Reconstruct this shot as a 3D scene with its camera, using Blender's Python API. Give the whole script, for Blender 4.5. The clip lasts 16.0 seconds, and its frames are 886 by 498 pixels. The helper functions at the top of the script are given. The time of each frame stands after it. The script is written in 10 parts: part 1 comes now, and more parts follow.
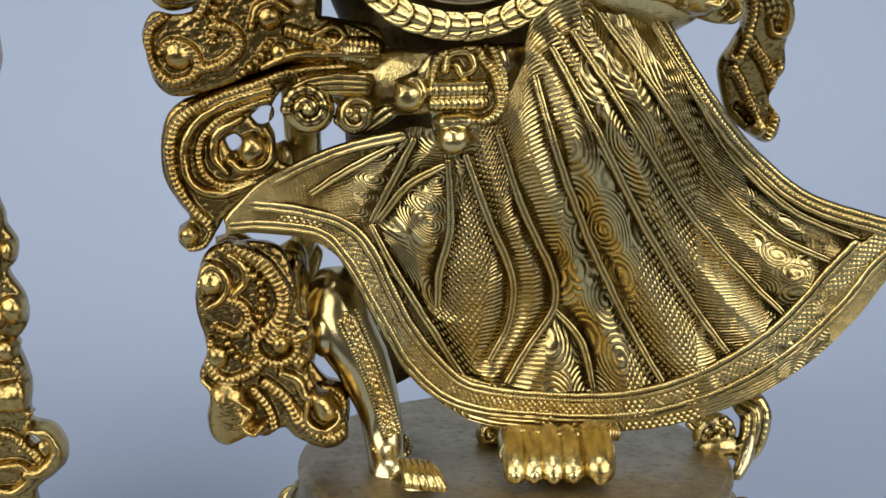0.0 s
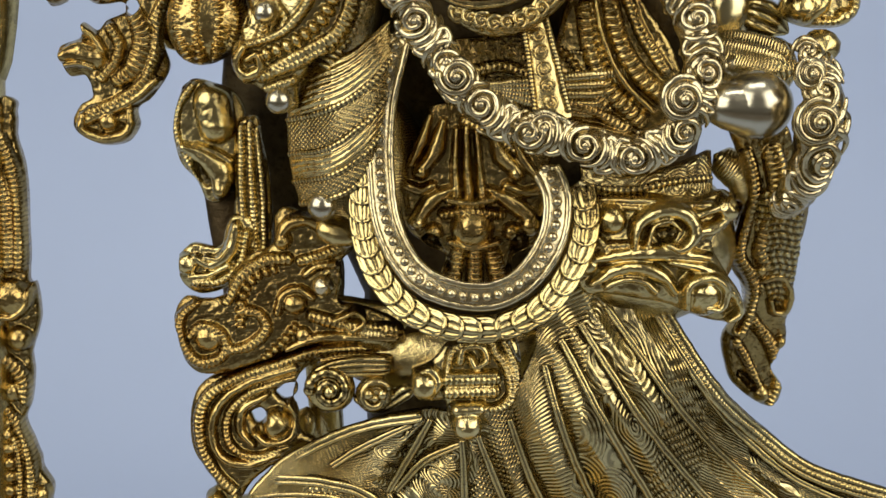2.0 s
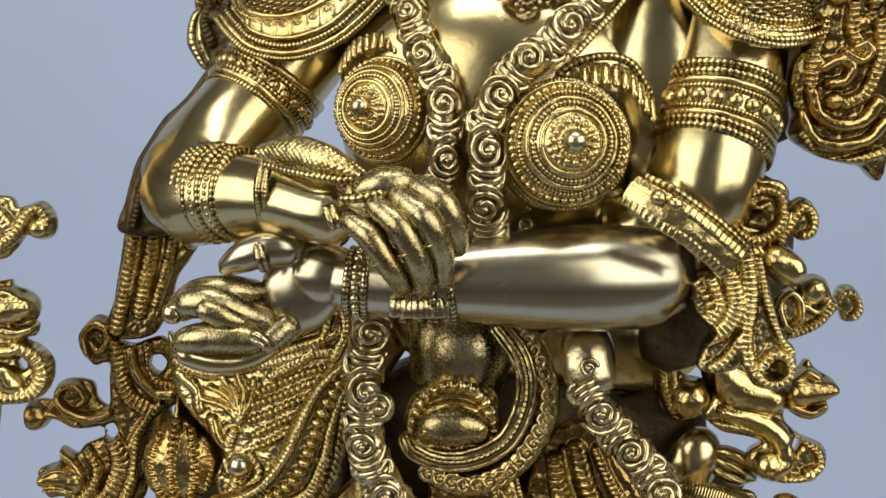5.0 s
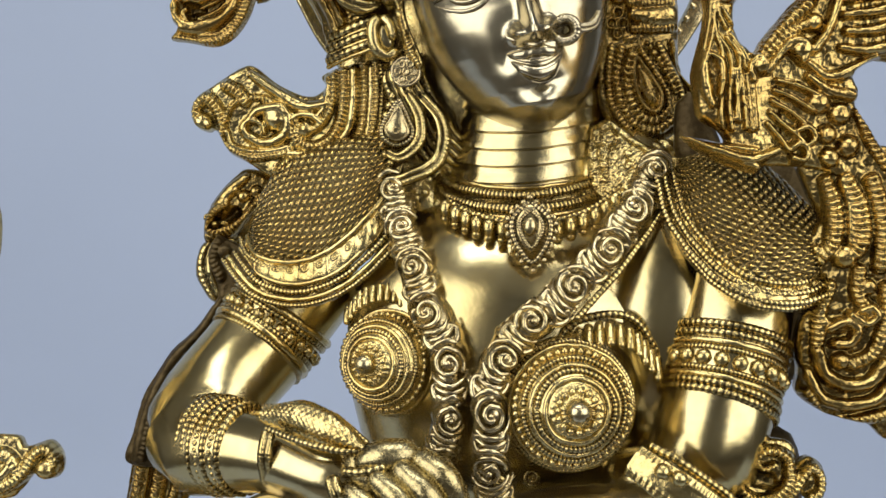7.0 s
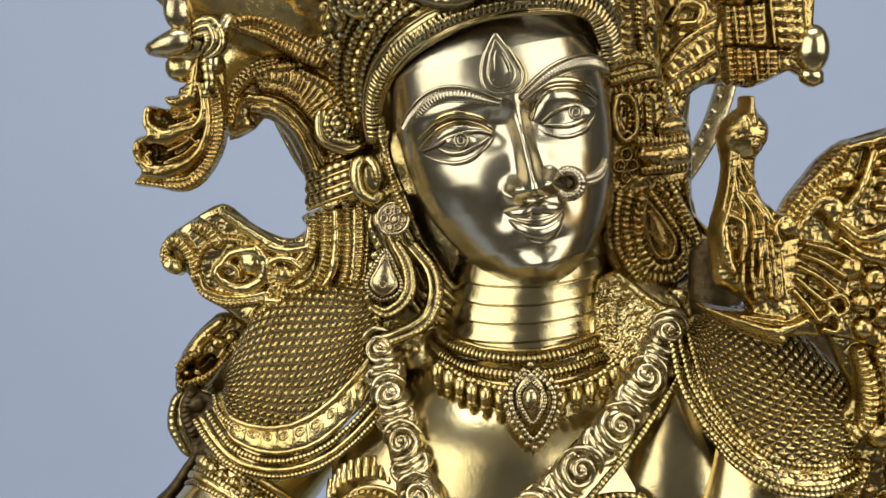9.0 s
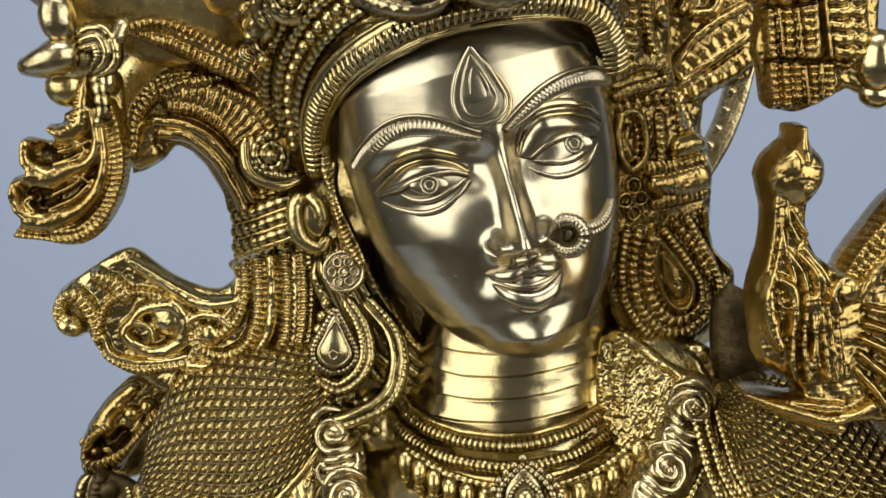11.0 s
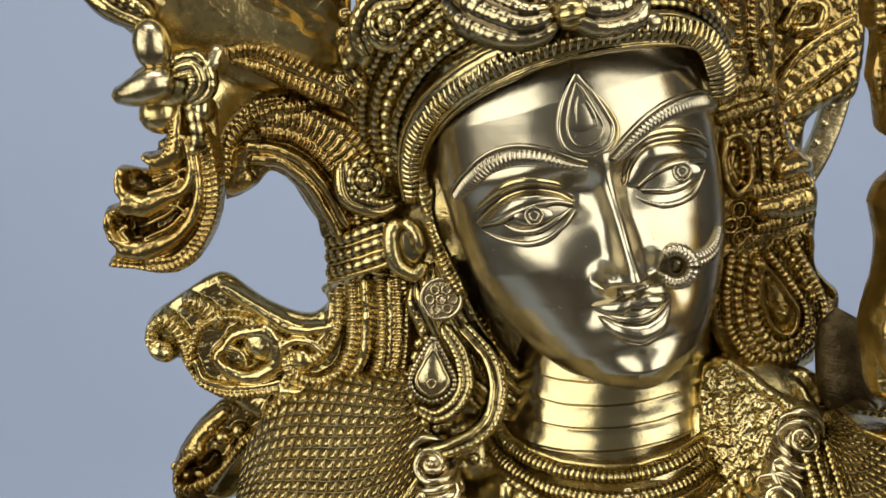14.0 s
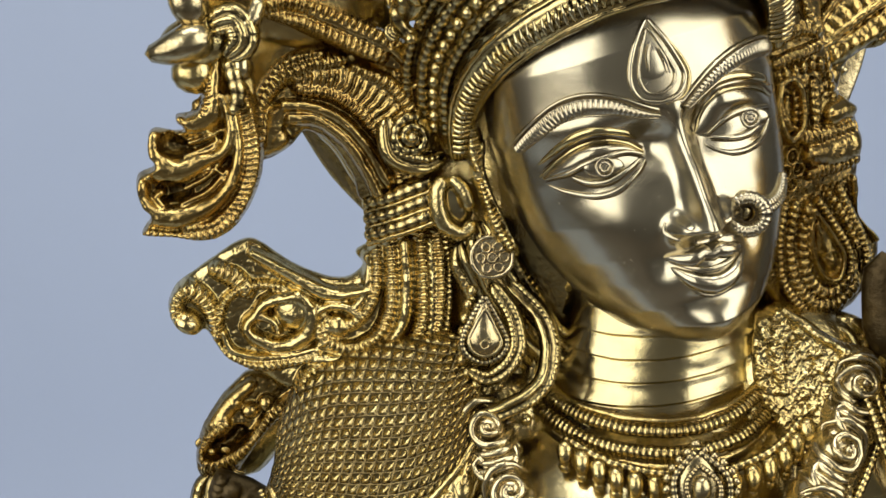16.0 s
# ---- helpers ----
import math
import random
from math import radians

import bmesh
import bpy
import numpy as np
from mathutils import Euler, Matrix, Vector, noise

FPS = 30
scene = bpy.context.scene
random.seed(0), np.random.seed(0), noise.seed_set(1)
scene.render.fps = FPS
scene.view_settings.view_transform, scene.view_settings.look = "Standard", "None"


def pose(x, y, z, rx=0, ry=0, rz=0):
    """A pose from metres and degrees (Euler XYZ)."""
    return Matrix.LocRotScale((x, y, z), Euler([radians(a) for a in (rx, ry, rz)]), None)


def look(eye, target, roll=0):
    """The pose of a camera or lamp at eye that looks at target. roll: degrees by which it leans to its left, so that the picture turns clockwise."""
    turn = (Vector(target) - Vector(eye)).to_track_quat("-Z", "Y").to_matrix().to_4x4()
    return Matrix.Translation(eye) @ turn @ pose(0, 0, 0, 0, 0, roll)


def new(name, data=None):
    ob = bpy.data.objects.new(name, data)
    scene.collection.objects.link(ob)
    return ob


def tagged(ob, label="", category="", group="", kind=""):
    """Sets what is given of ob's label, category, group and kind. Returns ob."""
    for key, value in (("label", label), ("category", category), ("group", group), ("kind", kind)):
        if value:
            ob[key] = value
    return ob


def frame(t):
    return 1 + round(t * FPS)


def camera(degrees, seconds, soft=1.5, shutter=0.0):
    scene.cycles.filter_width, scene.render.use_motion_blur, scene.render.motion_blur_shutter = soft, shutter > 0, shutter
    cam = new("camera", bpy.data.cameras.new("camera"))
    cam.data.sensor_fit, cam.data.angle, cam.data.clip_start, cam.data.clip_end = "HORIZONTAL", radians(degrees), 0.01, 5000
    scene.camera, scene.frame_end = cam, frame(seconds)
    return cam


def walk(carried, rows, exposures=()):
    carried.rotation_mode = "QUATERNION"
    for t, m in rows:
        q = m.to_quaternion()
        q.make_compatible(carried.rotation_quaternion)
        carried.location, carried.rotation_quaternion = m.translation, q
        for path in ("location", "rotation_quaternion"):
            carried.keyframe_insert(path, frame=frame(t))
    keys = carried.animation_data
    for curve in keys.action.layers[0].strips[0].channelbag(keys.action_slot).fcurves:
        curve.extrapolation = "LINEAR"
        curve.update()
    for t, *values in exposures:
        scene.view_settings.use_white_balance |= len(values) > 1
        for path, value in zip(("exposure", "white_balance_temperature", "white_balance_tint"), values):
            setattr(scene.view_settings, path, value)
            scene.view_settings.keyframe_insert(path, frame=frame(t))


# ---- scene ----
cam = camera(35.84, 16.0)
PATH = [
    (0, (-0.0318, -0.6947, 0.2466), (0.0416, 1.2659, -0.1419), 0.63),
    (0.5, (-0.0302, -0.7035, 0.2867), (0.0257, 1.2590, -0.0949), 0.53),
    (1, (-0.0295, -0.7089, 0.3164), (0.0102, 1.2586, -0.0403), 0.73),
    (1.5, (-0.0305, -0.7101, 0.3499), (0.0040, 1.2590, 0.0012), 1.00),
    (2, (-0.0263, -0.7098, 0.3770), (0.0036, 1.2631, 0.0503), 0.91),
    (2.5, (-0.0185, -0.7076, 0.4038), (0.0062, 1.2679, 0.0925), 0.66),
    (3, (-0.0162, -0.7076, 0.4268), (0.0108, 1.2719, 0.1425), 0.71),
    (3.5, (-0.0174, -0.7077, 0.4598), (0.0123, 1.2730, 0.1842), 0.65),
    (4, (-0.0174, -0.7068, 0.4924), (0.0104, 1.2779, 0.2467), 0.64),
    (4.5, (-0.0128, -0.7016, 0.5249), (0.0054, 1.2865, 0.3074), 0.72),
    (5, (-0.0107, -0.6958, 0.5577), (0.0067, 1.2951, 0.3680), 0.86),
    (5.2, (-0.0091, -0.6940, 0.5726), (0.0036, 1.2976, 0.3905), 0.90),
    (7.3, (-0.0028, -0.6895, 0.6560), (-0.0236, 1.3082, 0.5604), 0.81),
    (7.5, (-0.0042, -0.6891, 0.6625), (-0.0241, 1.3085, 0.5658), 0.76),
    (8, (0.0000, -0.6806, 0.6779), (-0.0365, 1.3169, 0.5853), 0.74),
    (8.5, (0.0038, -0.6601, 0.6976), (-0.0361, 1.3371, 0.6004), 0.68),
    (9, (-0.0000, -0.6249, 0.7200), (-0.0219, 1.3720, 0.6100), 0.37),
    (9.2, (-0.0008, -0.6067, 0.7219), (-0.0211, 1.3909, 0.6261), 0.31),
    (11.3, (-0.0112, -0.4944, 0.7739), (0.0651, 1.4860, 0.5056), -1.10),
    (11.5, (-0.0058, -0.4934, 0.7751), (0.0516, 1.4878, 0.5073), -0.86),
    (12, (0.0178, -0.4891, 0.7821), (-0.0326, 1.4913, 0.5074), -0.26),
    (12.5, (0.0347, -0.4877, 0.7879), (-0.1174, 1.4872, 0.5114), -0.10),
    (13, (0.0233, -0.4909, 0.7909), (-0.1308, 1.4838, 0.5136), -0.35),
    (13.5, (-0.0030, -0.4914, 0.7901), (-0.0934, 1.4865, 0.5076), -0.91),
    (14, (-0.0287, -0.4873, 0.7865), (-0.0240, 1.4912, 0.4940), -1.68),
    (14.5, (-0.0485, -0.4788, 0.7851), (0.0545, 1.4929, 0.4658), -2.54),
    (15, (-0.0668, -0.4731, 0.7801), (0.1251, 1.4907, 0.4531), -2.95),
    (15.5, (-0.0737, -0.4698, 0.7800), (0.1311, 1.4903, 0.4392), -3.07),
    (16, (-0.0897, -0.4698, 0.7831), (0.1046, 1.4905, 0.4375), -2.75),
]
walk(cam, [(t, look(eye, target, roll)) for t, eye, target, roll in PATH], exposures=((0, -0.18), (3.5, -0.26), (5, -0.32), (8, -0.36), (12, -0.52), (14, -0.48), (16, -0.34)))

# ---- light: a room with two large soft lamps in front and the ceiling's glow ----
world = bpy.data.worlds.new("world")
scene.world = world
world.use_nodes = True
world.node_tree.nodes["Background"].inputs[0].default_value = (0.62, 0.72, 0.95, 1)
world.node_tree.nodes["Background"].inputs[1].default_value = 0.05


def area_lamp(name, eye, target, width, height, watts, colour):
    data = bpy.data.lights.new(name, "AREA")
    data.shape, data.size, data.size_y, data.energy, data.color = "RECTANGLE", width, height, watts, colour
    lamp = new(name, data)
    lamp.matrix_world = look(eye, target)
    return lamp


area_lamp("soft_lamp", (-1.9, -1.6, 1.3), (0, 0, 0.4), 2.6, 2.3, 75, (1.0, 0.98, 0.955))
area_lamp("soft_lamp", (1.85, -1.65, 1.32), (0, 0, 0.4), 2.6, 2.3, 75, (1.0, 0.98, 0.955))
area_lamp("ceiling_lamp", (0, -0.7, 2.38), (0, -0.7, 0), 1.5, 0.6, 22, (0.95, 0.97, 1.0))


# ---- materials ----
def nodes_of(name):
    mat = bpy.data.materials.new(name)
    mat.use_nodes = True
    tree = mat.node_tree
    return mat, tree, tree.nodes["Principled BSDF"]


def add(tree, kind, **inputs):
    node = tree.nodes.new(kind)
    for key, value in inputs.items():
        node.inputs[key.replace("_", " ")].default_value = value
    return node


def brass(name, light, deep, rough, grain=0.35, pit=0.5, pattern=None, pitch=1.0, depth=0.0, brushed=0.0, tarnish=0.0):
    """Cast brass: a metal that varies between two tones, with a pitted skin and, for some, an engraved pattern along the surface."""
    mat, tree, skin = nodes_of(name)
    link = tree.links.new
    skin.inputs["Metallic"].default_value = 1.0
    place = add(tree, "ShaderNodeTexCoord")
    broad = add(tree, "ShaderNodeTexNoise", Scale=28.0, Detail=4.0, Roughness=0.6)
    fine = add(tree, "ShaderNodeTexNoise", Scale=900.0, Detail=3.0, Roughness=0.6)
    link(place.outputs["Object"], broad.inputs["Vector"])
    link(place.outputs["Object"], fine.inputs["Vector"])
    ramp = add(tree, "ShaderNodeValToRGB")
    ramp.color_ramp.elements[0].position, ramp.color_ramp.elements[0].color = 0.36, (*deep, 1)
    ramp.color_ramp.elements[1].position, ramp.color_ramp.elements[1].color = 0.62, (*light, 1)
    link(broad.outputs["Fac"], ramp.inputs["Fac"])
    spots = add(tree, "ShaderNodeTexNoise", Scale=210.0, Detail=6.0, Roughness=0.7)
    link(place.outputs["Object"], spots.inputs["Vector"])
    dull = add(tree, "ShaderNodeMapRange", From_Min=0.5, From_Max=0.67, To_Min=0.0, To_Max=tarnish)
    link(spots.outputs["Fac"], dull.inputs["Value"])
    patch = add(tree, "ShaderNodeTexNoise", Scale=52.0, Detail=5.0, Roughness=0.65)
    link(place.outputs["Object"], patch.inputs["Vector"])
    worn = add(tree, "ShaderNodeMapRange", From_Min=0.5, From_Max=0.68, To_Min=0.0, To_Max=0.5 * tarnish)
    link(patch.outputs["Fac"], worn.inputs["Value"])
    most = add(tree, "ShaderNodeMath")
    most.operation = "MAXIMUM"
    stain = add(tree, "ShaderNodeMix")
    stain.data_type = "RGBA"
    stain.inputs[7].default_value = (0.035, 0.023, 0.01, 1)
    link(dull.outputs["Result"], most.inputs[0])
    link(worn.outputs["Result"], most.inputs[1])
    link(most.outputs[0], stain.inputs[0])
    link(ramp.outputs["Color"], stain.inputs[6])
    tone = stain.outputs[2]
    span = add(tree, "ShaderNodeMapRange", To_Min=rough - 0.06, To_Max=rough + 0.1)
    link(fine.outputs["Fac"], span.inputs["Value"])
    link(span.outputs["Result"], skin.inputs["Roughness"])
    dents = add(tree, "ShaderNodeTexNoise", Scale=190.0, Detail=2.0)
    link(place.outputs["Object"], dents.inputs["Vector"])
    dent = add(tree, "ShaderNodeBump", Strength=grain, Distance=0.0011 * pit)
    link(dents.outputs["Fac"], dent.inputs["Height"])
    bump = add(tree, "ShaderNodeBump", Strength=grain, Distance=0.0004 * pit)
    link(fine.outputs["Fac"], bump.inputs["Height"])
    link(dent.outputs["Normal"], bump.inputs["Normal"])
    last = bump
    if pattern:
        flow = add(tree, "ShaderNodeUVMap")
        waves = []
        turns = {"carved": (), "ribs": (0,), "hatch": (45, -45), "check": (0, 90), "swirl": (20,)}[pattern]
        if pattern == "swirl":
            # engraved spirals round scattered centres
            cells = add(tree, "ShaderNodeTexVoronoi", Scale=0.055, Randomness=0.85)
            link(flow.outputs["UV"], cells.inputs["Vector"])
            arm = add(tree, "ShaderNodeVectorMath")
            arm.operation = "SUBTRACT"
            link(flow.outputs["UV"], arm.inputs[0])
            link(cells.outputs["Position"], arm.inputs[1])
            axes = add(tree, "ShaderNodeSeparateXYZ")
            link(arm.outputs[0], axes.inputs[0])
            angle = add(tree, "ShaderNodeMath")
            angle.operation = "ARCTAN2"
            link(axes.outputs["Y"], angle.inputs[0])
            link(axes.outputs["X"], angle.inputs[1])
            reach = add(tree, "ShaderNodeVectorMath")
            reach.operation = "LENGTH"
            link(arm.outputs[0], reach.inputs[0])
            rings = add(tree, "ShaderNodeMath")
            rings.operation, rings.inputs[1].default_value = "MULTIPLY_ADD", 2 * math.pi / pitch
            link(reach.outputs["Value"], rings.inputs[0])
            link(angle.outputs[0], rings.inputs[2])
            wave = add(tree, "ShaderNodeMath")
            wave.operation = "SINE"
            link(rings.outputs[0], wave.inputs[0])
            turns = ()
        for turn in turns:
            spin = add(tree, "ShaderNodeMapping")
            spin.inputs["Rotation"].default_value[2] = radians(turn)
            wave = add(tree, "ShaderNodeTexWave", Scale=0.314 * 1.0 / pitch, Distortion=0.3)
            link(flow.outputs["UV"], spin.inputs["Vector"])
            link(spin.outputs["Vector"], wave.inputs["Vector"])
            waves.append(wave)
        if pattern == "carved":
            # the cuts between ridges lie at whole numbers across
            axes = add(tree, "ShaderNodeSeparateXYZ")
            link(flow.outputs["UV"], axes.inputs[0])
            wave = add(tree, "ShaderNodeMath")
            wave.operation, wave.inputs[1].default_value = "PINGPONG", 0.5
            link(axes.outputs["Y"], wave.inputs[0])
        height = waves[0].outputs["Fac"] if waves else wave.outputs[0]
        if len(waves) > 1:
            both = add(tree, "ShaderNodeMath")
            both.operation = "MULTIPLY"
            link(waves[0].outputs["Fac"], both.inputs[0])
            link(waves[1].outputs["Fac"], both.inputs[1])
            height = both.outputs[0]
        # dark colour painted into the cuts: old patina and the shade between ridges
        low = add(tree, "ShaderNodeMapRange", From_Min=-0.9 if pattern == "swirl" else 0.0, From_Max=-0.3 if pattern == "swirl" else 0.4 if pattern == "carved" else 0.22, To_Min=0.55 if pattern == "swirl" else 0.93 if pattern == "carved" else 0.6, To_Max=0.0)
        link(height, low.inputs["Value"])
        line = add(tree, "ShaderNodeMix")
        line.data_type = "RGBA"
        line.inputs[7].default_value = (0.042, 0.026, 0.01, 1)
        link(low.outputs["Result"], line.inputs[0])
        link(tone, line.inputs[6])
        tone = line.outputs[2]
        cut = add(tree, "ShaderNodeBump", Strength=1.0, Distance=0.001 * depth * (0.0 if pattern == "carved" else 0.5 if pattern == "swirl" else 1.0))
        link(height, cut.inputs["Height"])
        link(bump.outputs["Normal"], cut.inputs["Normal"])
        last = cut
    if brushed:
        streak = add(tree, "ShaderNodeTexNoise", Scale=1.0, Detail=3.0)
        stretch = add(tree, "ShaderNodeMapping")
        stretch.inputs["Scale"].default_value = (30, 30, 700)
        link(place.outputs["Object"], stretch.inputs["Vector"])
        link(stretch.outputs["Vector"], streak.inputs["Vector"])
        scratch = add(tree, "ShaderNodeBump", Strength=brushed, Distance=0.00006)
        link(streak.outputs["Fac"], scratch.inputs["Height"])
        link(last.outputs["Normal"], scratch.inputs["Normal"])
        last = scratch
    link(tone, skin.inputs["Base Color"])
    link(last.outputs["Normal"], skin.inputs["Normal"])
    return mat


GOLD, GOLD_DEEP = (0.648, 0.522, 0.23), (0.52, 0.386, 0.14)
PALE, PALE_DEEP = (0.593, 0.497, 0.288), (0.482, 0.391, 0.200)
BRASSES = {
    "cast": brass("cast_brass", GOLD, GOLD_DEEP, 0.2, 0.5, 0.8, tarnish=0.45),
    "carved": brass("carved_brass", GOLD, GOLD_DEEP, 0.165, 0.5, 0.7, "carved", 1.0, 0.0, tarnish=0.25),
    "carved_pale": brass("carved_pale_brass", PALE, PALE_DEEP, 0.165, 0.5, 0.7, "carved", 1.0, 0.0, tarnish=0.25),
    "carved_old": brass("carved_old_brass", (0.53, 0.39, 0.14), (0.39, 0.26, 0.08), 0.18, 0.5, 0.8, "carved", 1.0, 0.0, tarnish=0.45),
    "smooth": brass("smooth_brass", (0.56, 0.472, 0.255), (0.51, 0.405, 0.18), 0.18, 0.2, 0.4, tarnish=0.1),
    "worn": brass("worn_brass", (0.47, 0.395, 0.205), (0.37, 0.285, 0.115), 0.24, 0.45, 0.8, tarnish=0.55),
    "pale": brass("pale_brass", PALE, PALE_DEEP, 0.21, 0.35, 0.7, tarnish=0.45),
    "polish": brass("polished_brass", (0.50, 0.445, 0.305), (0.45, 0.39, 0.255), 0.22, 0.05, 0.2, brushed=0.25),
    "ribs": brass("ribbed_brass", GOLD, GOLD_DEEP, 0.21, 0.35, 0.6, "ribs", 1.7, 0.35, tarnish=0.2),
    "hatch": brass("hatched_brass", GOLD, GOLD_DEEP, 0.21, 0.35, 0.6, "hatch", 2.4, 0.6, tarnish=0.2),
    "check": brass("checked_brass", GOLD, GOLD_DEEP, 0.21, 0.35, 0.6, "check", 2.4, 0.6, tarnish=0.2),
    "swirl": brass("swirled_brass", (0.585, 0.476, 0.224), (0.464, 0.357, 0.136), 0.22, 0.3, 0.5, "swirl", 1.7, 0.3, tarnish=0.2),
    # near black for shade in deep gaps, painted in, and patina in creases
    "shade_patina": brass("shade_patina_brass", (0.13, 0.095, 0.045), (0.06, 0.042, 0.02), 0.5, 0.6, 1.2, tarnish=0.7),
    "dull": brass("dull_brass", (0.42, 0.355, 0.22), (0.31, 0.25, 0.14), 0.4, 0.4, 0.8, tarnish=0.5),
}
MATS = list(BRASSES)


def plain(name, colour, rough, scale, amount, bump=0.0):
    mat, tree, skin = nodes_of(name)
    place = add(tree, "ShaderNodeTexCoord")
    mott = add(tree, "ShaderNodeTexNoise", Scale=scale, Detail=5.0)
    tree.links.new(place.outputs["Object"], mott.inputs["Vector"])
    mix = add(tree, "ShaderNodeMix")
    mix.data_type = "RGBA"
    mix.inputs[6].default_value = (*[c * (1 - amount) for c in colour], 1)
    mix.inputs[7].default_value = (*[min(1, c * (1 + amount)) for c in colour], 1)
    tree.links.new(mott.outputs["Fac"], mix.inputs[0])
    tree.links.new(mix.outputs[2], skin.inputs["Base Color"])
    skin.inputs["Roughness"].default_value = rough
    if bump:
        node = add(tree, "ShaderNodeBump", Strength=bump, Distance=0.002)
        tree.links.new(mott.outputs["Fac"], node.inputs["Height"])
        tree.links.new(node.outputs["Normal"], skin.inputs["Normal"])
    return mat


PAPER = plain("blue_grey_paper", (0.372, 0.434, 0.556), 0.9, 3.0, 0.05, 0.05)
PLASTER = plain("grey_plaster", (0.19, 0.187, 0.18), 0.9, 2.0, 0.08)
CEILING = plain("white_ceiling", (0.24, 0.235, 0.225), 0.9, 2.0, 0.04)
BOARDS = plain("dark_floor", (0.11, 0.095, 0.08), 0.6, 6.0, 0.2)


# ---- a small modelling kit: everything in millimetres, gathered into one casting ----
FRONT = np.array((0.0, -1.0, 0.0))


def unit(v):
    return v / np.maximum(np.linalg.norm(v, axis=-1, keepdims=True), 1e-9)


def spline(points, step=1.0):
    """A smooth line through the points, in even steps; and the share of the way at each."""
    p = np.asarray(points, float)
    q = np.vstack([2 * p[0] - p[1], p, 2 * p[-1] - p[-2]])
    t = np.linspace(0, 1, 14)[:, None]
    fine = [0.5 * (2 * b + (c - a) * t + (2 * a - 5 * b + 4 * c - d) * t**2 + (3 * b - a - 3 * c + d) * t**3)
            for a, b, c, d in zip(q, q[1:], q[2:], q[3:])]
    fine = np.vstack([f[:-1] for f in fine] + [p[-1:]])
    way = np.r_[0, np.cumsum(np.linalg.norm(np.diff(fine, axis=0), axis=1))]
    n = max(4, int(way[-1] / step) + 1)
    at = np.linspace(0, way[-1], n)
    return np.stack([np.interp(at, way, fine[:, k]) for k in range(3)], 1), at


def axes_of(line, front=FRONT):
    ahead = unit(np.gradient(line, axis=0))
    side = np.cross(ahead, np.broadcast_to(front, ahead.shape))
    bad = np.linalg.norm(side, axis=1) < 0.15
    if bad.any():
        side[bad] = np.cross(ahead[bad], (0.0, -0.5, 0.85))
    side = unit(side)
    return ahead, side, np.cross(side, ahead)


def along(values, at):
    """Values given at even shares of a line, blended to every step."""
    values = np.atleast_1d(np.asarray(values, float))
    if len(values) == 1:
        return np.full(len(at), values[0])
    s = np.linspace(0, 1, len(values))
    u = at / max(at[-1], 1e-9)
    return np.interp(u, s, values)


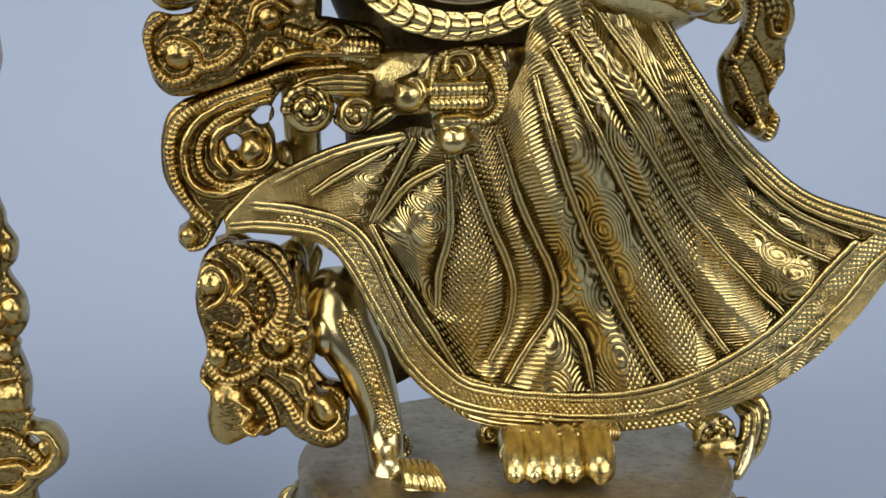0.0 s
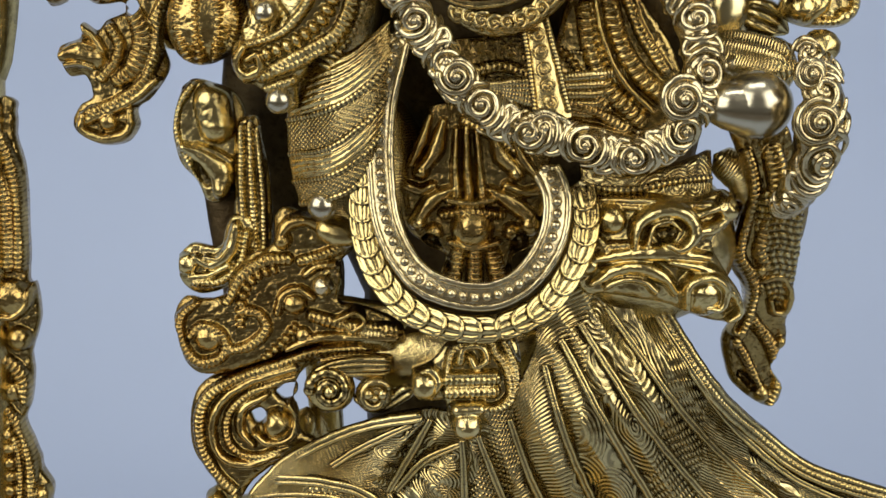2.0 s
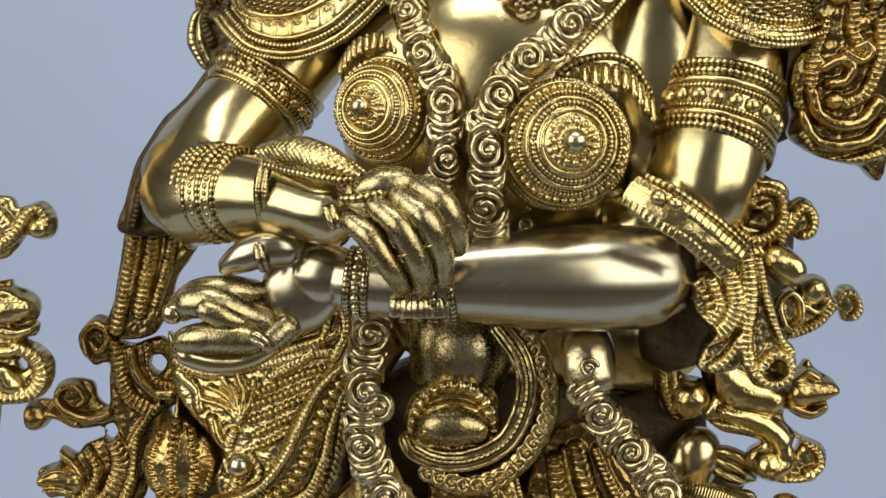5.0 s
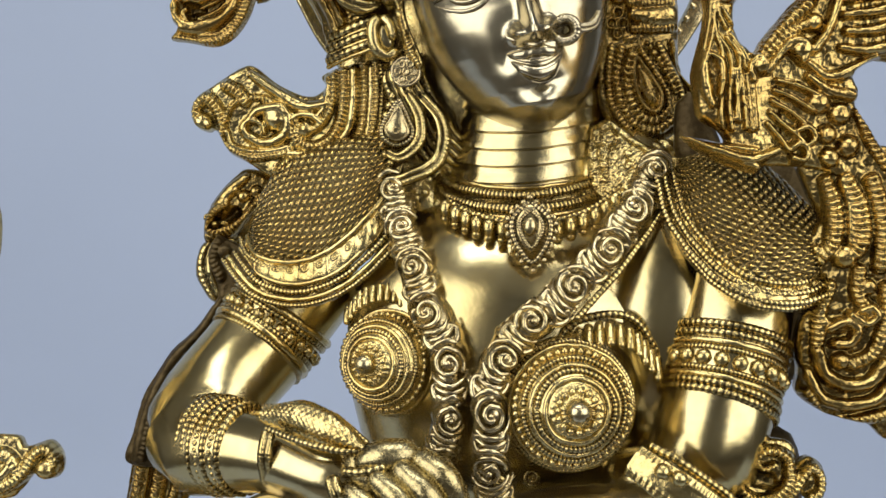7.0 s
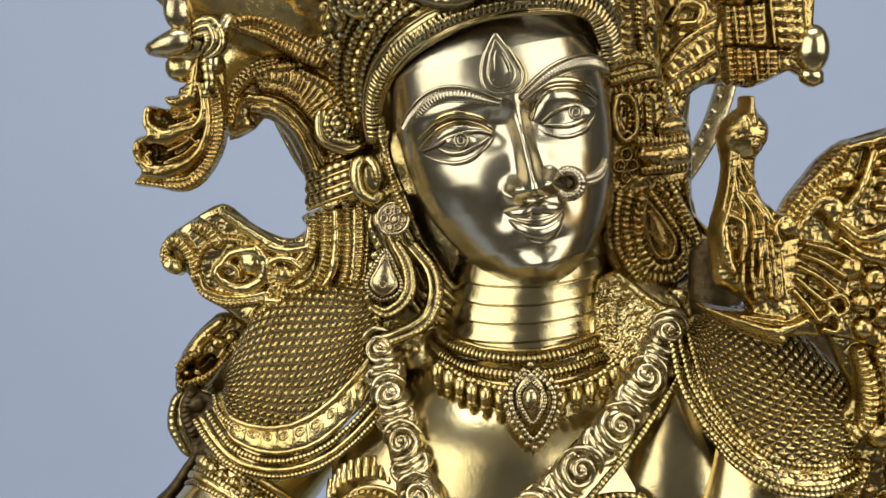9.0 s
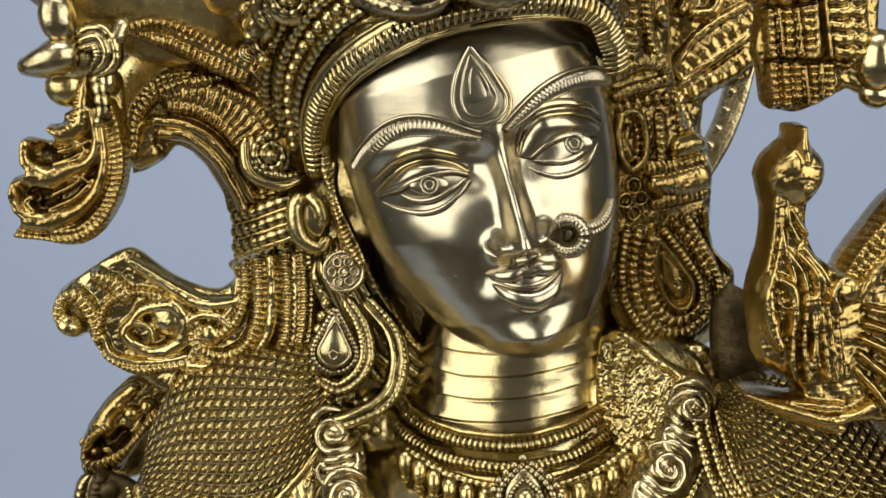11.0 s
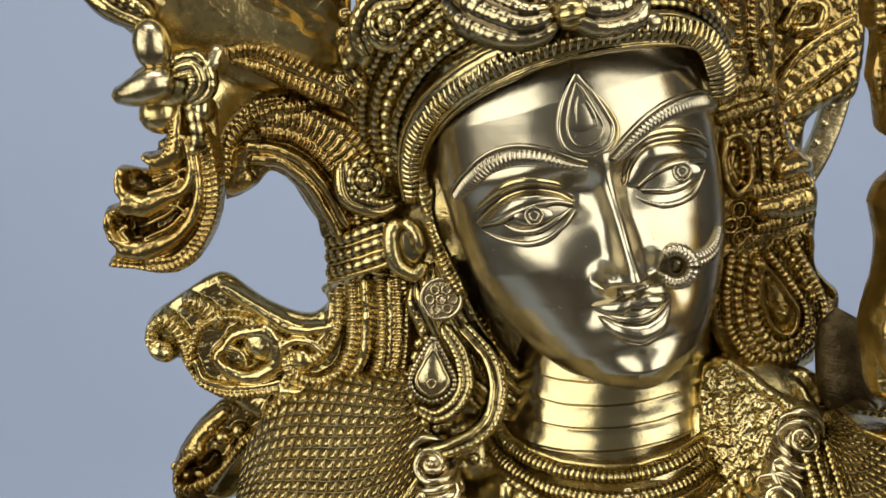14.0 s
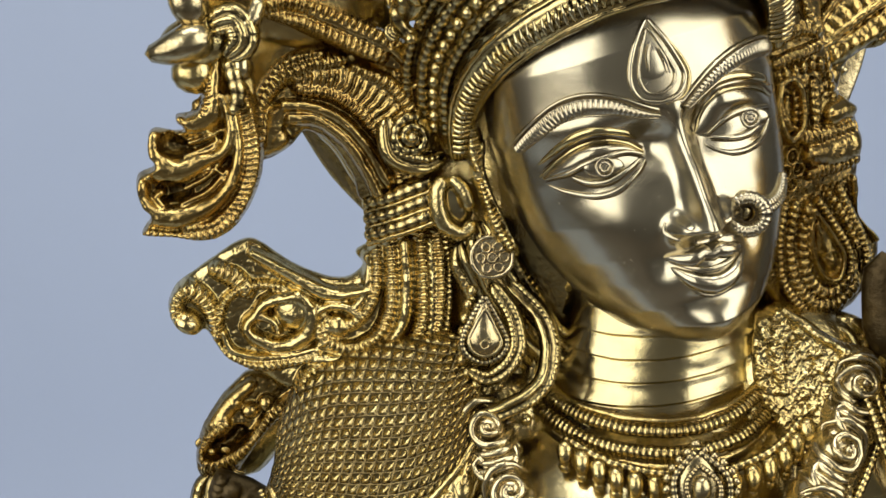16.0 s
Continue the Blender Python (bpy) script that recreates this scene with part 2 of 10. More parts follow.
class Casting:
    def __init__(self):
        self.v, self.f, self.m, self.uv, self.count = [], [], [], [], 0

    def grid(self, p, mat, uv=None, wrap=False):
        """A sheet of rows x columns of points; wrap joins the last column to the first."""
        rows, cols = p.shape[:2]
        index = np.arange(rows * cols).reshape(rows, cols) + self.count
        if wrap:
            index = np.hstack([index, index[:, :1]])
        quads = np.stack([index[:-1, :-1], index[1:, :-1], index[1:, 1:], index[:-1, 1:]], -1).reshape(-1, 4)
        if uv is None:
            uv = np.stack([p[..., 0] + 0.3 * p[..., 1], p[..., 2]], -1)
        self.v.append(p.reshape(-1, 3)), self.uv.append(uv.reshape(-1, 2))
        self.f.append(quads), self.m.append(np.full(len(quads), MATS.index(mat)))
        self.count += rows * cols

    # -- lines --
    def tube(self, points, r, flat=1.0, k=10, mat="cast", step=None, notch=None, twist=None, flutes=None, caps=(1, 1), front=FRONT, raw=None):
        """A rod along a line: r across, r * flat towards the front; notch (pitch, depth) cuts rings, twist (pitch, strands, depth) winds it
        like a rope, flutes (count, depth) cuts it lengthwise."""
        rmax = float(np.max(r))
        fine = step or (min(notch[0] / 5, rmax) if notch else twist[0] / twist[1] / 3 if twist else max(0.5, rmax * 0.4))
        line, at = spline(points, fine) if raw is None else raw
        radius = along(r, at)
        for cap, back in zip(caps, (at, at[-1] - at)):
            if cap:
                x = np.clip(back / np.maximum(radius, 1e-6), 0, 1)
                radius = radius * np.sqrt(np.maximum(1 - (1 - x) ** 2, 0.0004))
        if notch:
            radius = radius * (1 - notch[1] + notch[1] * np.abs(np.sin(np.pi * at / notch[0])) ** 0.5)
        phi = np.arange(k) / k * 2 * np.pi
        ring = np.ones((len(at), k))
        if twist:
            ring = 1 - twist[2] + twist[2] * np.abs(np.cos(0.5 * twist[1] * (phi[None] + 2 * np.pi * at[:, None] / twist[0])))
        if flutes:
            ring = ring * (1 - flutes[1] + flutes[1] * np.abs(np.cos(0.5 * flutes[0] * phi[None])))
        _, side, up = axes_of(line, front)
        reach = radius[:, None] * ring
        p = line[:, None] + side[:, None] * (reach * np.cos(phi))[..., None] + up[:, None] * (flat * reach * np.sin(phi))[..., None]
        uv = np.stack(np.broadcast_arrays(at[:, None], rmax * phi[None]), -1)
        if notch and mat in ("cast", "pale"):
            uv, mat = np.stack(np.broadcast_arrays(phi[None], at[:, None] / notch[0]), -1), "carved" if mat == "cast" else "carved_pale"
        self.grid(p, mat, uv, wrap=True)

    def rope(self, points, r, mat="cast", pitch=1.35, depth=0.2, k=8, raw=None):
        size = max(1.3, pitch * float(np.max(r)))
        self.tube(points, r, k=k, mat=mat, notch=(size, depth), raw=raw, step=size / 4)

    def beads(self, points, r, gap=2.0, mat="cast", flat=1.0):
        line, at = spline(points, gap * float(np.mean(r)))
        for c, size in zip(line, along(r, at)):
            self.ball(c, (size, size * flat, size), mat=mat, k=8)

    def shifted(self, points, across, lift, step=1.0, front=FRONT):
        """The line moved sideways and towards the front, each a value or values along it."""
        line, at = spline(points, step)
        _, side, up = axes_of(line, front)
        return line + side * along(across, at)[:, None] + up * along(lift, at)[:, None]

    def bundle(self, points, w, kinds="rprpr", mat="cast", flat=0.45, spread=0.86, cord=None, base="cast", front=FRONT):
        """A band carved with ridges lengthwise: r a notched ridge, p a plain one, b a row of beads, a flat for anything else."""
        n = len(kinds)
        w = np.asarray(w, float)
        if n == 1:
            r = np.atleast_1d(w) * (cord or 1.0)
            if kinds == "r":
                self.rope(points, r, mat=mat)
            elif kinds == "b":
                self.beads(points, r, mat=mat)
            else:
                self.tube(points, r, k=9, mat=mat)
            return
        w = w * (0.92 + 0.45 / n)
        mean = float(np.mean(w))
        ridge = mean * (cord or 1.0 / n)
        pitch = max(1.7, 1.25 * ridge)
        line, at = spline(points, pitch / 4 if "r" in kinds or "b" in kinds else max(0.6, ridge * 0.5))
        half = along(w, at)
        for back in (at, at[-1] - at):
            x = np.clip(back / np.maximum(half, 1e-6), 0, 1)
            half = half * np.sqrt(np.maximum(1 - (1 - x) ** 2, 0.0009))
        _, side, up = axes_of(line, front)
        x = np.linspace(-1, 1, 5 * n + 1)
        slot = np.minimum(((x + 1) / 2 * n).astype(int), n - 1)
        f = ((x + 1) / 2 * n - slot) * 2 - 1
        thin = 1.0 / n / (ridge / mean)
        prof = np.sqrt(np.clip(1 - (f * thin) ** 2, 0, 1))
        beat = at[:, None] / pitch + 0.22 * f[None]
        cut = np.ones((len(at), len(x)))
        for i, kind in enumerate(kinds):
            here = slot == i
            if kind == "r":
                cut[:, here] = 0.6 + 0.4 * np.abs(np.sin(np.pi * beat[:, here])) ** 0.5
            elif kind == "b":
                cut[:, here] = 1.15 * np.abs(np.sin(np.pi * at[:, None] / (1.5 * pitch))) ** 0.5
            elif kind != "p":
                cut[:, here] = 0
        rise = flat * np.sqrt(1 - 0.94 * x * x)[None] + 0.85 * ridge / mean * prof[None] * cut
        p = line[:, None] + side[:, None] * (half[:, None] * x)[..., None] + up[:, None] * (half[:, None] * rise)[..., None]
        lows = [line + side * (half * q)[:, None] - up * (half * d)[:, None] for q, d in ((0.9, 0.25), (0.4, 0.5), (-0.4, 0.5), (-0.9, 0.25))]
        p = np.concatenate([p, np.stack(lows, 1)], 1)
        uv = np.stack(np.broadcast_arrays(at[:, None] / pitch, np.r_[(x + 1) / 2 * n, n + 0.02, n + 0.05, 0.1, 0.1][None]), -1)
        if base != "cast":
            uv = np.stack(np.broadcast_arrays(at[:, None], np.r_[x, 1.2, 1.6, 2.0, 2.4][None] * mean), -1)
        self.grid(p, base if base != "cast" else "carved" if mat == "cast" else "carved_pale" if mat == "pale" else mat, uv, wrap=True)

    def strip(self, points, width, relief=None, mat="cast", bulge=0.0, drop=2.0, fine=0.7, front=FRONT):
        """A ribbon laid along a line, bulged across, with a relief function of (along, across) in millimetres and edges that turn down."""
        line, at = spline(points, fine)
        _, side, up = axes_of(line, front)
        half = along(width, at) / 2
        n = max(5, int(2 * half.max() / fine))
        x = np.linspace(-1, 1, n)
        across = half[:, None] * x
        h = bulge * (1 - x[None] ** 2) * np.ones((len(at), 1))
        if relief:
            h = h + relief(at[:, None] + 0 * across, across)
        p = line[:, None] + side[:, None] * across[..., None] + up[:, None] * h[..., None]
        low = p[:, [0, -1]] - up[:, None] * drop
        p = np.concatenate([low[:, :1], p, low[:, 1:]], 1)
        uv = np.stack(np.broadcast_arrays(at[:, None], np.r_[-1.1, x, 1.1][None] * half.max()), -1)
        self.grid(p, mat, uv)

    # -- solids --
    def ball(self, c, r, mat="cast", k=12, turn=0.0, notch=None, lean=0.0, studs=None):
        """An egg; turn in degrees in the front plane, lean about the x axis; notch (count, depth) cuts ribs from pole to pole."""
        r = (r, r, r) if np.isscalar(r) else r
        th = np.linspace(0.001, np.pi - 0.001, max(5, int(k * 0.7)))
        ph = np.arange(k) / k * 2 * np.pi
        s = np.ones((len(th), k))
        if notch:
            s = 1 - notch[1] + notch[1] * np.abs(np.cos(0.5 * notch[0] * ph))[None] * np.ones((len(th), 1))
        if studs:
            u, w = th[:, None] * max(r), ph[None] * max(r) * np.sin(th)[:, None].clip(0.3)
            w = ph[None] * max(r) + 0 * u
            s = s + studs[1] / max(r) * np.abs(np.sin(np.pi * (u + w) / studs[0]) * np.sin(np.pi * (u - w) / studs[0])) ** 0.6
        p = np.stack([s * np.sin(th)[:, None] * np.cos(ph) * r[0], s * np.sin(th)[:, None] * np.sin(ph) * r[1], np.cos(th)[:, None] * r[2] + 0 * ph], -1)
        a, b = radians(turn), radians(lean)
        ry = np.array([[math.cos(a), 0, math.sin(a)], [0, 1, 0], [-math.sin(a), 0, math.cos(a)]])
        rx = np.array([[1, 0, 0], [0, math.cos(b), -math.sin(b)], [0, math.sin(b), math.cos(b)]])
        uv = np.stack(np.broadcast_arrays(th[:, None] * r[2], ph[None] * r[0]), -1)
        self.grid(p @ (rx @ ry).T + np.asarray(c, float), mat, uv, wrap=True)

    def lathe(self, c, axis, profile, mat="cast", k=48, petals=None):
        """A turned body: profile of (radius, height) along the axis; petals (count, depth, from, to) scallops part of it."""
        prof = np.asarray(profile, float)
        line, at = spline(np.c_[prof, 0 * prof[:, 0]], 0.5)
        axis = unit(np.asarray(axis, float))
        side = unit(np.cross(axis, (0.02, 0.1, 1.0)))
        other = np.cross(axis, side)
        ph = np.arange(k) / k * 2 * np.pi
        rad = np.maximum(line[:, :1], 0.01) * np.ones((1, k))
        high = line[:, 1:2] * np.ones((1, k))
        if petals:
            inside = ((line[:, :1] > petals[2]) & (line[:, :1] < petals[3])).astype(float)
            high = high + petals[1] * inside * np.abs(np.sin(0.5 * petals[0] * ph))
        p = np.asarray(c, float) + rad[..., None] * (side * np.cos(ph)[:, None] + other * np.sin(ph)[:, None]) + high[..., None] * axis
        uv = np.stack(np.broadcast_arrays(at[:, None], prof[:, 0].max() * ph[None]), -1)
        self.grid(p, mat, uv, wrap=True)

    def ring(self, c, axis, radius, r, kind="r", mat="cast", squash=1.0):
        """A hoop round an axis: r rope, p plain, b beads."""
        axis = unit(np.asarray(axis, float))
        side = unit(np.cross(axis, (0.02, 0.1, 1.0)))
        other = np.cross(axis, side) * squash
        a = np.linspace(0, 2 * np.pi, 33)
        pts = np.asarray(c, float) + radius * (np.cos(a)[:, None] * side + np.sin(a)[:, None] * other)
        if kind == "b":
            a = np.linspace(0, 2 * np.pi, max(6, int(math.pi * radius / r)) + 1)[:-1]
            for q in np.asarray(c, float) + radius * (np.cos(a)[:, None] * side + np.sin(a)[:, None] * other):
                self.ball(q, r, mat=mat, k=8)
        elif kind == "r":
            self.rope(pts, r, mat=mat)
        else:
            self.tube(pts, r, k=8, mat=mat, caps=(0, 0))

    def volute(self, c, radius, start=0.0, turns=1.6, way=1, r=0.24, mat="cast", dome=0.35, kind="p", eye=True, back=True):
        """A scroll that winds in from its rim, start in degrees, way 1 anticlockwise as seen from the front."""
        a = np.linspace(0, 1, 26)
        ang = radians(start) + way * a * turns * 2 * np.pi
        reach = radius * (1 - r) * (1 - 0.86 * a**0.9)
        c = np.asarray(c, float)
        pts = c + np.stack([reach * np.cos(ang), -dome * radius * a**0.8, reach * np.sin(ang)], 1)
        thick = radius * r * np.linspace(1.0, 0.6, 12)
        if kind == "r":
            self.rope(pts, thick, mat=mat)
        else:
            self.tube(pts, thick, k=8, mat=mat)
        if back:
            self.ball(c + (0, 0.25 * radius, 0), (radius * 0.92, radius * 0.42, radius * 0.92), mat=mat, k=16)
        if eye:
            self.ball(c + (0, -dome * radius, 0), radius * 0.22, mat=mat, k=8)

    def leaf(self, points, w, kinds="rpr", mat="cast", flat=0.5):
        """A lobed leaf: swells, then runs out to a point, with ribs along it."""
        n = np.linspace(0, 1, 9)
        shape = w * (0.45 + 0.55 * np.sin(np.pi * np.clip(n * 0.95 + 0.05, 0, 1)) ** 0.8) * np.where(n > 0.75, (1 - n) / 0.25 * 0.75 + 0.25, 1)
        self.bundle(points, shape, kinds, mat=mat, flat=flat)

    def garland(self, points, r, mat="pale", seed=1, gap=2.5, flower=0.95):
        """A thick flower chain: a rod set with scrolled blossoms, each lapped by nested crescents of petals."""
        rnd = random.Random(seed)
        self.tube(points, np.asarray(r) * 0.9, mat=mat, k=26, twist=(3.6 * float(np.max(r)), 3, 0.25))
        line, at = spline(points, 0.5)
        size = along(r, at)
        ahead, side, up = axes_of(line)

        def on(s, q, lift):
            n = min(len(line) - 1, max(0, int(np.searchsorted(at, s))))
            R = float(size[n])
            q = max(-0.96, min(0.96, q))
            return line[n] + ahead[n] * (s - at[n]) * (n in (0, len(line) - 1)) + side[n] * q * R + up[n] * R * (0.9 * math.sqrt(1 - q * q) + lift)

        s = float(size[0]) * 0.6
        while s < at[-1]:
            R = float(size[min(len(line) - 1, int(np.searchsorted(at, s)))])
            tilt = rnd.uniform(-0.25, 0.25)
            turn, way = rnd.uniform(0, 6.28), rnd.choice((1, -1))
            spiral = []
            for i in range(30):
                f = i / 29
                a, reach = turn + way * f * 1.75 * 2 * math.pi, 0.8 * flower * (1 - 0.86 * f ** 1.2)
                spiral.append(on(s + R * reach * math.cos(a), tilt + reach * math.sin(a), 0.06 + 0.34 * f ** 0.8))
            self.tube(spiral, [R * 0.19, R * 0.17, R * 0.15, R * 0.12], k=8, mat=mat)
            self.ball(on(s, tilt, 0.36), R * 0.17, mat=mat, k=8)
            self.ball(on(s, tilt, -0.28), (R * 0.62, R * 0.5, R * 0.62), mat=mat, k=16)
            for way in (1, -1):
                for n, reach in enumerate((1.02, 1.32, 1.62)[: 3 if way > 0 else 1]):
                    wide = 1.25 - 0.22 * n
                    lean = rnd.uniform(-0.3, 0.3)
                    arc = [on(s + way * R * reach * math.cos(a), tilt + reach * 0.95 * math.sin(a), 0.08 - 0.05 * n + 0.1 * math.cos(a)) for a in np.linspace(-wide + lean, wide + lean, 9)]
                    self.tube(arc, [R * 0.06, R * 0.15, R * 0.19, R * 0.15, R * 0.05], k=8, mat=mat)
            for sgn in (-1, 1):
                c = s + R * gap * rnd.uniform(0.48, 0.6)
                hook = [on(c + R * 0.5, sgn * 0.3, 0.08), on(c + R * 0.1, sgn * 0.72, 0.14), on(c - R * 0.35, sgn * 0.8, 0.16), on(c - R * 0.5, sgn * 0.5, 0.16), on(c - R * 0.25, sgn * 0.4, 0.12)]
                self.tube(hook, [R * 0.1, R * 0.19, R * 0.17, R * 0.13, R * 0.1], k=8, mat=mat)
            s += R * gap

    def crust(self, corners, depth, size, seed=1, mat="cast", share=0.5):
        """Small scrolls, beads and curled leaves crowded over a patch of the front."""
        rnd = random.Random(seed)
        c = np.asarray(corners, float)
        lo, hi = c.min(0), c.max(0)
        done = []
        tries = int(40 * (hi[0] - lo[0]) * (hi[2] - lo[2]) / size**2) + 40
        for _ in range(tries):
            x, z = rnd.uniform(lo[0], hi[0]), rnd.uniform(lo[2], hi[2])
            inside, j = False, len(c) - 1
            for i in range(len(c)):
                if (c[i][2] > z) != (c[j][2] > z) and x < (c[j][0] - c[i][0]) * (z - c[i][2]) / (c[j][2] - c[i][2]) + c[i][0]:
                    inside = not inside
                j = i
            r = size * rnd.uniform(0.45, 1.0)
            if not inside or any((x - a) ** 2 + (z - b) ** 2 < (0.8 * (r + q)) ** 2 for a, b, q in done):
                continue
            done.append((x, z, r))
            y = depth(x, z) if callable(depth) else depth
            pick = rnd.random()
            if pick < share:
                self.volute((x, y, z), r, rnd.uniform(0, 360), rnd.uniform(1.2, 1.9), rnd.choice((1, -1)), 0.25, mat, 0.4, kind=rnd.choice("ppr"))
            elif pick < share + 0.3:
                a = rnd.uniform(0, 2 * np.pi)
                b = a + rnd.choice((1, -1)) * 1.2
                self.leaf([(x - r * math.cos(a), y, z - r * math.sin(a)), (x, y - r * 0.4, z), (x + r * math.cos(b), y, z + r * math.sin(b))], r * 0.5, mat=mat)
            else:
                self.ball((x, y - r * 0.2, z), r * rnd.uniform(0.4, 0.65), mat=mat, k=10)

    def emboss(self, outline, depth, strokes, fine=0.55, edge=5.0, thick=4.0, ground=0.3, grain=0.3, seed=0, holes=(), mat="carved"):
        """A solid cast piece with a given outline (x, z), rounded at its rim, its face worked with strokes:
        kind, line, half width, height and, for some, pitch. p ridge, r nicked ridge, b beads, o boss, h hollow with a lip, v cut, f fan of fine ribs."""
        def closed(points):
            p = np.array([(x, 0.0, z) for x, z in points])
            loop, _ = spline(np.vstack([p, p[:1]]), fine)
            return loop[:-1, [0, 2]]

        rims = [closed(outline)] + [closed(h) for h in holes]
        rim = np.vstack(rims)
        lo, hi = rims[0].min(0) - fine, rims[0].max(0) + fine
        xs, zs = np.arange(lo[0], hi[0] + fine, fine), np.arange(lo[1], hi[1] + fine, fine)
        gx, gz = np.meshgrid(xs, zs)
        flat = np.stack([gx.ravel(), gz.ravel()], 1)
        inside = np.zeros(len(flat), bool)
        for loop in rims:
            nxt = np.roll(loop, -1, 0)
            for a, b in zip(loop, nxt):
                if a[1] == b[1]:
                    continue
                row = (a[1] > flat[:, 1]) != (b[1] > flat[:, 1])
                inside[row] ^= flat[row, 0] < (b[0] - a[0]) * (flat[row, 1] - a[1]) / (b[1] - a[1]) + a[0]
        gap, near = np.full(len(flat), 1e9), np.zeros(len(flat), int)
        for i in range(0, len(flat), 4000):
            d = ((flat[i:i + 4000, None] - rim[None]) ** 2).sum(-1)
            near[i:i + 4000] = d.argmin(1)
            gap[i:i + 4000] = np.sqrt(d.min(1))
        keep = inside.reshape(gx.shape)
        cell = keep[:-1, :-1] | keep[1:, :-1] | keep[1:, 1:] | keep[:-1, 1:]
        flat = np.where(inside[:, None], flat, rim[near])
        gap = np.where(inside, gap, 0)
        # low values paint the dark of grooves, patina with shade; high leaves bare brass
        face, cut_tone = np.zeros(len(flat)), np.full(len(flat), min(0.8, 0.22 + 1.1 * ground))
        for kind, points, w, high, *rest in strokes:
            pitch, high = 1.1 * rest[0] if rest else 2.2, 1.5 * high
            pts = np.array([(x, 0.0, z) for x, z in points])
            if len(pts) == 1:
                line, at = np.vstack([pts, pts + 0.01]), np.array((0, 0.01))
            else:
                line, at = spline(pts, 0.7)
            line = line[:, [0, 2]]
            half = 1.3 * along(w, at)
            reach = half.max()
            box = np.flatnonzero(((flat > line.min(0) - reach) & (flat < line.max(0) + reach)).all(1))
            if not len(box):
                continue
            ahead = unit(np.gradient(line, axis=0))
            d = ((flat[box, None] - line[None]) ** 2).sum(-1)
            i = d.argmin(1)
            off = flat[box] - line[i]
            q = np.sqrt(d.min(1)) / half[i]
            s = at[i] + (off * ahead[i]).sum(1)
            lean = (off[:, 0] * ahead[i, 1] - off[:, 1] * ahead[i, 0]) / half[i]
            on = q < 1
            box, q, s, lean = box[on], q[on], s[on], lean[on]
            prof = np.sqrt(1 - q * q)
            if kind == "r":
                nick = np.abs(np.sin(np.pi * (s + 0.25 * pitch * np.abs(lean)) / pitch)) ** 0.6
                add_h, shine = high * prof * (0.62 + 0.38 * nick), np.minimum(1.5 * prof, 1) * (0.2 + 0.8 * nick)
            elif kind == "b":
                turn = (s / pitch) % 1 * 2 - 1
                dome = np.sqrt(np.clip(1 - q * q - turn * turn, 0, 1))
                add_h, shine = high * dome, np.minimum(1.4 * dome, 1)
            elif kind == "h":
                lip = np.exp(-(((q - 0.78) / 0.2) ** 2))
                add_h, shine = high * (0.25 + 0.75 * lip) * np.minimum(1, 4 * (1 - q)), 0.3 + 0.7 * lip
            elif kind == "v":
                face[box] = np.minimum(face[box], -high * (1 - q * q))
                cut_tone[box] = np.minimum(cut_tone[box], 0.5 * q)
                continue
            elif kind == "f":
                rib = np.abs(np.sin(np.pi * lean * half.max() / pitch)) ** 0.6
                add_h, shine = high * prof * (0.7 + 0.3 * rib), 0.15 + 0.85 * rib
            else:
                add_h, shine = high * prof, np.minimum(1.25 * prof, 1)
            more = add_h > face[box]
            face[box[more]], cut_tone[box[more]] = add_h[more], shine[more]
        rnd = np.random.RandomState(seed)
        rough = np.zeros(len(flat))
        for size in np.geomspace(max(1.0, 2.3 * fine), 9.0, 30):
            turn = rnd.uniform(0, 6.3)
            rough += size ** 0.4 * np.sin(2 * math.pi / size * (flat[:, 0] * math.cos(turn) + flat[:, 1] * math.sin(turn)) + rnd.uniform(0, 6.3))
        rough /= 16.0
        face += grain * rough * (1 - 0.6 * np.minimum(cut_tone, 1))
        cut_tone += 0.12 * rough * (cut_tone < 0.9)
        t = np.clip(gap / edge, 0, 1)
        rise = edge * 0.8 * np.sqrt(1 - (1 - t) ** 2)
        back = depth(flat[:, 0], flat[:, 1]) if callable(depth) else np.full(len(flat), float(depth))
        fade = np.clip(gap / 1.2, 0, 1)
        front = np.stack([flat[:, 0], back - rise - face * fade, flat[:, 1]], 1)
        rear = np.stack([flat[:, 0], back + thick * np.sqrt(1 - (1 - t) ** 2), flat[:, 1]], 1)
        index = np.arange(len(flat)).reshape(gx.shape)
        quads = np.stack([index[:-1, :-1], index[:-1, 1:], index[1:, 1:], index[1:, :-1]], -1)[cell]
        used, turn = np.unique(quads.ravel(), return_inverse=True)
        quads = turn.reshape(-1, 4)
        uv = np.stack([flat[:, 0], 0.5 * np.clip(cut_tone, 0.0, 1.0)], 1)[used]
        for p, f in ((front[used], quads), (rear[used], quads[:, ::-1])):
            self.v.append(p), self.uv.append(uv), self.f.append(f + self.count)
            self.m.append(np.full(len(f), MATS.index(mat)))
            self.count += len(p)

    def bands(self, points, radii, rows, mat="cast", flat=1.0):
        """Hoops round a limb: rows of (share of the way, how far proud, radius of the cord, kind)."""
        line, at = spline(points, 0.5)
        size = along(radii, at)
        ahead, side, up = axes_of(line)
        a = np.linspace(0, 2 * np.pi, 41)
        for share, grow, r, kind in rows:
            i = min(len(line) - 1, int(share * len(line)))
            hoop = line[i] + (size[i] + grow) * (np.cos(a)[:, None] * side[i] + flat * np.sin(a)[:, None] * up[i])
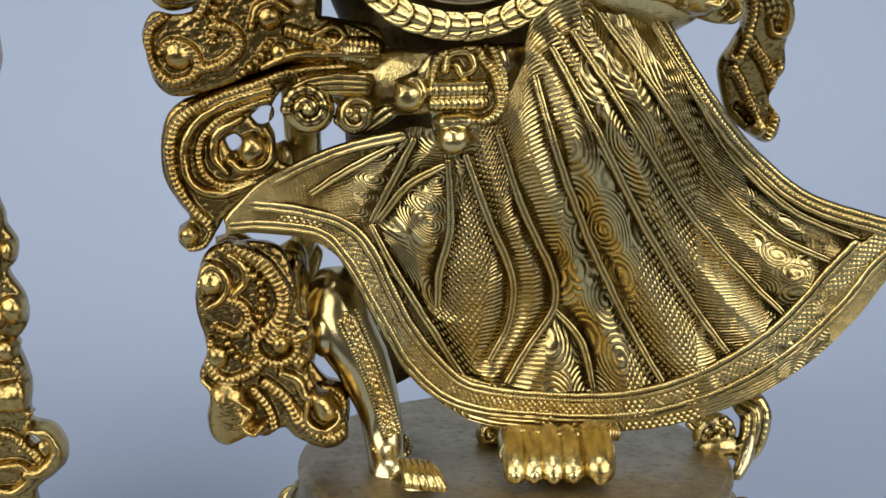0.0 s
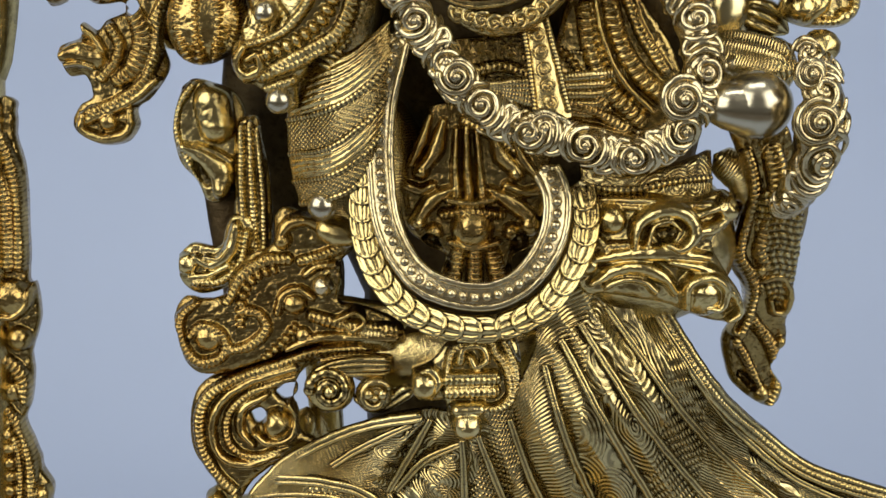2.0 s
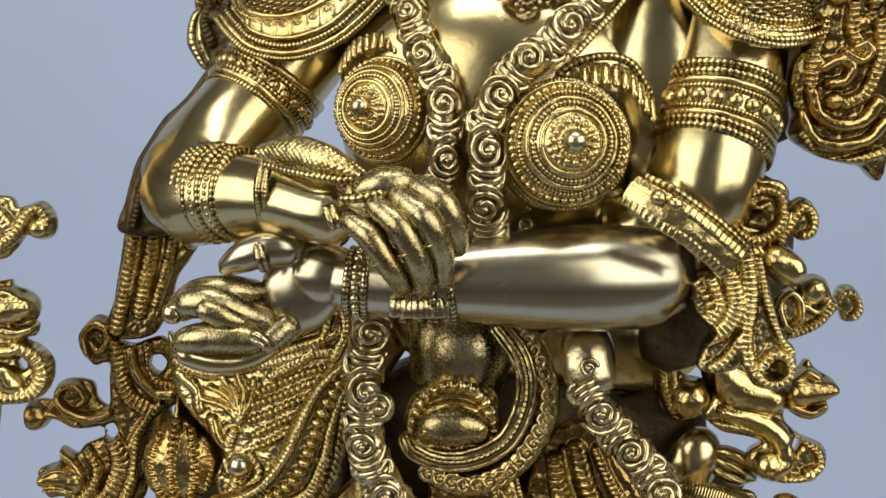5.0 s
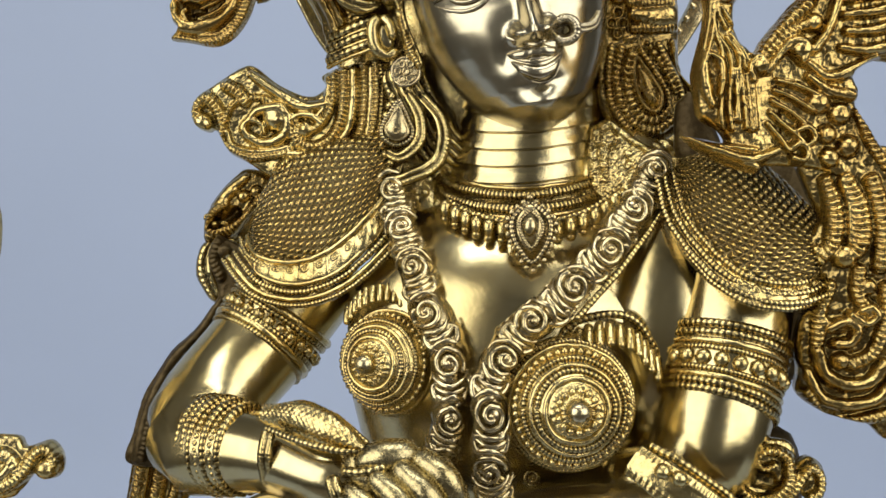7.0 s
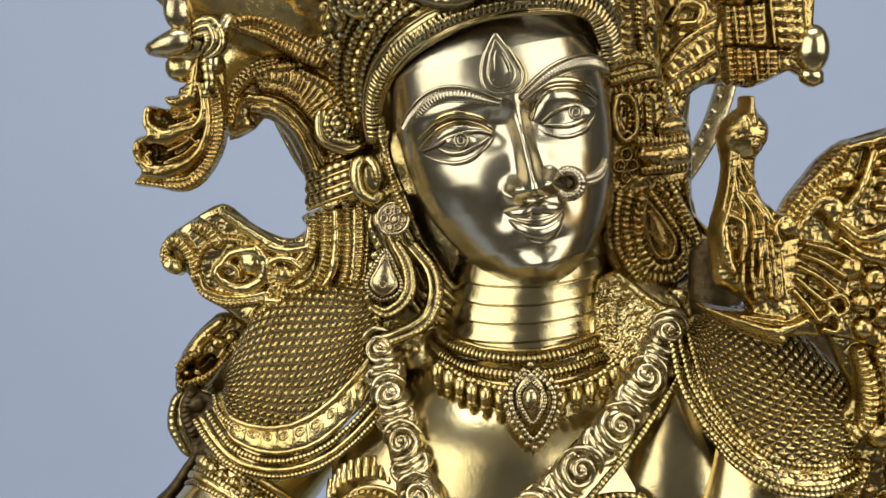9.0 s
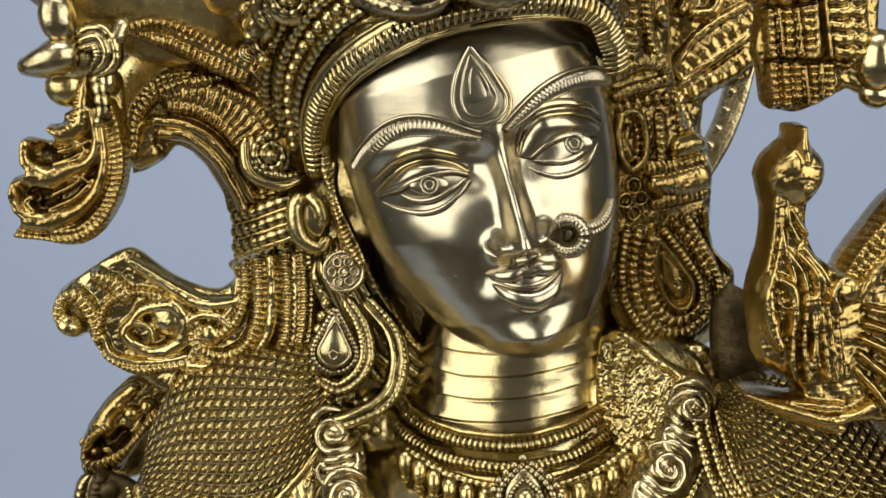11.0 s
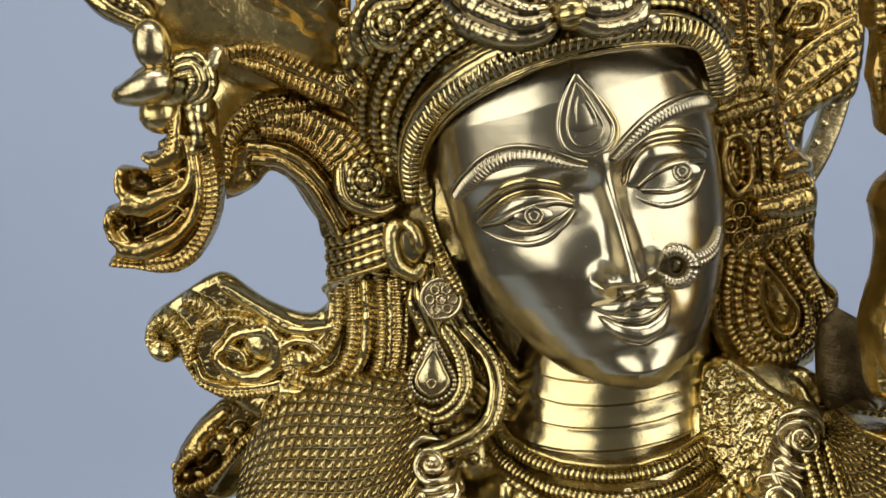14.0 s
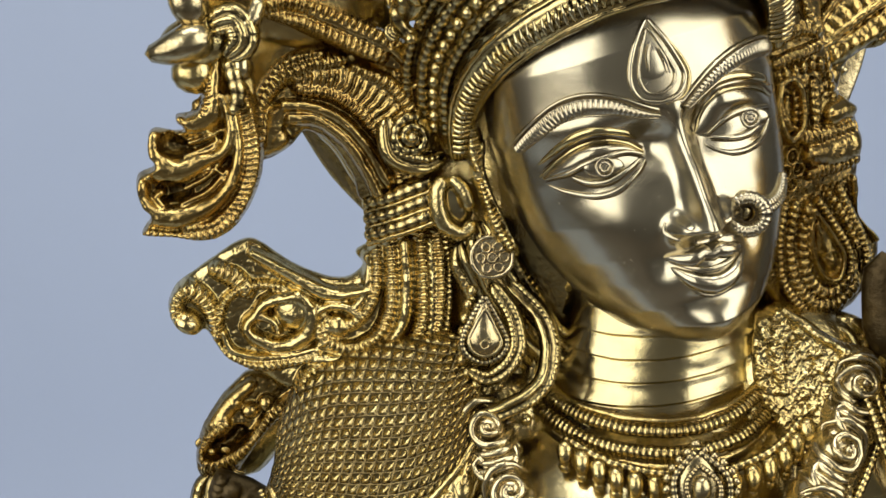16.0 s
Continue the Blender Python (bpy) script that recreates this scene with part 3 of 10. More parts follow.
            if kind == "b":
                for q in spline(hoop, 2 * r)[0][:-1]:
                    self.ball(q, r, mat=mat, k=8)
            elif kind == "r":
                self.rope(hoop, r, mat)
            else:
                self.tube(hoop, r, k=8, mat=mat, caps=(0, 0))

    def quilt(self, upper, lower, bulge, relief, mat="cast", fine=0.7, cuts=None):
        """A cushion between two lines, swelling to the front, with a relief over it."""
        a, b = spline(upper, 0.5)[0], spline(lower, 0.5)[0]
        long = int(max(len(a), len(b)) * 0.5 / fine)
        wide = int(np.linalg.norm(a[len(a) // 2] - b[len(b) // 2]) / fine) + 8
        a, b = (q[np.linspace(0, len(q) - 1, long).astype(int)] for q in (a, b))
        v = np.linspace(0, 1, wide)[:, None, None]
        p = a[None] * (1 - v) + b[None] * v
        u = np.linspace(0, 1, long)[None] + 0 * v[..., 0]
        swell = bulge * np.sqrt(np.clip(4 * v[..., 0] * (1 - v[..., 0]), 0, 1)) * np.clip(8 * u * (1 - u), 0, 1) ** 0.5
        u, w = u * long * fine, v[..., 0] * wide * fine + 0 * u
        p[..., 1] -= swell + relief(u, w)
        p = np.pad(p, ((1, 1), (1, 1), (0, 0)), "edge")
        p[[0, -1], :, 1] += 9
        p[1:-1, [0, -1], 1] += 9
        if cuts:
            w, mat = cuts(u, w), "carved"
        self.grid(p, mat, np.pad(np.stack([u, w], -1), ((1, 1), (1, 1), (0, 0)), "edge"))

    def finish(self, name, label, category, group=""):
        v, f = np.vstack(self.v), np.vstack(self.f)
        # the unevenness of hand-finished casting
        wob = np.random.RandomState(7)
        push = np.zeros_like(v)
        for size, amount in ((26, 0.45), (17, 0.4), (11, 0.3), (8, 0.25), (6, 0.2), (4.5, 0.14)):
            for _ in range(3):
                way = wob.normal(size=3)
                way *= 2 * math.pi / size / np.linalg.norm(way)
                push += amount * 0.22 * unit(wob.normal(size=3)) * np.sin(v @ way + wob.uniform(0, 6.3))[:, None]
        still = np.zeros(len(v), bool)
        still[f[np.concatenate(self.m) == MATS.index("polish")].ravel()] = True
        push[still] *= 0.15
        v = (v + push) / 1000
        uv, m = np.vstack(self.uv), np.concatenate(self.m)
        mesh = bpy.data.meshes.new(name)
        mesh.vertices.add(len(v)), mesh.loops.add(4 * len(f)), mesh.polygons.add(len(f))
        mesh.vertices.foreach_set("co", v.astype(np.float32).ravel())
        mesh.loops.foreach_set("vertex_index", f.astype(np.int32).ravel())
        mesh.polygons.foreach_set("loop_start", np.arange(0, 4 * len(f), 4, dtype=np.int32))
        mesh.polygons.foreach_set("material_index", m.astype(np.int32))
        for mat in BRASSES.values():
            mesh.materials.append(mat)
        layer = mesh.uv_layers.new(name="UVMap")
        layer.data.foreach_set("uv", uv[f.ravel()].astype(np.float32).ravel())
        mesh.update(calc_edges=True)
        mesh.shade_smooth()
        return tagged(new(name, mesh), label, category, group)


def drape(knots, soft=40.0):
    """A smooth depth over the front plane from a few known places (x, y, z)."""
    k = np.asarray(knots, float)
    d = np.sqrt(((k[:, None, [0, 2]] - k[None, :, [0, 2]]) ** 2).sum(-1) + soft**2)
    a = np.block([[d, np.ones((len(k), 1))], [np.ones((1, len(k))), np.zeros((1, 1))]])
    w = np.linalg.solve(a + 1e-6 * np.eye(len(a)), np.r_[k[:, 1], 0])

    def depth(x, z):
        x, z = np.asarray(x, float), np.asarray(z, float)
        q = np.sqrt((x[..., None] - k[:, 0]) ** 2 + (z[..., None] - k[:, 2]) ** 2 + soft**2)
        return q @ w[:-1] + w[-1]

    return depth


# ---- the room: paper sweep behind and under the statue, walls, ceiling ----
def sheet(name, profile, half, mat, kind="structure", label="", x0=0.0):
    """A sheet drawn sideways from a profile of (y, z) in metres."""
    bm = bmesh.new()
    rows = [[bm.verts.new((x, y, z)) for x in (x0 - half, x0 + half)] for y, z in profile]
    for a, b in zip(rows, rows[1:]):
        bm.faces.new((a[0], a[1], b[1], b[0]))
    mesh = bpy.data.meshes.new(name)
    bm.to_mesh(mesh), bm.free()
    mesh.shade_smooth(), mesh.materials.append(mat)
    return tagged(new(name, mesh), label, name.split("_")[0], kind=kind)


FLOOR_Z, TABLE_Z = -0.85, -0.155
bend = [(0.55 + 0.5 * math.sin(a), TABLE_Z + 0.5 * (1 - math.cos(a))) for a in np.linspace(0, math.pi / 2, 14)]
sheet("backdrop", [(-0.44, TABLE_Z), *bend, (1.05, 2.1)], 1.6, PAPER, label="smooth blue-grey paper backdrop sweeping under the statues")


def block(name, lo, hi, mat, kind="structure", label="", category=""):
    bm = bmesh.new()
    bmesh.ops.create_cube(bm, size=1)
    for v in bm.verts:
        v.co = Vector([lo[i] if v.co[i] < 0 else hi[i] for i in range(3)])
    mesh = bpy.data.meshes.new(name)
    bm.to_mesh(mesh), bm.free()
    mesh.materials.append(mat)
    return tagged(new(name, mesh), label, category or name.split("_")[0], kind=kind)


block("floor", (-3.2, -3.2, FLOOR_Z - 0.1), (3.2, 1.5, FLOOR_Z), BOARDS, label="dark wooden floor of the room")
block("ceiling", (-3.2, -3.2, 2.4), (3.2, 1.5, 2.5), CEILING, label="pale plaster ceiling of the room")
block("wall_north", (-3.2, 1.4, FLOOR_Z), (3.2, 1.5, 2.4), PLASTER, label="plain plaster wall behind the backdrop")
block("wall_south", (-3.2, -3.2, FLOOR_Z), (3.2, -3.1, 2.4), PLASTER, label="plain plaster wall facing the statues")
block("wall_west", (-3.2, -3.1, FLOOR_Z), (-3.1, 1.4, 2.4), PLASTER, label="plain plaster side wall")
block("wall_east", (3.1, -3.1, FLOOR_Z), (3.2, 1.4, 2.4), PLASTER, label="plain plaster side wall")
block("table", (-1.1, -0.45, FLOOR_Z), (1.1, 0.6, TABLE_Z - 0.004), BOARDS, label="dark table under the paper backdrop", kind="structure")


# ---- the pedestal ----
base = Casting()
base.lathe((38, 48, 0), (0, 0, 1), [(0.1, -20), (60, -20.3), (112, -20.6), (120, -21.5), (123, -24), (122, -34), (125, -46), (131, -52), (133, -58), (129, -64), (122, -70), (118, -82), (124, -96),
           (138, -112), (146, -124), (147, -136), (144, -152), (0.1, -154)], "dull", k=96)
base.ring((38, 48, -49), (0, 0, 1), 129, 2.6, "r")
base.ring((38, 48, -67), (0, 0, 1), 127, 3.2, "b")
for i in range(28):
    a = 2 * math.pi * i / 28
    c, s = math.cos(a), math.sin(a)
    f = np.array((c, s, 0.15))
    o = np.array((38 + 126 * c, 48 + 126 * s, -84.0))
    base.tube([o, o + (8 * c, 8 * s, -14), o + (18 * c, 18 * s, -34), o + (16 * c, 16 * s, -46)], [9, 12, 12, 5], flat=0.45, mat="cast", front=f)
for x, y, z, r in ((-88, 70, -58, 12), (-96, 62, -78, 16), (166, 30, -52, 13), (170, 40, -78, 16)):
    base.volute((x, y, z), r, 40, 1.5, 1 if x < 0 else -1)
base.finish("pedestal", "round brass pedestal with a dull smooth top and petalled foot", "pedestal")


# ---- the statue ----
S = Casting()
skirt_depth = drape([(-118, 6, 121), (-60, 22, 113), (-13, 15, 105), (60, 36, 79), (230, 34, 112), (152, 34, 147), (-3, -2, 170), (104, -12, 191), (60, -8, 215), (130, 14, 215), (185, 36, 165), (-70, 12, 165), (100, 32, 85), (20, 22, 90)])

SKIRT_TOP = [(-117.9, 5.9, 122.5), (-94.8, 11.1, 144.9), (-59.7, 12.4, 161.1), (-24.8, 3.2, 171.4), (-2, -2.5, 172.2), (21.8, -7.1, 185.9), (32.8, -6.8, 205.7), (38.3, -2.8, 227.9), (68.2, 1.7, 244.9), (97.6, 5.4, 239.5), (129.3, 7.8, 189.8), (163.4, 35.5, 155.8), (194.9, 38, 132.4), (237.5, 33.5, 118.6), (260.6, 33.1, 110)]
SKIRT_HEM = [(-117.5, 6.6, 115.9), (-98.3, 13, 115.1), (-72.2, 21.3, 109), (-55, 23.7, 93.6), (-33.1, 26.8, 56.9), (-14.3, 32.8, 26.4), (11.2, 38.3, 5.6), (50, 43, -2.6), (92, 44.1, -3.7), (130.2, 42.8, 1.7), (167.7, 40.9, 16.3), (198.1, 38.9, 36.7), (222.7, 36.5, 62.8), (242, 34, 90.8), (261.7, 33.1, 108.1)]
FRONT_FOLDS = [
    [(-20.4, 2.7, 166.9), (-30.4, 9.7, 146), (-43.8, 19.1, 119)],
    [(-43.8, 19.1, 119), (-30.2, 20.7, 92.7), (-11.7, 27, 61.6), (6, 35.2, 32.1), (17.3, 38.4, 20.8)],
    [(-4, 0.5, 156.2), (-1.7, 9.5, 119.4), (-6.8, 17.9, 93.4), (-7.6, 24.6, 71.7)],
    [(4.6, -1.9, 159.5), (17.2, 6.6, 126), (32.3, 25.7, 88.8), (32.1, 35.7, 61.1), (21.7, 37.5, 38)],
    [(20.8, -6.1, 170.2), (35.7, 6, 129.2), (54.1, 29.7, 91.1), (56.7, 39.2, 68.3), (42.4, 41, 43.6), (31.7, 40.5, 24)],
    [(56.7, 39.2, 68.3), (70.7, 42.4, 52.9), (77.7, 43.6, 36.3), (81.5, 44.1, 19.7)],
]
SIDE_FOLDS = [
    [(38.4, -8.4, 200.3), (50.9, -7.9, 160.5), (72, 19, 111.9), (96.6, 38.1, 63.8), (120.1, 42, 24.3)],
    [(46.7, -6.7, 214.2), (71.3, -13.3, 169.9), (102.1, 19.8, 118), (133.8, 36.9, 70.6), (159.9, 40.1, 37.4)],
    [(56.6, -5.3, 222.6), (87.8, -15.3, 175.9), (125.8, 26.1, 126.2), (159.9, 38.3, 89.6), (186, 38.5, 65.2)],
    [(70.8, -2.8, 231), (105.3, -11.2, 184.1), (145.3, 33.2, 137.5), (181.1, 39.2, 108.5), (210.9, 36.2, 95)],
    [(94.2, 0.7, 231.2), (124, 3, 187.2), (152, 32.4, 153), (186.4, 39, 124.3), (223.6, 34.6, 108)],
    [(-4.5, 1.2, 153.2), (-24.6, 9.3, 140.2), (-39.9, 18, 120.1)],
    [(-30.5, 6.2, 162.6), (-59.9, 15.8, 145), (-75.4, 17.1, 134.3)],
]
FOLDS = FRONT_FOLDS + SIDE_FOLDS


def skirt():
    top, _ = spline(SKIRT_TOP, 0.8)
    hem, _ = spline(SKIRT_HEM, 0.8)
    n, rows = 560, 230
    pick = lambda line: line[np.linspace(0, len(line) - 1, n).astype(int)]
    # ease the pairing of the two edges so that rows run with the folds
    top, hem = pick(top), pick(hem)
    v = np.linspace(0, 1, rows)[:, None, None]
    p = top[None] * (1 - v) + hem[None] * v
    p[..., 1] = skirt_depth(p[..., 0], p[..., 2])
    lines = np.vstack([spline(f, 2.0)[0] for f in FOLDS])[:, [0, 2]]
    near = np.full(p.shape[:2], 1e9)
    for q in lines:
        near = np.minimum(near, (p[..., 0] - q[0]) ** 2 + (p[..., 2] - q[1]) ** 2)
    near = np.sqrt(near)
    p[..., 1] -= 7.5 * (1 - np.exp(-((near / 10) ** 2))) - 2.5
    for lot, (a, b) in enumerate(zip((0, 90, 170, 215, 265, 320, 370, 425, 470, 515), (91, 171, 216, 266, 321, 371, 426, 471, 516, 560))):
        part = p[:, a:b]
        uv = np.stack([v[..., 0] * 150 + 0 * part[..., 0], part[..., 0] * 0.9 + 0.2 * part[..., 2]], -1)
        S.grid(part, ("hatch", "swirl", "hatch", "ribs", "swirl", "hatch", "ribs", "swirl", "ribs", "hatch")[lot], uv)
    back = p.copy()[:, ::6][::6]
    back[..., 1] += 5
    S.grid(back, "cast")
    for f in FOLDS:
        S.bundle([(x, y - 0.7, z) for x, y, z in f], [1.6, 2.2, 2.2, 1.8], "rr", flat=0.5)


skirt()


def lozenges(pitch, depth):
    return lambda s, w: depth * np.abs(np.sin(np.pi * (s + w) / pitch) * np.sin(np.pi * (s - w) / pitch)) ** 0.6


HEM_LINE = [(-117.6, 3.2, 120.1), (-97.9, 9.6, 119.6), (-72, 17.7, 114.6), (-57.9, 20.1, 102), (-38.6, 22.3, 67.5), (-20.7, 27.8, 35.9), (6.2, 34, 14.3), (49.5, 40, 6), (91.2, 41, 4.7), (125.9, 39.6, 10.4), (161.6, 37.7, 24.9), (191.8, 35.8, 45.8), (216.3, 33.5, 71.6), (235.6, 31, 98.3), (256.2, 30, 110.6)]
HEM_IN = [(-106.1, 5.8, 130.9), (-77.7, 15, 125.6), (-55.6, 18.2, 117.6), (-42.2, 18.4, 102.4), (-25.6, 22.2, 67.6), (-8.4, 28.4, 42.2), (12.3, 34.2, 24.7), (49.2, 40, 17.6), (90.7, 40.8, 16.7), (122.1, 39, 23.2), (154.4, 37.1, 38.2), (183, 35.7, 59.7), (205.9, 33.8, 87.5), (222.6, 31.7, 108.5)]
mid = [tuple((np.array(a) + np.array(b)) / 2) for a, b in zip([p for p in HEM_LINE][1:], HEM_IN)]
S.strip(mid, 15, lozenges(3.6, 0.9), bulge=0.8, drop=3, fine=0.6)
S.bundle(HEM_LINE, 3.0, "rp", spread=0.6, cord=0.45)
S.bundle(HEM_IN, 3.2, "rr", spread=0.6, cord=0.42)
S.bundle([(-117.7, 4.2, 119.9), (-109, 5.9, 130), (-94.6, 9.4, 142.2), (-59.7, 10.9, 158.4), (-24.8, 1.7, 168.1)], 3.0, "rp", spread=0.6, cord=0.4)
S.bundle([(94.1, 1.2, 236.8), (129, 5.6, 185.6), (163.4, 34.5, 151.3), (194.6, 36.1, 128.6), (237, 31.5, 115.8), (259.9, 31.1, 108.8)], 5.0, "rbr", spread=0.7, cord=0.3)
# knot at the waist with its hanging bud
S.emboss([(-31.3, 196.6), (-20.1, 201.7), (-11.8, 210.7), (4.9, 214.7), (22.9, 213.2), (26.6, 197.7), (25.2, 180.8), (18, 173.4), (7.8, 173.3), (7.1, 164.8), (0.9, 159.1), (-8.2, 161), (-11.7, 170.4), (-13.5, 178.8), (-22.2, 178.8), (-31.2, 184.3)], -6, [
    ("o", [(-24.8, 188.9)], 7.0, 7.0), ("p", [(-29.6, 193.8), (-21.2, 197.8), (-16.6, 190.6), (-20.5, 183.3)], 2.0, 4.4), ("r", [(-11.6, 191.8), (12, 192.5)], 3.2, 4.0, 2.6), ("r", [(-11.5, 185), (11.6, 185.8)], 3.2, 4.0, 2.6), ("p", [(-12.8, 195.1), (13.1, 195.9)], 1.4, 4.6), ("o", [(-1.5, 167.3)], 7.4, 8.0), ("p", [(-6.9, 176), (4.9, 176.7)], 3.4, 5.6),
    ("r", [(11.7, 208.7), (19.8, 197.6), (21.8, 183.6), (14.5, 176.8), (7.7, 176.7)], [2.0, 3.0, 3.0, 2.6, 2.0], 4.4, 2.2), ("r", [(17.3, 212), (24.3, 197.6), (25.1, 184.2)], 2.0, 3.6, 2.2), ("p", [(-6.1, 201.8), (-3.9, 209.6), (5, 210.3), (7.9, 203.1), (2.3, 199.7), (-0.5, 204.1)], 2.0, 4.4), ("r", [(-12.2, 197.9), (-10.1, 207.4), (-2.9, 213), (8.9, 213.1), (14, 205.4)], 2.0, 3.8, 2.2)], 0.5, 4.4, 12, 0.3, 0.35, 58)
S.tube([(-24, 16, 190), (0, 14, 188), (24, 12, 192)], [12, 14, 12], flat=0.6)

# ---- legs and feet ----
S.tube([(-59.1, 70, 85.4), (-61.7, 52, 60), (-48.9, 44, 36.1), (-39.4, 42, 10.4), (-35.5, 36, -10.7), (-32.9, 22, -22.1), (-29.8, 10, -26.7)], [17, 20, 17.5, 14.5, 11.5, 11, 11], mat="smooth", k=24)
S.ball((-67, 44, 52.3), (13, 12, 14), "smooth", k=20)
S.strip([(-57.8, 32, 65), (-47, 29, 43.6), (-38.6, 29, 21.1), (-32.3, 26, -0.7)], 10, lozenges(3.4, 1.0), bulge=1)
S.bundle([(-61.4, 30, 62.4), (-51, 28, 40.7), (-42.9, 28, 19.8), (-36.1, 26, -2.3)], 1.6, "r", cord=0.9)
S.bundle([(-52.2, 30, 70.3), (-42.3, 28, 47), (-33.6, 28, 21.4), (-27.4, 26, 0.9)], 1.6, "r", cord=0.9)
S.beads([(-57, 28, 67.6), (-46.9, 26, 44.4), (-38.6, 26, 20.4), (-32.9, 24, 0)], 1.9)
S.ring((-32.9, 34, -8.4), (0.2, -0.4, 0.9), 11, 1.8, "r")
S.tube([(-32.9, 30, -28.5), (-22.1, 10, -22.5), (-13.4, -8, -19.8)], [10, 12, 9], flat=0.7, mat="smooth", k=16, front=np.array((0, -0.5, 0.85)))
for i in range(5):
    S.tube([(-26 + 3.2 * i, 6 - 1.0 * i, -8), (-24 + 4.0 * i, -6 - 1.5 * i, -11), (-22 + 4.4 * i, -13 - 1.5 * i, -17)], [3.2, 3.4, 2.8], mat="cast")
S.tube([(71.4, 85, -8.7), (69.4, 55, -12.5), (67.9, 30, -13.8)], [22, 21, 20], flat=0.6, mat="smooth", k=18)
S.strip([(36.9, 22, 1.2), (62.6, 16, 1), (93.1, 22, 0.5)], 7, mat="ribs", bulge=2, drop=6)
for i, (x, w) in enumerate(((928, 7.0), (962, 6.6), (998, 7.6), (1035, 7.2), (1085, 9.2))):
    k = (x - 1005) * 0.285 + 56
    S.tube([(k, 36, -4), (k, 14, -3), (k, -2, -9), (k, -8, -17)], [w * 1.06, w * 1.1, w * 1.04, w * 0.9], mat="cast", k=18, step=1.0)
    S.ball((k, -8.0, -12), (w * 0.55, 4.2, w * 0.6), "smooth", lean=-20, k=18)
    S.ring((k, 6, -5), (0, 1, -0.3), w * 1.02, 1.1, "r")

# ---- core of the stem behind the skirt, its shade coloured in; stumps on the pedestal ----
S.tube([(-29.7, 110, 3), (-23, 110, 31.5), (-30.2, 95, 103.8), (-30.5, 80, 187.3), (-24.5, 80, 252.8)], [14, 18, 26, 30, 34], mat="shade_patina", flat=0.6)
S.tube([(-88.7, 80, 79.8), (-81.2, 70, 114.6), (-83.3, 60, 160.5), (-86, 60, 203.7)], [8, 10, 12, 12], mat="cast", flutes=(9, 0.3))
S.tube([(-75.8, 85, 95.5), (-82.3, 80, 66.5), (-85.5, 75, 34), (-72.4, 70, 8.3)], [8, 7, 8, 6], mat="cast", flutes=(9, 0.3))
S.ball((25.9, 70, -15.2), (9, 8, 9)), S.volute((25.3, 62, -13.1), 8, 0)
S.bundle([(168.8, 70, 8.2), (178.9, 62, 0.5), (175.6, 58, -18.8), (163.4, 55, -21.2)], [8, 9, 8, 6], "rpr")
S.volute((155.4, 58, -11.9), 14, 80, 1.8, -1, kind="r"), S.volute((146, 62, -4.7), 8, 180, 1.5, 1)
S.ball((157.9, 60, -19.5), (15, 10, 9))
S.tube([(177.2, 60, -9.2), (171.5, 50, -22.8), (163.6, 40, -32.8)], [4, 5, 3], mat="pale")

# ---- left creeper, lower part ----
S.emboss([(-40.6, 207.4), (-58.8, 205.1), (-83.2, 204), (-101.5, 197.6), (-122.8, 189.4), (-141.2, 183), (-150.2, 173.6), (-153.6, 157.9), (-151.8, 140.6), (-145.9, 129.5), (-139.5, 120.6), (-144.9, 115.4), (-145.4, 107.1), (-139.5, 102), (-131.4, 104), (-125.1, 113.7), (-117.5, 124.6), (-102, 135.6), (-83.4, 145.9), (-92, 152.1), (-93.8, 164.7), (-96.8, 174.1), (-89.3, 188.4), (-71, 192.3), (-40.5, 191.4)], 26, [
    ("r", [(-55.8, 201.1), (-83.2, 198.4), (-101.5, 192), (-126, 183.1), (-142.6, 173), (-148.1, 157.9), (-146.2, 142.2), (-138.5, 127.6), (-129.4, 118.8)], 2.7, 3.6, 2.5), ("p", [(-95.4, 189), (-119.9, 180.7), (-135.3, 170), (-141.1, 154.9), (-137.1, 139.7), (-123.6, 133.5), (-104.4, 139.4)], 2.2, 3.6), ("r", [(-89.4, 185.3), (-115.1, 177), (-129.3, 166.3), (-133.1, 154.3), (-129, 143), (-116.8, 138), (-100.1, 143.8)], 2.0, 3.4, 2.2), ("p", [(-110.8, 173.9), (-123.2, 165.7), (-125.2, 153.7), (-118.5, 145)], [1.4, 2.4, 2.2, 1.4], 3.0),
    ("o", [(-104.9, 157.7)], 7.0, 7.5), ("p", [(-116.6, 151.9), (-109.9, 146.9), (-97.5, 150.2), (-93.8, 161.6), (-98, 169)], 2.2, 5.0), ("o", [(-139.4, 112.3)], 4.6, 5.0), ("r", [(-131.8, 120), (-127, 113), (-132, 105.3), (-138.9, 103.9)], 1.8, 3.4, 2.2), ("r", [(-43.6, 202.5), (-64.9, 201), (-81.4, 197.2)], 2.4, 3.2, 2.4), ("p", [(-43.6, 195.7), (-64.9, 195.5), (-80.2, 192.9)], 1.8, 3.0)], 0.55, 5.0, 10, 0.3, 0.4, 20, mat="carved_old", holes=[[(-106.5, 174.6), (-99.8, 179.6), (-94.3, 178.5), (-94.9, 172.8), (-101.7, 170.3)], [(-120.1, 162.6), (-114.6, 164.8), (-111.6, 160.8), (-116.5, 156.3)]])
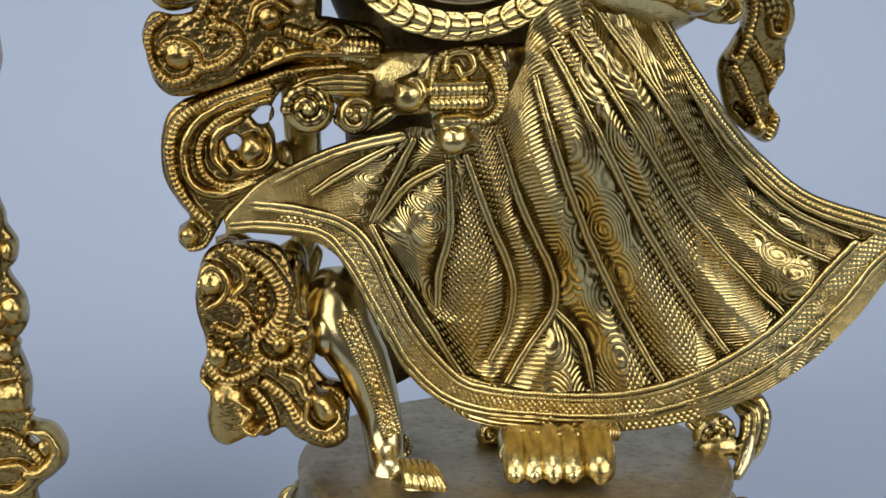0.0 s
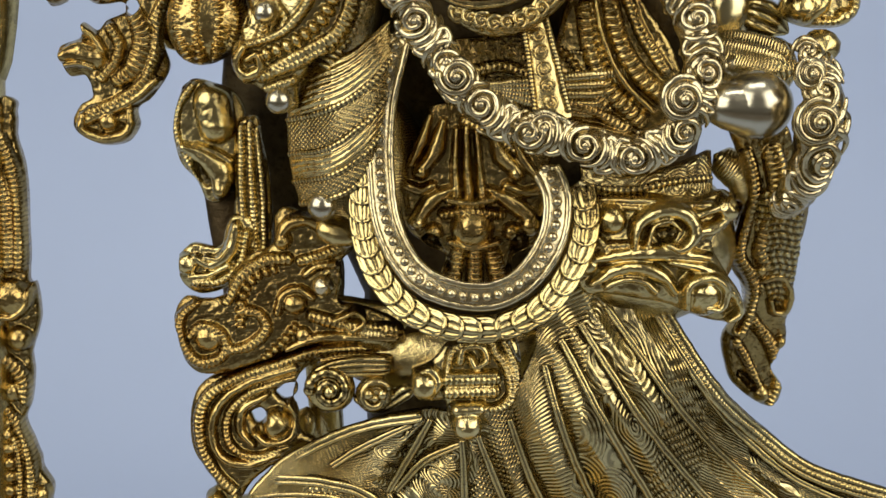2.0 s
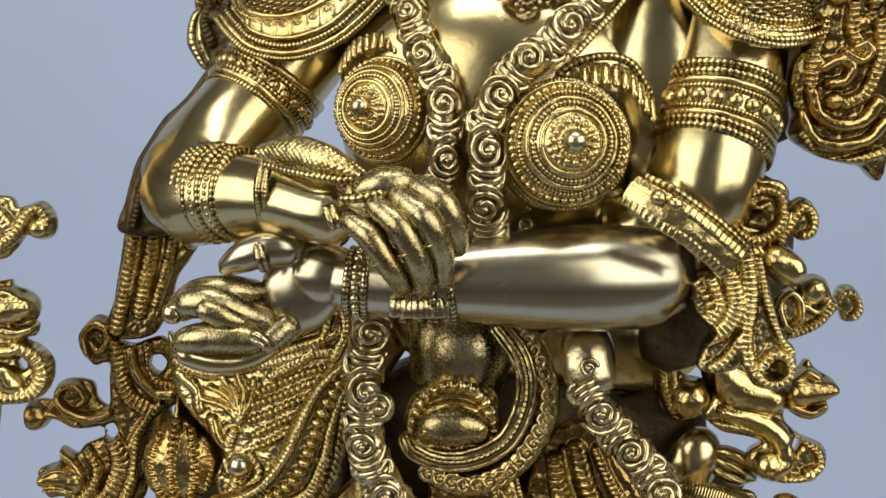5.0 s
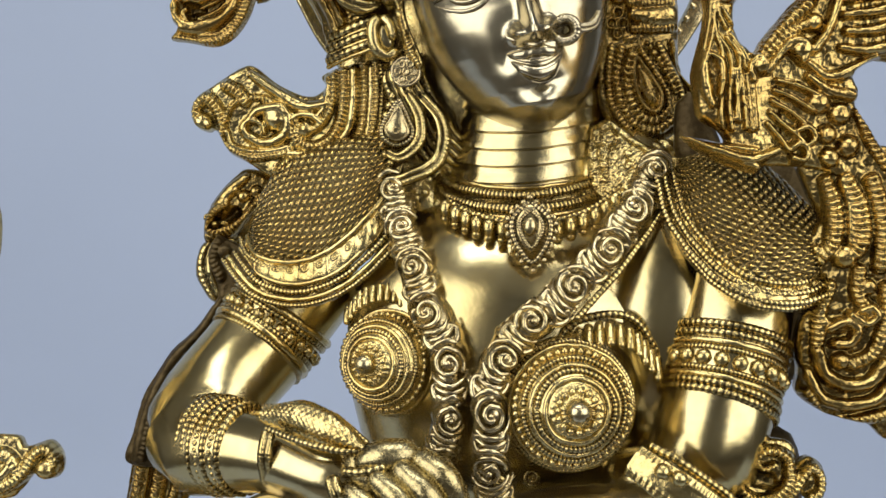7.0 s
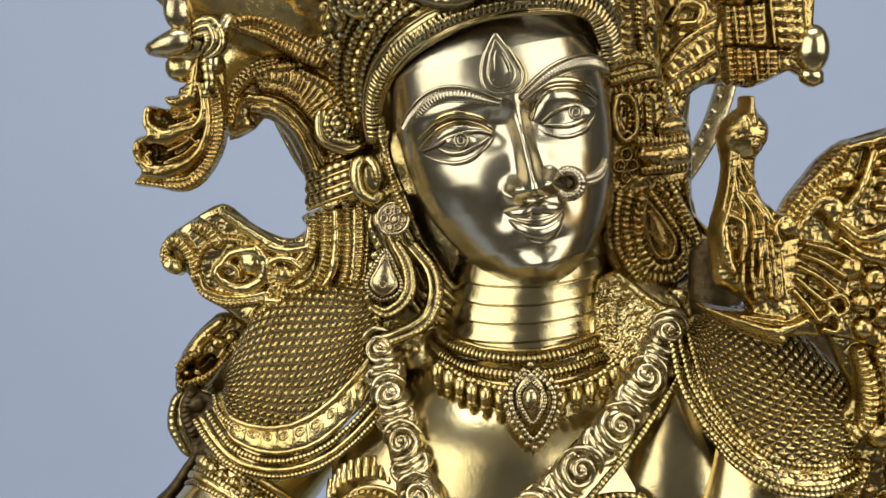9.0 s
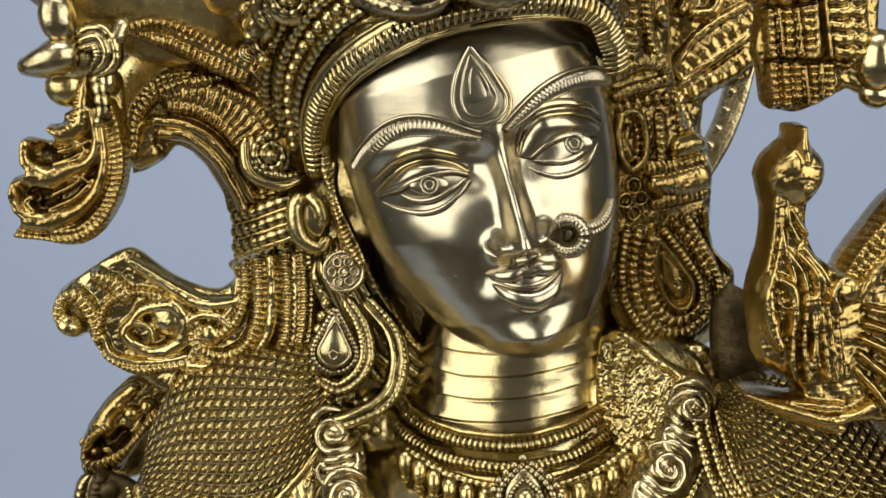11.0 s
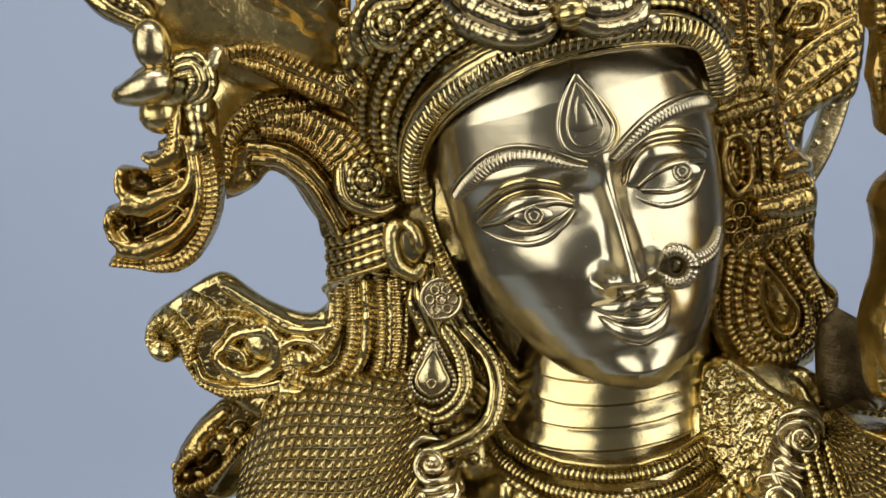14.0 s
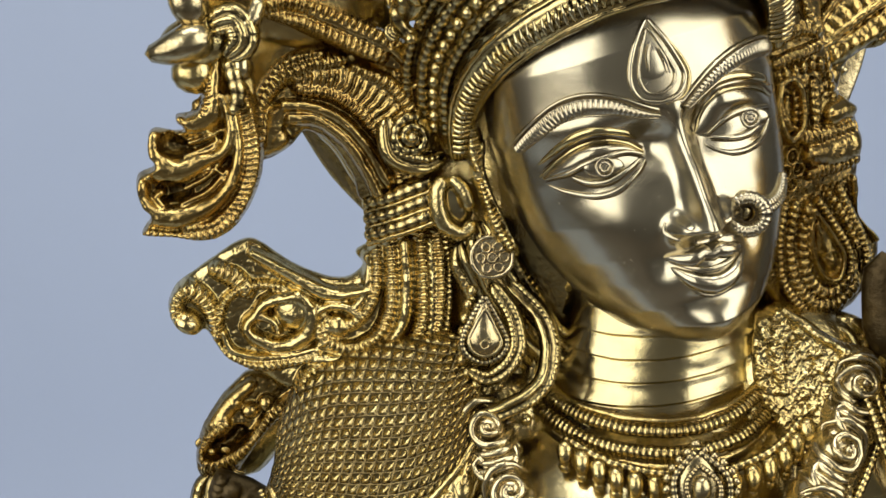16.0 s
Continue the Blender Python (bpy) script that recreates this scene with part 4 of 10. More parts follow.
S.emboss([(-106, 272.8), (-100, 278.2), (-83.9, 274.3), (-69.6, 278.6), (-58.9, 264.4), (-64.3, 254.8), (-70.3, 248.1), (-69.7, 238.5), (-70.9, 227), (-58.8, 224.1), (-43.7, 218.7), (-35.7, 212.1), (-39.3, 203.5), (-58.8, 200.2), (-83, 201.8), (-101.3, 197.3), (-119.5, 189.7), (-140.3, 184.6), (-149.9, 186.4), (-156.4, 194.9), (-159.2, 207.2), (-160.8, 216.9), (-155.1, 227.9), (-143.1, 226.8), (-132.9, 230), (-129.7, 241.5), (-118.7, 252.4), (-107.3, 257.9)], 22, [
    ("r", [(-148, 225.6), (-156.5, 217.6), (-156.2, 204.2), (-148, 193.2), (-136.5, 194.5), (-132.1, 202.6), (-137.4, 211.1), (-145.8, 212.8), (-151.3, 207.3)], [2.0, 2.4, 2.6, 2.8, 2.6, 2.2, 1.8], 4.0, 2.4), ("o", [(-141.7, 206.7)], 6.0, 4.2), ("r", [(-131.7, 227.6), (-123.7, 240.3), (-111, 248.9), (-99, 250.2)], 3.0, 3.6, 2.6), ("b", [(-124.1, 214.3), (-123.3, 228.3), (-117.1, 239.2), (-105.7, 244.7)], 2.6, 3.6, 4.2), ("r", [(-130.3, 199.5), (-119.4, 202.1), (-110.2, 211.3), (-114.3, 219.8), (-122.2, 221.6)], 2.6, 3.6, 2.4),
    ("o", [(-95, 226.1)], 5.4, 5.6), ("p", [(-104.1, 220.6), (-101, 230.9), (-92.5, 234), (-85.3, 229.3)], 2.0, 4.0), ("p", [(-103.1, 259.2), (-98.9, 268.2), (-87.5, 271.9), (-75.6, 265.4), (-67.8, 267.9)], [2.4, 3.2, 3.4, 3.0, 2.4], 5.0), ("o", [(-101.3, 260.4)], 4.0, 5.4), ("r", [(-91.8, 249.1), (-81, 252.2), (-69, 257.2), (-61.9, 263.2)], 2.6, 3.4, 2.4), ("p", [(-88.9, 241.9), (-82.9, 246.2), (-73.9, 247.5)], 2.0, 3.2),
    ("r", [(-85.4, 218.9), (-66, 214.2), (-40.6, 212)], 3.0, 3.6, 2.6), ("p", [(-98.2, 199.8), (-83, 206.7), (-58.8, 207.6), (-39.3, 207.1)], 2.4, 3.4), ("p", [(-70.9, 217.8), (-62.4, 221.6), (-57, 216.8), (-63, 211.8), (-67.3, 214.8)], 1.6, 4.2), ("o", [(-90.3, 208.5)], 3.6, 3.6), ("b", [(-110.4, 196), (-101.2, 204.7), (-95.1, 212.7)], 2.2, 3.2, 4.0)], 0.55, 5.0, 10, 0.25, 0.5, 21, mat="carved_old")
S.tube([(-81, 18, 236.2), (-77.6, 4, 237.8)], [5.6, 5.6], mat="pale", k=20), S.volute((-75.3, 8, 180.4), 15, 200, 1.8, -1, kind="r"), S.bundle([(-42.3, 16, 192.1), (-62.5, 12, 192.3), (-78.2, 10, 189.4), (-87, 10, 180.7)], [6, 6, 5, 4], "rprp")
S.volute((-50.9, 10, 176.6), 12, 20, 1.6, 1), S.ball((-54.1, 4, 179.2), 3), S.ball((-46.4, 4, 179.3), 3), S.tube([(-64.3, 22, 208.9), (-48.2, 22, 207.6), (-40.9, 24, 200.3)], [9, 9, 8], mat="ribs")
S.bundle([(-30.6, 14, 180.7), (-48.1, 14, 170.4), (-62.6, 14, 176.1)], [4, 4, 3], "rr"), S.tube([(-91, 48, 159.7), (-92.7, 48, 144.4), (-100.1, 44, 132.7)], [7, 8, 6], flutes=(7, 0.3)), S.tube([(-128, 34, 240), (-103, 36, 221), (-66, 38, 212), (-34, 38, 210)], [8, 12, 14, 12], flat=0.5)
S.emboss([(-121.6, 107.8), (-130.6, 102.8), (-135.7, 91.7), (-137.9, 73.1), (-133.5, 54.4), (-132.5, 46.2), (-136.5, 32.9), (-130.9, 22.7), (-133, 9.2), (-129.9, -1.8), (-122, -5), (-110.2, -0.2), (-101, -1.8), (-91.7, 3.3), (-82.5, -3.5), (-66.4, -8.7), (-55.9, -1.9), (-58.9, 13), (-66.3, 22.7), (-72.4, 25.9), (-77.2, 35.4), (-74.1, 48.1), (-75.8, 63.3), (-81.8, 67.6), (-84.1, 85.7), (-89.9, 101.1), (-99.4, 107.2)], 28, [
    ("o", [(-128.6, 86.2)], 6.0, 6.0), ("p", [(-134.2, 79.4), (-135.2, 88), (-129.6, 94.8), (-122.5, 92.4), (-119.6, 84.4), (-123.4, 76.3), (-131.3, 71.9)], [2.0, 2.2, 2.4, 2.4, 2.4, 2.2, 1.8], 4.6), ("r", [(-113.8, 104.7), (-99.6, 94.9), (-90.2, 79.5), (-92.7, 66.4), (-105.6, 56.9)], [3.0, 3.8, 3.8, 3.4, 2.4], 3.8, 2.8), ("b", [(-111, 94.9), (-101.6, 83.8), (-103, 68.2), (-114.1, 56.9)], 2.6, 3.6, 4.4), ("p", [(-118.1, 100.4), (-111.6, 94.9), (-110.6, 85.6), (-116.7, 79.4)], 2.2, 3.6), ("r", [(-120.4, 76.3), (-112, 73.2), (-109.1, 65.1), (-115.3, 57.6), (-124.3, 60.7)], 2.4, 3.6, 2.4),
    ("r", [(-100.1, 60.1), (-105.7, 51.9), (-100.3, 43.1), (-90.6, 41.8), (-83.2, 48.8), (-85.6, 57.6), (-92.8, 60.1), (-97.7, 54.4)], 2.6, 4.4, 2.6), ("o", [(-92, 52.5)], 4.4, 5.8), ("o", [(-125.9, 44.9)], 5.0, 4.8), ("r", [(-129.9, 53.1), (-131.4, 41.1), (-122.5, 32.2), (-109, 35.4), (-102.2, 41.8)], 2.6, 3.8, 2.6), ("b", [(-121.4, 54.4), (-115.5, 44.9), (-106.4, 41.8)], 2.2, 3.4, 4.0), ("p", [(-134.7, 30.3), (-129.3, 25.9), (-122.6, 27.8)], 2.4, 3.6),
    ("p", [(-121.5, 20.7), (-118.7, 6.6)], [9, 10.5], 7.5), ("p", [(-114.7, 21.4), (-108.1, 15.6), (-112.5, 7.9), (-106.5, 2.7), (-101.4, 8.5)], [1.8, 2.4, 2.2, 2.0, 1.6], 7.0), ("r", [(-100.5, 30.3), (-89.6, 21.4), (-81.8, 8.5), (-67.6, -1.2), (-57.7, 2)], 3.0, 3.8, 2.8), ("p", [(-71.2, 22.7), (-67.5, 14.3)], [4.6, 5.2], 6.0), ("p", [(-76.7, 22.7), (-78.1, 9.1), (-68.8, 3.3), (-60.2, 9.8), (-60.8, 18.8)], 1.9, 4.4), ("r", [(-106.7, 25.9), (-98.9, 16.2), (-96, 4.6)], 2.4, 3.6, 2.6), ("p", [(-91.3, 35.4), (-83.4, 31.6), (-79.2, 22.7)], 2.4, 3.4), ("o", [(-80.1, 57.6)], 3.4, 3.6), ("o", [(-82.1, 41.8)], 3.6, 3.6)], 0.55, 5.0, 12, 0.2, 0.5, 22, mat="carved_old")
S.tube([(-88.6, 50, 104.1), (-86.5, 52, 75.3), (-78, 54, 48.6)], [9, 10, 9]), S.tube([(-111.6, 48, 36.1), (-93.3, 54, 34.4), (-74.9, 62, 38.2)], [10, 12, 12], flat=0.6)
# lower knots of the creeper, between the stem and the leg
S.emboss([(-128.6, 106.5), (-117.2, 109.8), (-107.9, 105.2), (-98.5, 100.7), (-85.9, 99.4), (-79.6, 89.6), (-82.3, 69.9), (-78, 56.6), (-79.4, 43.3), (-69.8, 27.8), (-58.9, 23), (-55.1, 9.4), (-60.3, -5.6), (-80.4, -7.6), (-86.8, 2.6), (-93, 29.8), (-99, 56.6), (-108.3, 76.5), (-120.8, 85.6), (-128.2, 96.1)], 44, [
    ("o", [(-120.6, 97.4)], 6.0, 5.0), ("r", [(-127.4, 102.6), (-122.3, 105.8), (-115.5, 102.6), (-114.3, 94.8), (-119.5, 90.2)], 2.2, 3.6, 2.4), ("o", [(-92.8, 44.9)], 6.5, 5.6), ("r", [(-99, 56.6), (-91.4, 54.6), (-85.1, 46.6), (-86.5, 35.9), (-94.2, 33.2)], 2.4, 4.0, 2.4), ("o", [(-68, 12.2)], 6.5, 5.6), ("r", [(-78.3, 12.9), (-74.4, 21.7), (-65.4, 22.4), (-58.3, 14.9), (-60.3, 4), (-69.4, -0.1), (-77.1, 5.4)], 2.2, 4.0, 2.4), ("p", [(-83.4, 94.9), (-86.1, 79.8), (-84.3, 63.3), (-81.2, 51.3)], [2.2, 3.4, 3.0, 2.2], 3.4), ("b", [(-108, 97.4), (-98.6, 89.6), (-93.7, 76.5), (-92, 59.9)], 2.4, 3.4, 4.4)], 0.55, 4.6, 12, 0.3, 0.5, 73, mat="carved_old")


def lump_lines(u, w):
    return (u + 1.2 * np.sin(w / 3.1)) / 5.6


def lumpy(u, w):
    return 1.8 * np.abs(np.sin(np.pi * lump_lines(u, w)) * np.sin(np.pi * (w + 1.2 * np.sin(u / 3.7)) / 4.6)) ** 0.6


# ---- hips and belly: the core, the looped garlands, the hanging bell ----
# cores coloured near black, the shade inside the open gaps
S.tube([(10, 86, 175), (12, 86, 240), (15, 78, 320), (20, 45, 400), (25, 30, 450)], [70, 92, 92, 80, 62], flat=0.42, k=28, caps=(1, 1), mat="shade_patina")
S.tube([(-122, 100, 175), (-118, 100, 240), (-112, 95, 320), (-108, 80, 400)], [22, 30, 34, 30], flat=0.4, k=20, mat="shade_patina")
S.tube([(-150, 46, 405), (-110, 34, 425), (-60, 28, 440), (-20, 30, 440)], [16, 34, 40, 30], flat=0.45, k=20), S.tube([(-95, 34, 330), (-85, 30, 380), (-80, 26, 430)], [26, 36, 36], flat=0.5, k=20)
S.tube([(98, 60, 240), (100, 50, 300), (104, 30, 360), (112, 12, 420)], [20, 24, 28, 32], flat=0.5, k=20, mat="shade_patina")
S.ball((95, 20, 262), (48, 38, 45), "cast", k=24)
S.ball((-55, 25, 300), (30, 28, 42), "ribs", k=24)

# loop of beads and petals
LOOP = [(-39.9, -12, 370.9), (-48.3, -14, 331.2), (-47.3, -18, 291.4), (-40.6, -24, 266.3), (-24, -32, 247.6), (3, -36, 241.5), (24.2, -34, 249.5), (38.3, -29, 269.6), (40.9, -25, 290.7), (34.2, -21, 307.3)]
S.tube(LOOP, 6.5, flat=0.4, k=16, mat="pale"), S.tube(S.shifted(LOOP, 5.6, 1.5)[::8], 1.9, k=10, mat="pale"), S.tube(S.shifted(LOOP, -5.6, 1.5)[::8], 1.9, k=10, mat="pale"), S.beads(S.shifted(LOOP, 0, 2.2)[::8], 2.7, 2.15, "pale")
RIM = [(-43.1, -10, 370.8), (-54.6, -12, 325.3), (-57, -16, 279.4), (-49.2, -20, 250.9), (-28.1, -28, 230.4), (3.5, -32, 224.1), (30.6, -31, 233), (48.4, -27, 253.5), (56.2, -23, 276.2), (52.6, -20, 298.8)]
S.tube(RIM, 7.0, flat=0.4, mat="pale", k=14)
line, at = spline(RIM, 9.0)
ahead, side, up = axes_of(line)
for i in range(1, len(line) - 1):
    # a lobed scale with a rolled rim and three ribs, its tip hanging down over the next
    fall = ahead[i] if ahead[i][2] < 0.2 else -ahead[i]
    v, u = np.linspace(0, 1, 22)[:, None], np.linspace(-1, 1, 25)[None]
    half = 7.0 * np.sqrt(np.clip(1 - np.clip((v - 0.45) / 0.56, 0, 1) ** 2, 0.02, 1))
    rim = np.clip(np.minimum((1 - np.abs(u)) * half / 2.0, (1 - v) * 12.0 / 2.0), 0, 1)
    rib = np.abs(np.cos(1.5 * np.pi * u)) ** 0.7 * np.clip(4 * v, 0, 1)
    high = 1.2 + 3.4 * v + 1.4 * (1 - u**2) + 1.0 * np.where(rim < 1, np.sin(np.pi * np.clip(rim, 0.25, 1)), 0.75 * rib)
    p = line[i] + side[i] * (u * half)[..., None] + fall * ((v - 0.5) * 13.0 + 0 * u)[..., None] + up[i] * high[..., None]
    edge = np.pad(p, ((1, 1), (1, 1), (0, 0)), "edge")
    edge[[0, -1]] -= up[i] * 4
    edge[:, [0, -1]] -= up[i] * 4
    # rib gaps and rim foot painted dark, shade along with patina
    cut_tone = np.pad(0.5 * np.where(rim < 1, np.clip(1.3 * np.sin(np.pi * np.clip(rim, 0.1, 1)), 0, 1), rib), 1, "edge")
    S.grid(edge, "carved", np.stack([cut_tone, cut_tone], -1))

S.tube([(-69.2, 32, 193.1), (-28.2, 26, 192.8), (15.2, 20, 194.9), (45.9, 18, 204.4)], [14, 18, 18, 14], flat=0.5, k=18)
S.tube([(-77.2, 44, 254.8), (-75.2, 44, 232.4), (-77.7, 44, 209.7)], [6, 5.5, 6], flat=0.6, mat="shade_patina", k=12)
# the bell with leaves inside the loop
S.emboss([(-23.6, 334), (-8.4, 336.5), (15.1, 328.5), (34.2, 316.9), (38.2, 293.1), (36.8, 275.1), (32.9, 261.1), (21.7, 254.9), (19, 238.4), (-15.6, 238.1), (-14, 254.6), (-23.6, 260), (-36.2, 271.3), (-39.2, 292.3), (-32.3, 313.2)], 8, [
    *[("p", line, w, 5.0) for line, w in (([(-9.4, 322.4), (-10.1, 304.6), (-9.1, 289)], [1.4, 1.8, 2.4]), ([(-4.5, 323.6), (-3.9, 304.6), (-2.6, 289.1)], [1.6, 2.0, 2.6]), ([(0.8, 321.3), (2.6, 304.7), (4.5, 289.2)], [1.4, 1.8, 2.4]))],
    ("p", [(-13.2, 286), (-1.9, 284.3), (9.9, 286.2)], 2.4, 6.4), ("r", [(-15.4, 277.6), (-1.3, 280.1), (14.2, 277.9)], 2.4, 6.0, 2.6), ("o", [(-0.2, 270.5)], 9.0, 8.0), ("p", [(-11.7, 263.1), (0.2, 260.2), (12.7, 263.3)], 2.0, 5.4),
    ("r", [(-7.5, 256.5), (-10.9, 240)], 3.6, 4.4, 2.6), ("r", [(1.4, 256.6), (1.7, 239.5)], 3.6, 5.0, 2.6), ("r", [(10.4, 256.6), (14.8, 240.2)], 3.6, 4.4, 2.6),
    ("p", [(-16.5, 326.4), (-20.5, 311), (-26.9, 301.4)], [1.8, 4.0, 3.0], 5.0), ("p", [(10, 319), (14.3, 308.4), (22.7, 301.3)], [1.8, 4.0, 3.0], 5.0), ("p", [(-23.6, 329.3), (-28.2, 314.5), (-32.8, 304.3)], [1.4, 2.6, 2.0], 4.0), ("p", [(20, 316.7), (26.1, 306.1), (32.2, 299)], [1.4, 2.8, 2.0], 4.0), ("o", [(-27.5, 300.2)], 3.6, 5.4), ("o", [(22.1, 300.1)], 3.8, 5.4),
    ("p", [(-12, 290.8), (-21.4, 285.3), (-29.7, 274.4)], [2.0, 4.2, 3.0], 5.4), ("p", [(8.7, 291), (19.4, 284.5), (29.6, 277.4)], [2.0, 4.2, 3.4], 5.4), ("o", [(-29, 273.2)], 4.0, 6.0), ("o", [(30.3, 272.6)], 5.0, 6.0), ("p", [(-34.5, 292.4), (-27.4, 290.1), (-21.5, 292.5)], 2.4, 4.0), ("p", [(17.5, 292.9), (25.9, 289.4), (33.5, 290.7)], 2.4, 4.0), ("o", [(20.3, 268.9)], 4.0, 5.0), ("o", [(-20.1, 268.5)], 3.6, 5.0),
    ("v", [(-22.4, 262.4), (-16.4, 250.3)], 4.0, 4.0), ("v", [(25.2, 262.8), (22.5, 247.6)], 4.0, 4.0)], 0.5, 4.0, 8, 0.15, 0.4, 56, mat="carved_old")

# the heavy flower garland
S.garland([(-38.8, -46, 461.7), (-42.9, -48, 433.5), (-38.5, -46, 395.3), (-22.9, -44, 367.6), (-5.6, -46, 344.2), (14, -48, 329.3), (38.9, -50, 323.7), (65.5, -50, 314.6), (85.9, -52, 320), (101, -54, 338.2), (105.9, -50, 358.5), (98.9, -44, 385.4), (77.7, -42, 409.9), (62, -46, 433.2)], 10.5, "pale", 4)
S.volute((95.2, -66, 343.2), 13, 60, 2.4, 1, 0.16, "pale", 0.3), S.volute((68.6, -58, 315), 10, 60, 2.2, 1, 0.18, "pale", 0.3), S.volute((-11.3, -58, 351.8), 11, 160, 2.4, 1, 0.18, "pale", 0.3)
S.volute((31.3, -58, 328.6), 10, 10, 2.2, -1, 0.18, "pale", 0.3), S.volute((-34.8, -57, 420.6), 9, 200, 2.2, -1, 0.18, "pale", 0.3)

# polished knob at the hip and the flower tail that hangs from it
S.ball((133.1, -50, 340), (18, 17, 17), "polish", k=40)
S.tube([(106.8, -54, 343.8), (116.6, -54, 340.3), (132.3, -52, 338.7), (148.8, -52, 338.8)], [10, 12, 15, 13], mat="polish", k=24)
S.tube([(111.7, -8, 363.8), (138.5, -20, 358.5), (158.1, -34, 357)], [14, 17, 13], mat="ribs", flutes=(9, 0.2), k=36), S.quilt([(138.6, 10, 293.6), (147.6, 34, 253.2), (164.4, 62, 207.3)], [(168, -20, 293.3), (177.4, 20, 252.9), (182.9, 60, 208)], 5, lumpy, cuts=lump_lines)
S.garland([(155.1, -50, 364), (161, -60, 351), (161, -64, 331.4), (157, -56, 308.3), (152, -36, 290)], [8, 11.5, 12.5, 10, 7], "pale", 9, gap=2.2)
S.volute((153, -72, 356), 9, 100, 2.0, 1, 0.18, "pale", 0.25), S.volute((156, -78, 334), 13, 60, 2.6, 1, 0.15, "pale", 0.3)
S.tube([(161.4, -30, 370.2), (166.7, -40, 368.8), (165.3, -50, 366)], [7, 8, 7], mat="cast"), S.ball((168.3, -34, 368.8), (5, 5, 7), "pale")
S.emboss([(126, 329.6), (135.6, 310.3), (142.3, 293), (142.7, 275.1), (141.6, 259.1), (143.3, 247.2), (155.3, 229.4), (151.5, 215.4), (145.5, 202.3), (149.2, 185.4), (153.7, 174.5), (164.5, 164.3), (176.9, 157.3), (183.6, 161.4), (184.1, 171.8), (176.9, 182.3), (179.7, 192.5), (183, 201), (181.5, 213.2), (183, 224.8), (181, 234.7), (176.5, 246.4), (179.6, 262.8), (178.7, 281.4), (174.9, 296.3), (165, 307.8), (155.3, 330)], drape([(160, -10, 310), (165, 24, 262), (172, 46, 225), (176, 66, 170)]), [
    ("r", [(137.7, 313.1), (145.2, 293.1), (145.1, 272), (146.1, 253.8), (157.3, 237.3), (158.4, 216.1), (152.9, 197.5)], [3.0, 3.2, 3.4, 3.2, 3.0, 2.6, 2.4], 3.6, 2.6), ("b", [(169.8, 293.4), (173.8, 272.2), (174.5, 249.7), (179.3, 223.5)], 2.6, 3.4, 4.2), ("r", [(151.5, 313.3), (158.1, 293.2), (157.6, 272), (157.3, 256.1), (166.6, 244.9)], [4.4, 4.4, 4.2, 3.6, 2.4], 3.8, 3.0), ("p", [(161.7, 238.8), (171.6, 240.8), (178.9, 231), (178.7, 219.8), (171.8, 219.1), (168.3, 226.3)], [1.8, 2.6, 2.8, 2.6, 2.0, 1.4], 4.4), ("o", [(180.6, 227.7)], 3.4, 4.2),
    ("r", [(160.4, 214.2), (172.4, 199.3), (181.7, 176.8), (177.1, 160.7)], 3.0, 3.8, 2.6), ("r", [(153, 200.4), (161.7, 186.8), (171.5, 168.3)], 2.4, 3.4, 2.4), ("o", [(171.7, 165.7)], 4.6, 4.6), ("o", [(179.5, 198.7)], 3.4, 4.0), ("v", [(158.9, 178.9), (166.3, 171.3)], 2.2, 2.0), ("o", [(159.8, 244.2)], 3.4, 4.0), ("p", [(151.6, 216.3), (149.8, 207.4), (156.8, 204)], 1.8, 3.6)], 0.55, 4.6, 10, 0.25, 0.5, 24, mat="carved_old")
S.bundle([(158, -48, 300), (160, -24, 292), (163, 4, 284)], [9, 10, 9], "rprp", flat=0.6)

# reliefs shared by the worked surfaces
def cord_lines(u, w):
    return (w + 0.5 * np.sin(u / 7.0)) / 4.2


def corded(u, w):
    """Cords side by side with fine nicks."""
    return 1.3 * np.abs(np.sin(np.pi * cord_lines(u, w))) ** 0.7 * (0.72 + 0.28 * np.abs(np.sin(np.pi * u / 1.7)))


def hammered(u, w):
    return 0.35 * np.sin(u / 1.9 + 1.3 * np.sin(w / 2.6)) * np.sin(w / 2.2 + np.sin(u / 3.3))


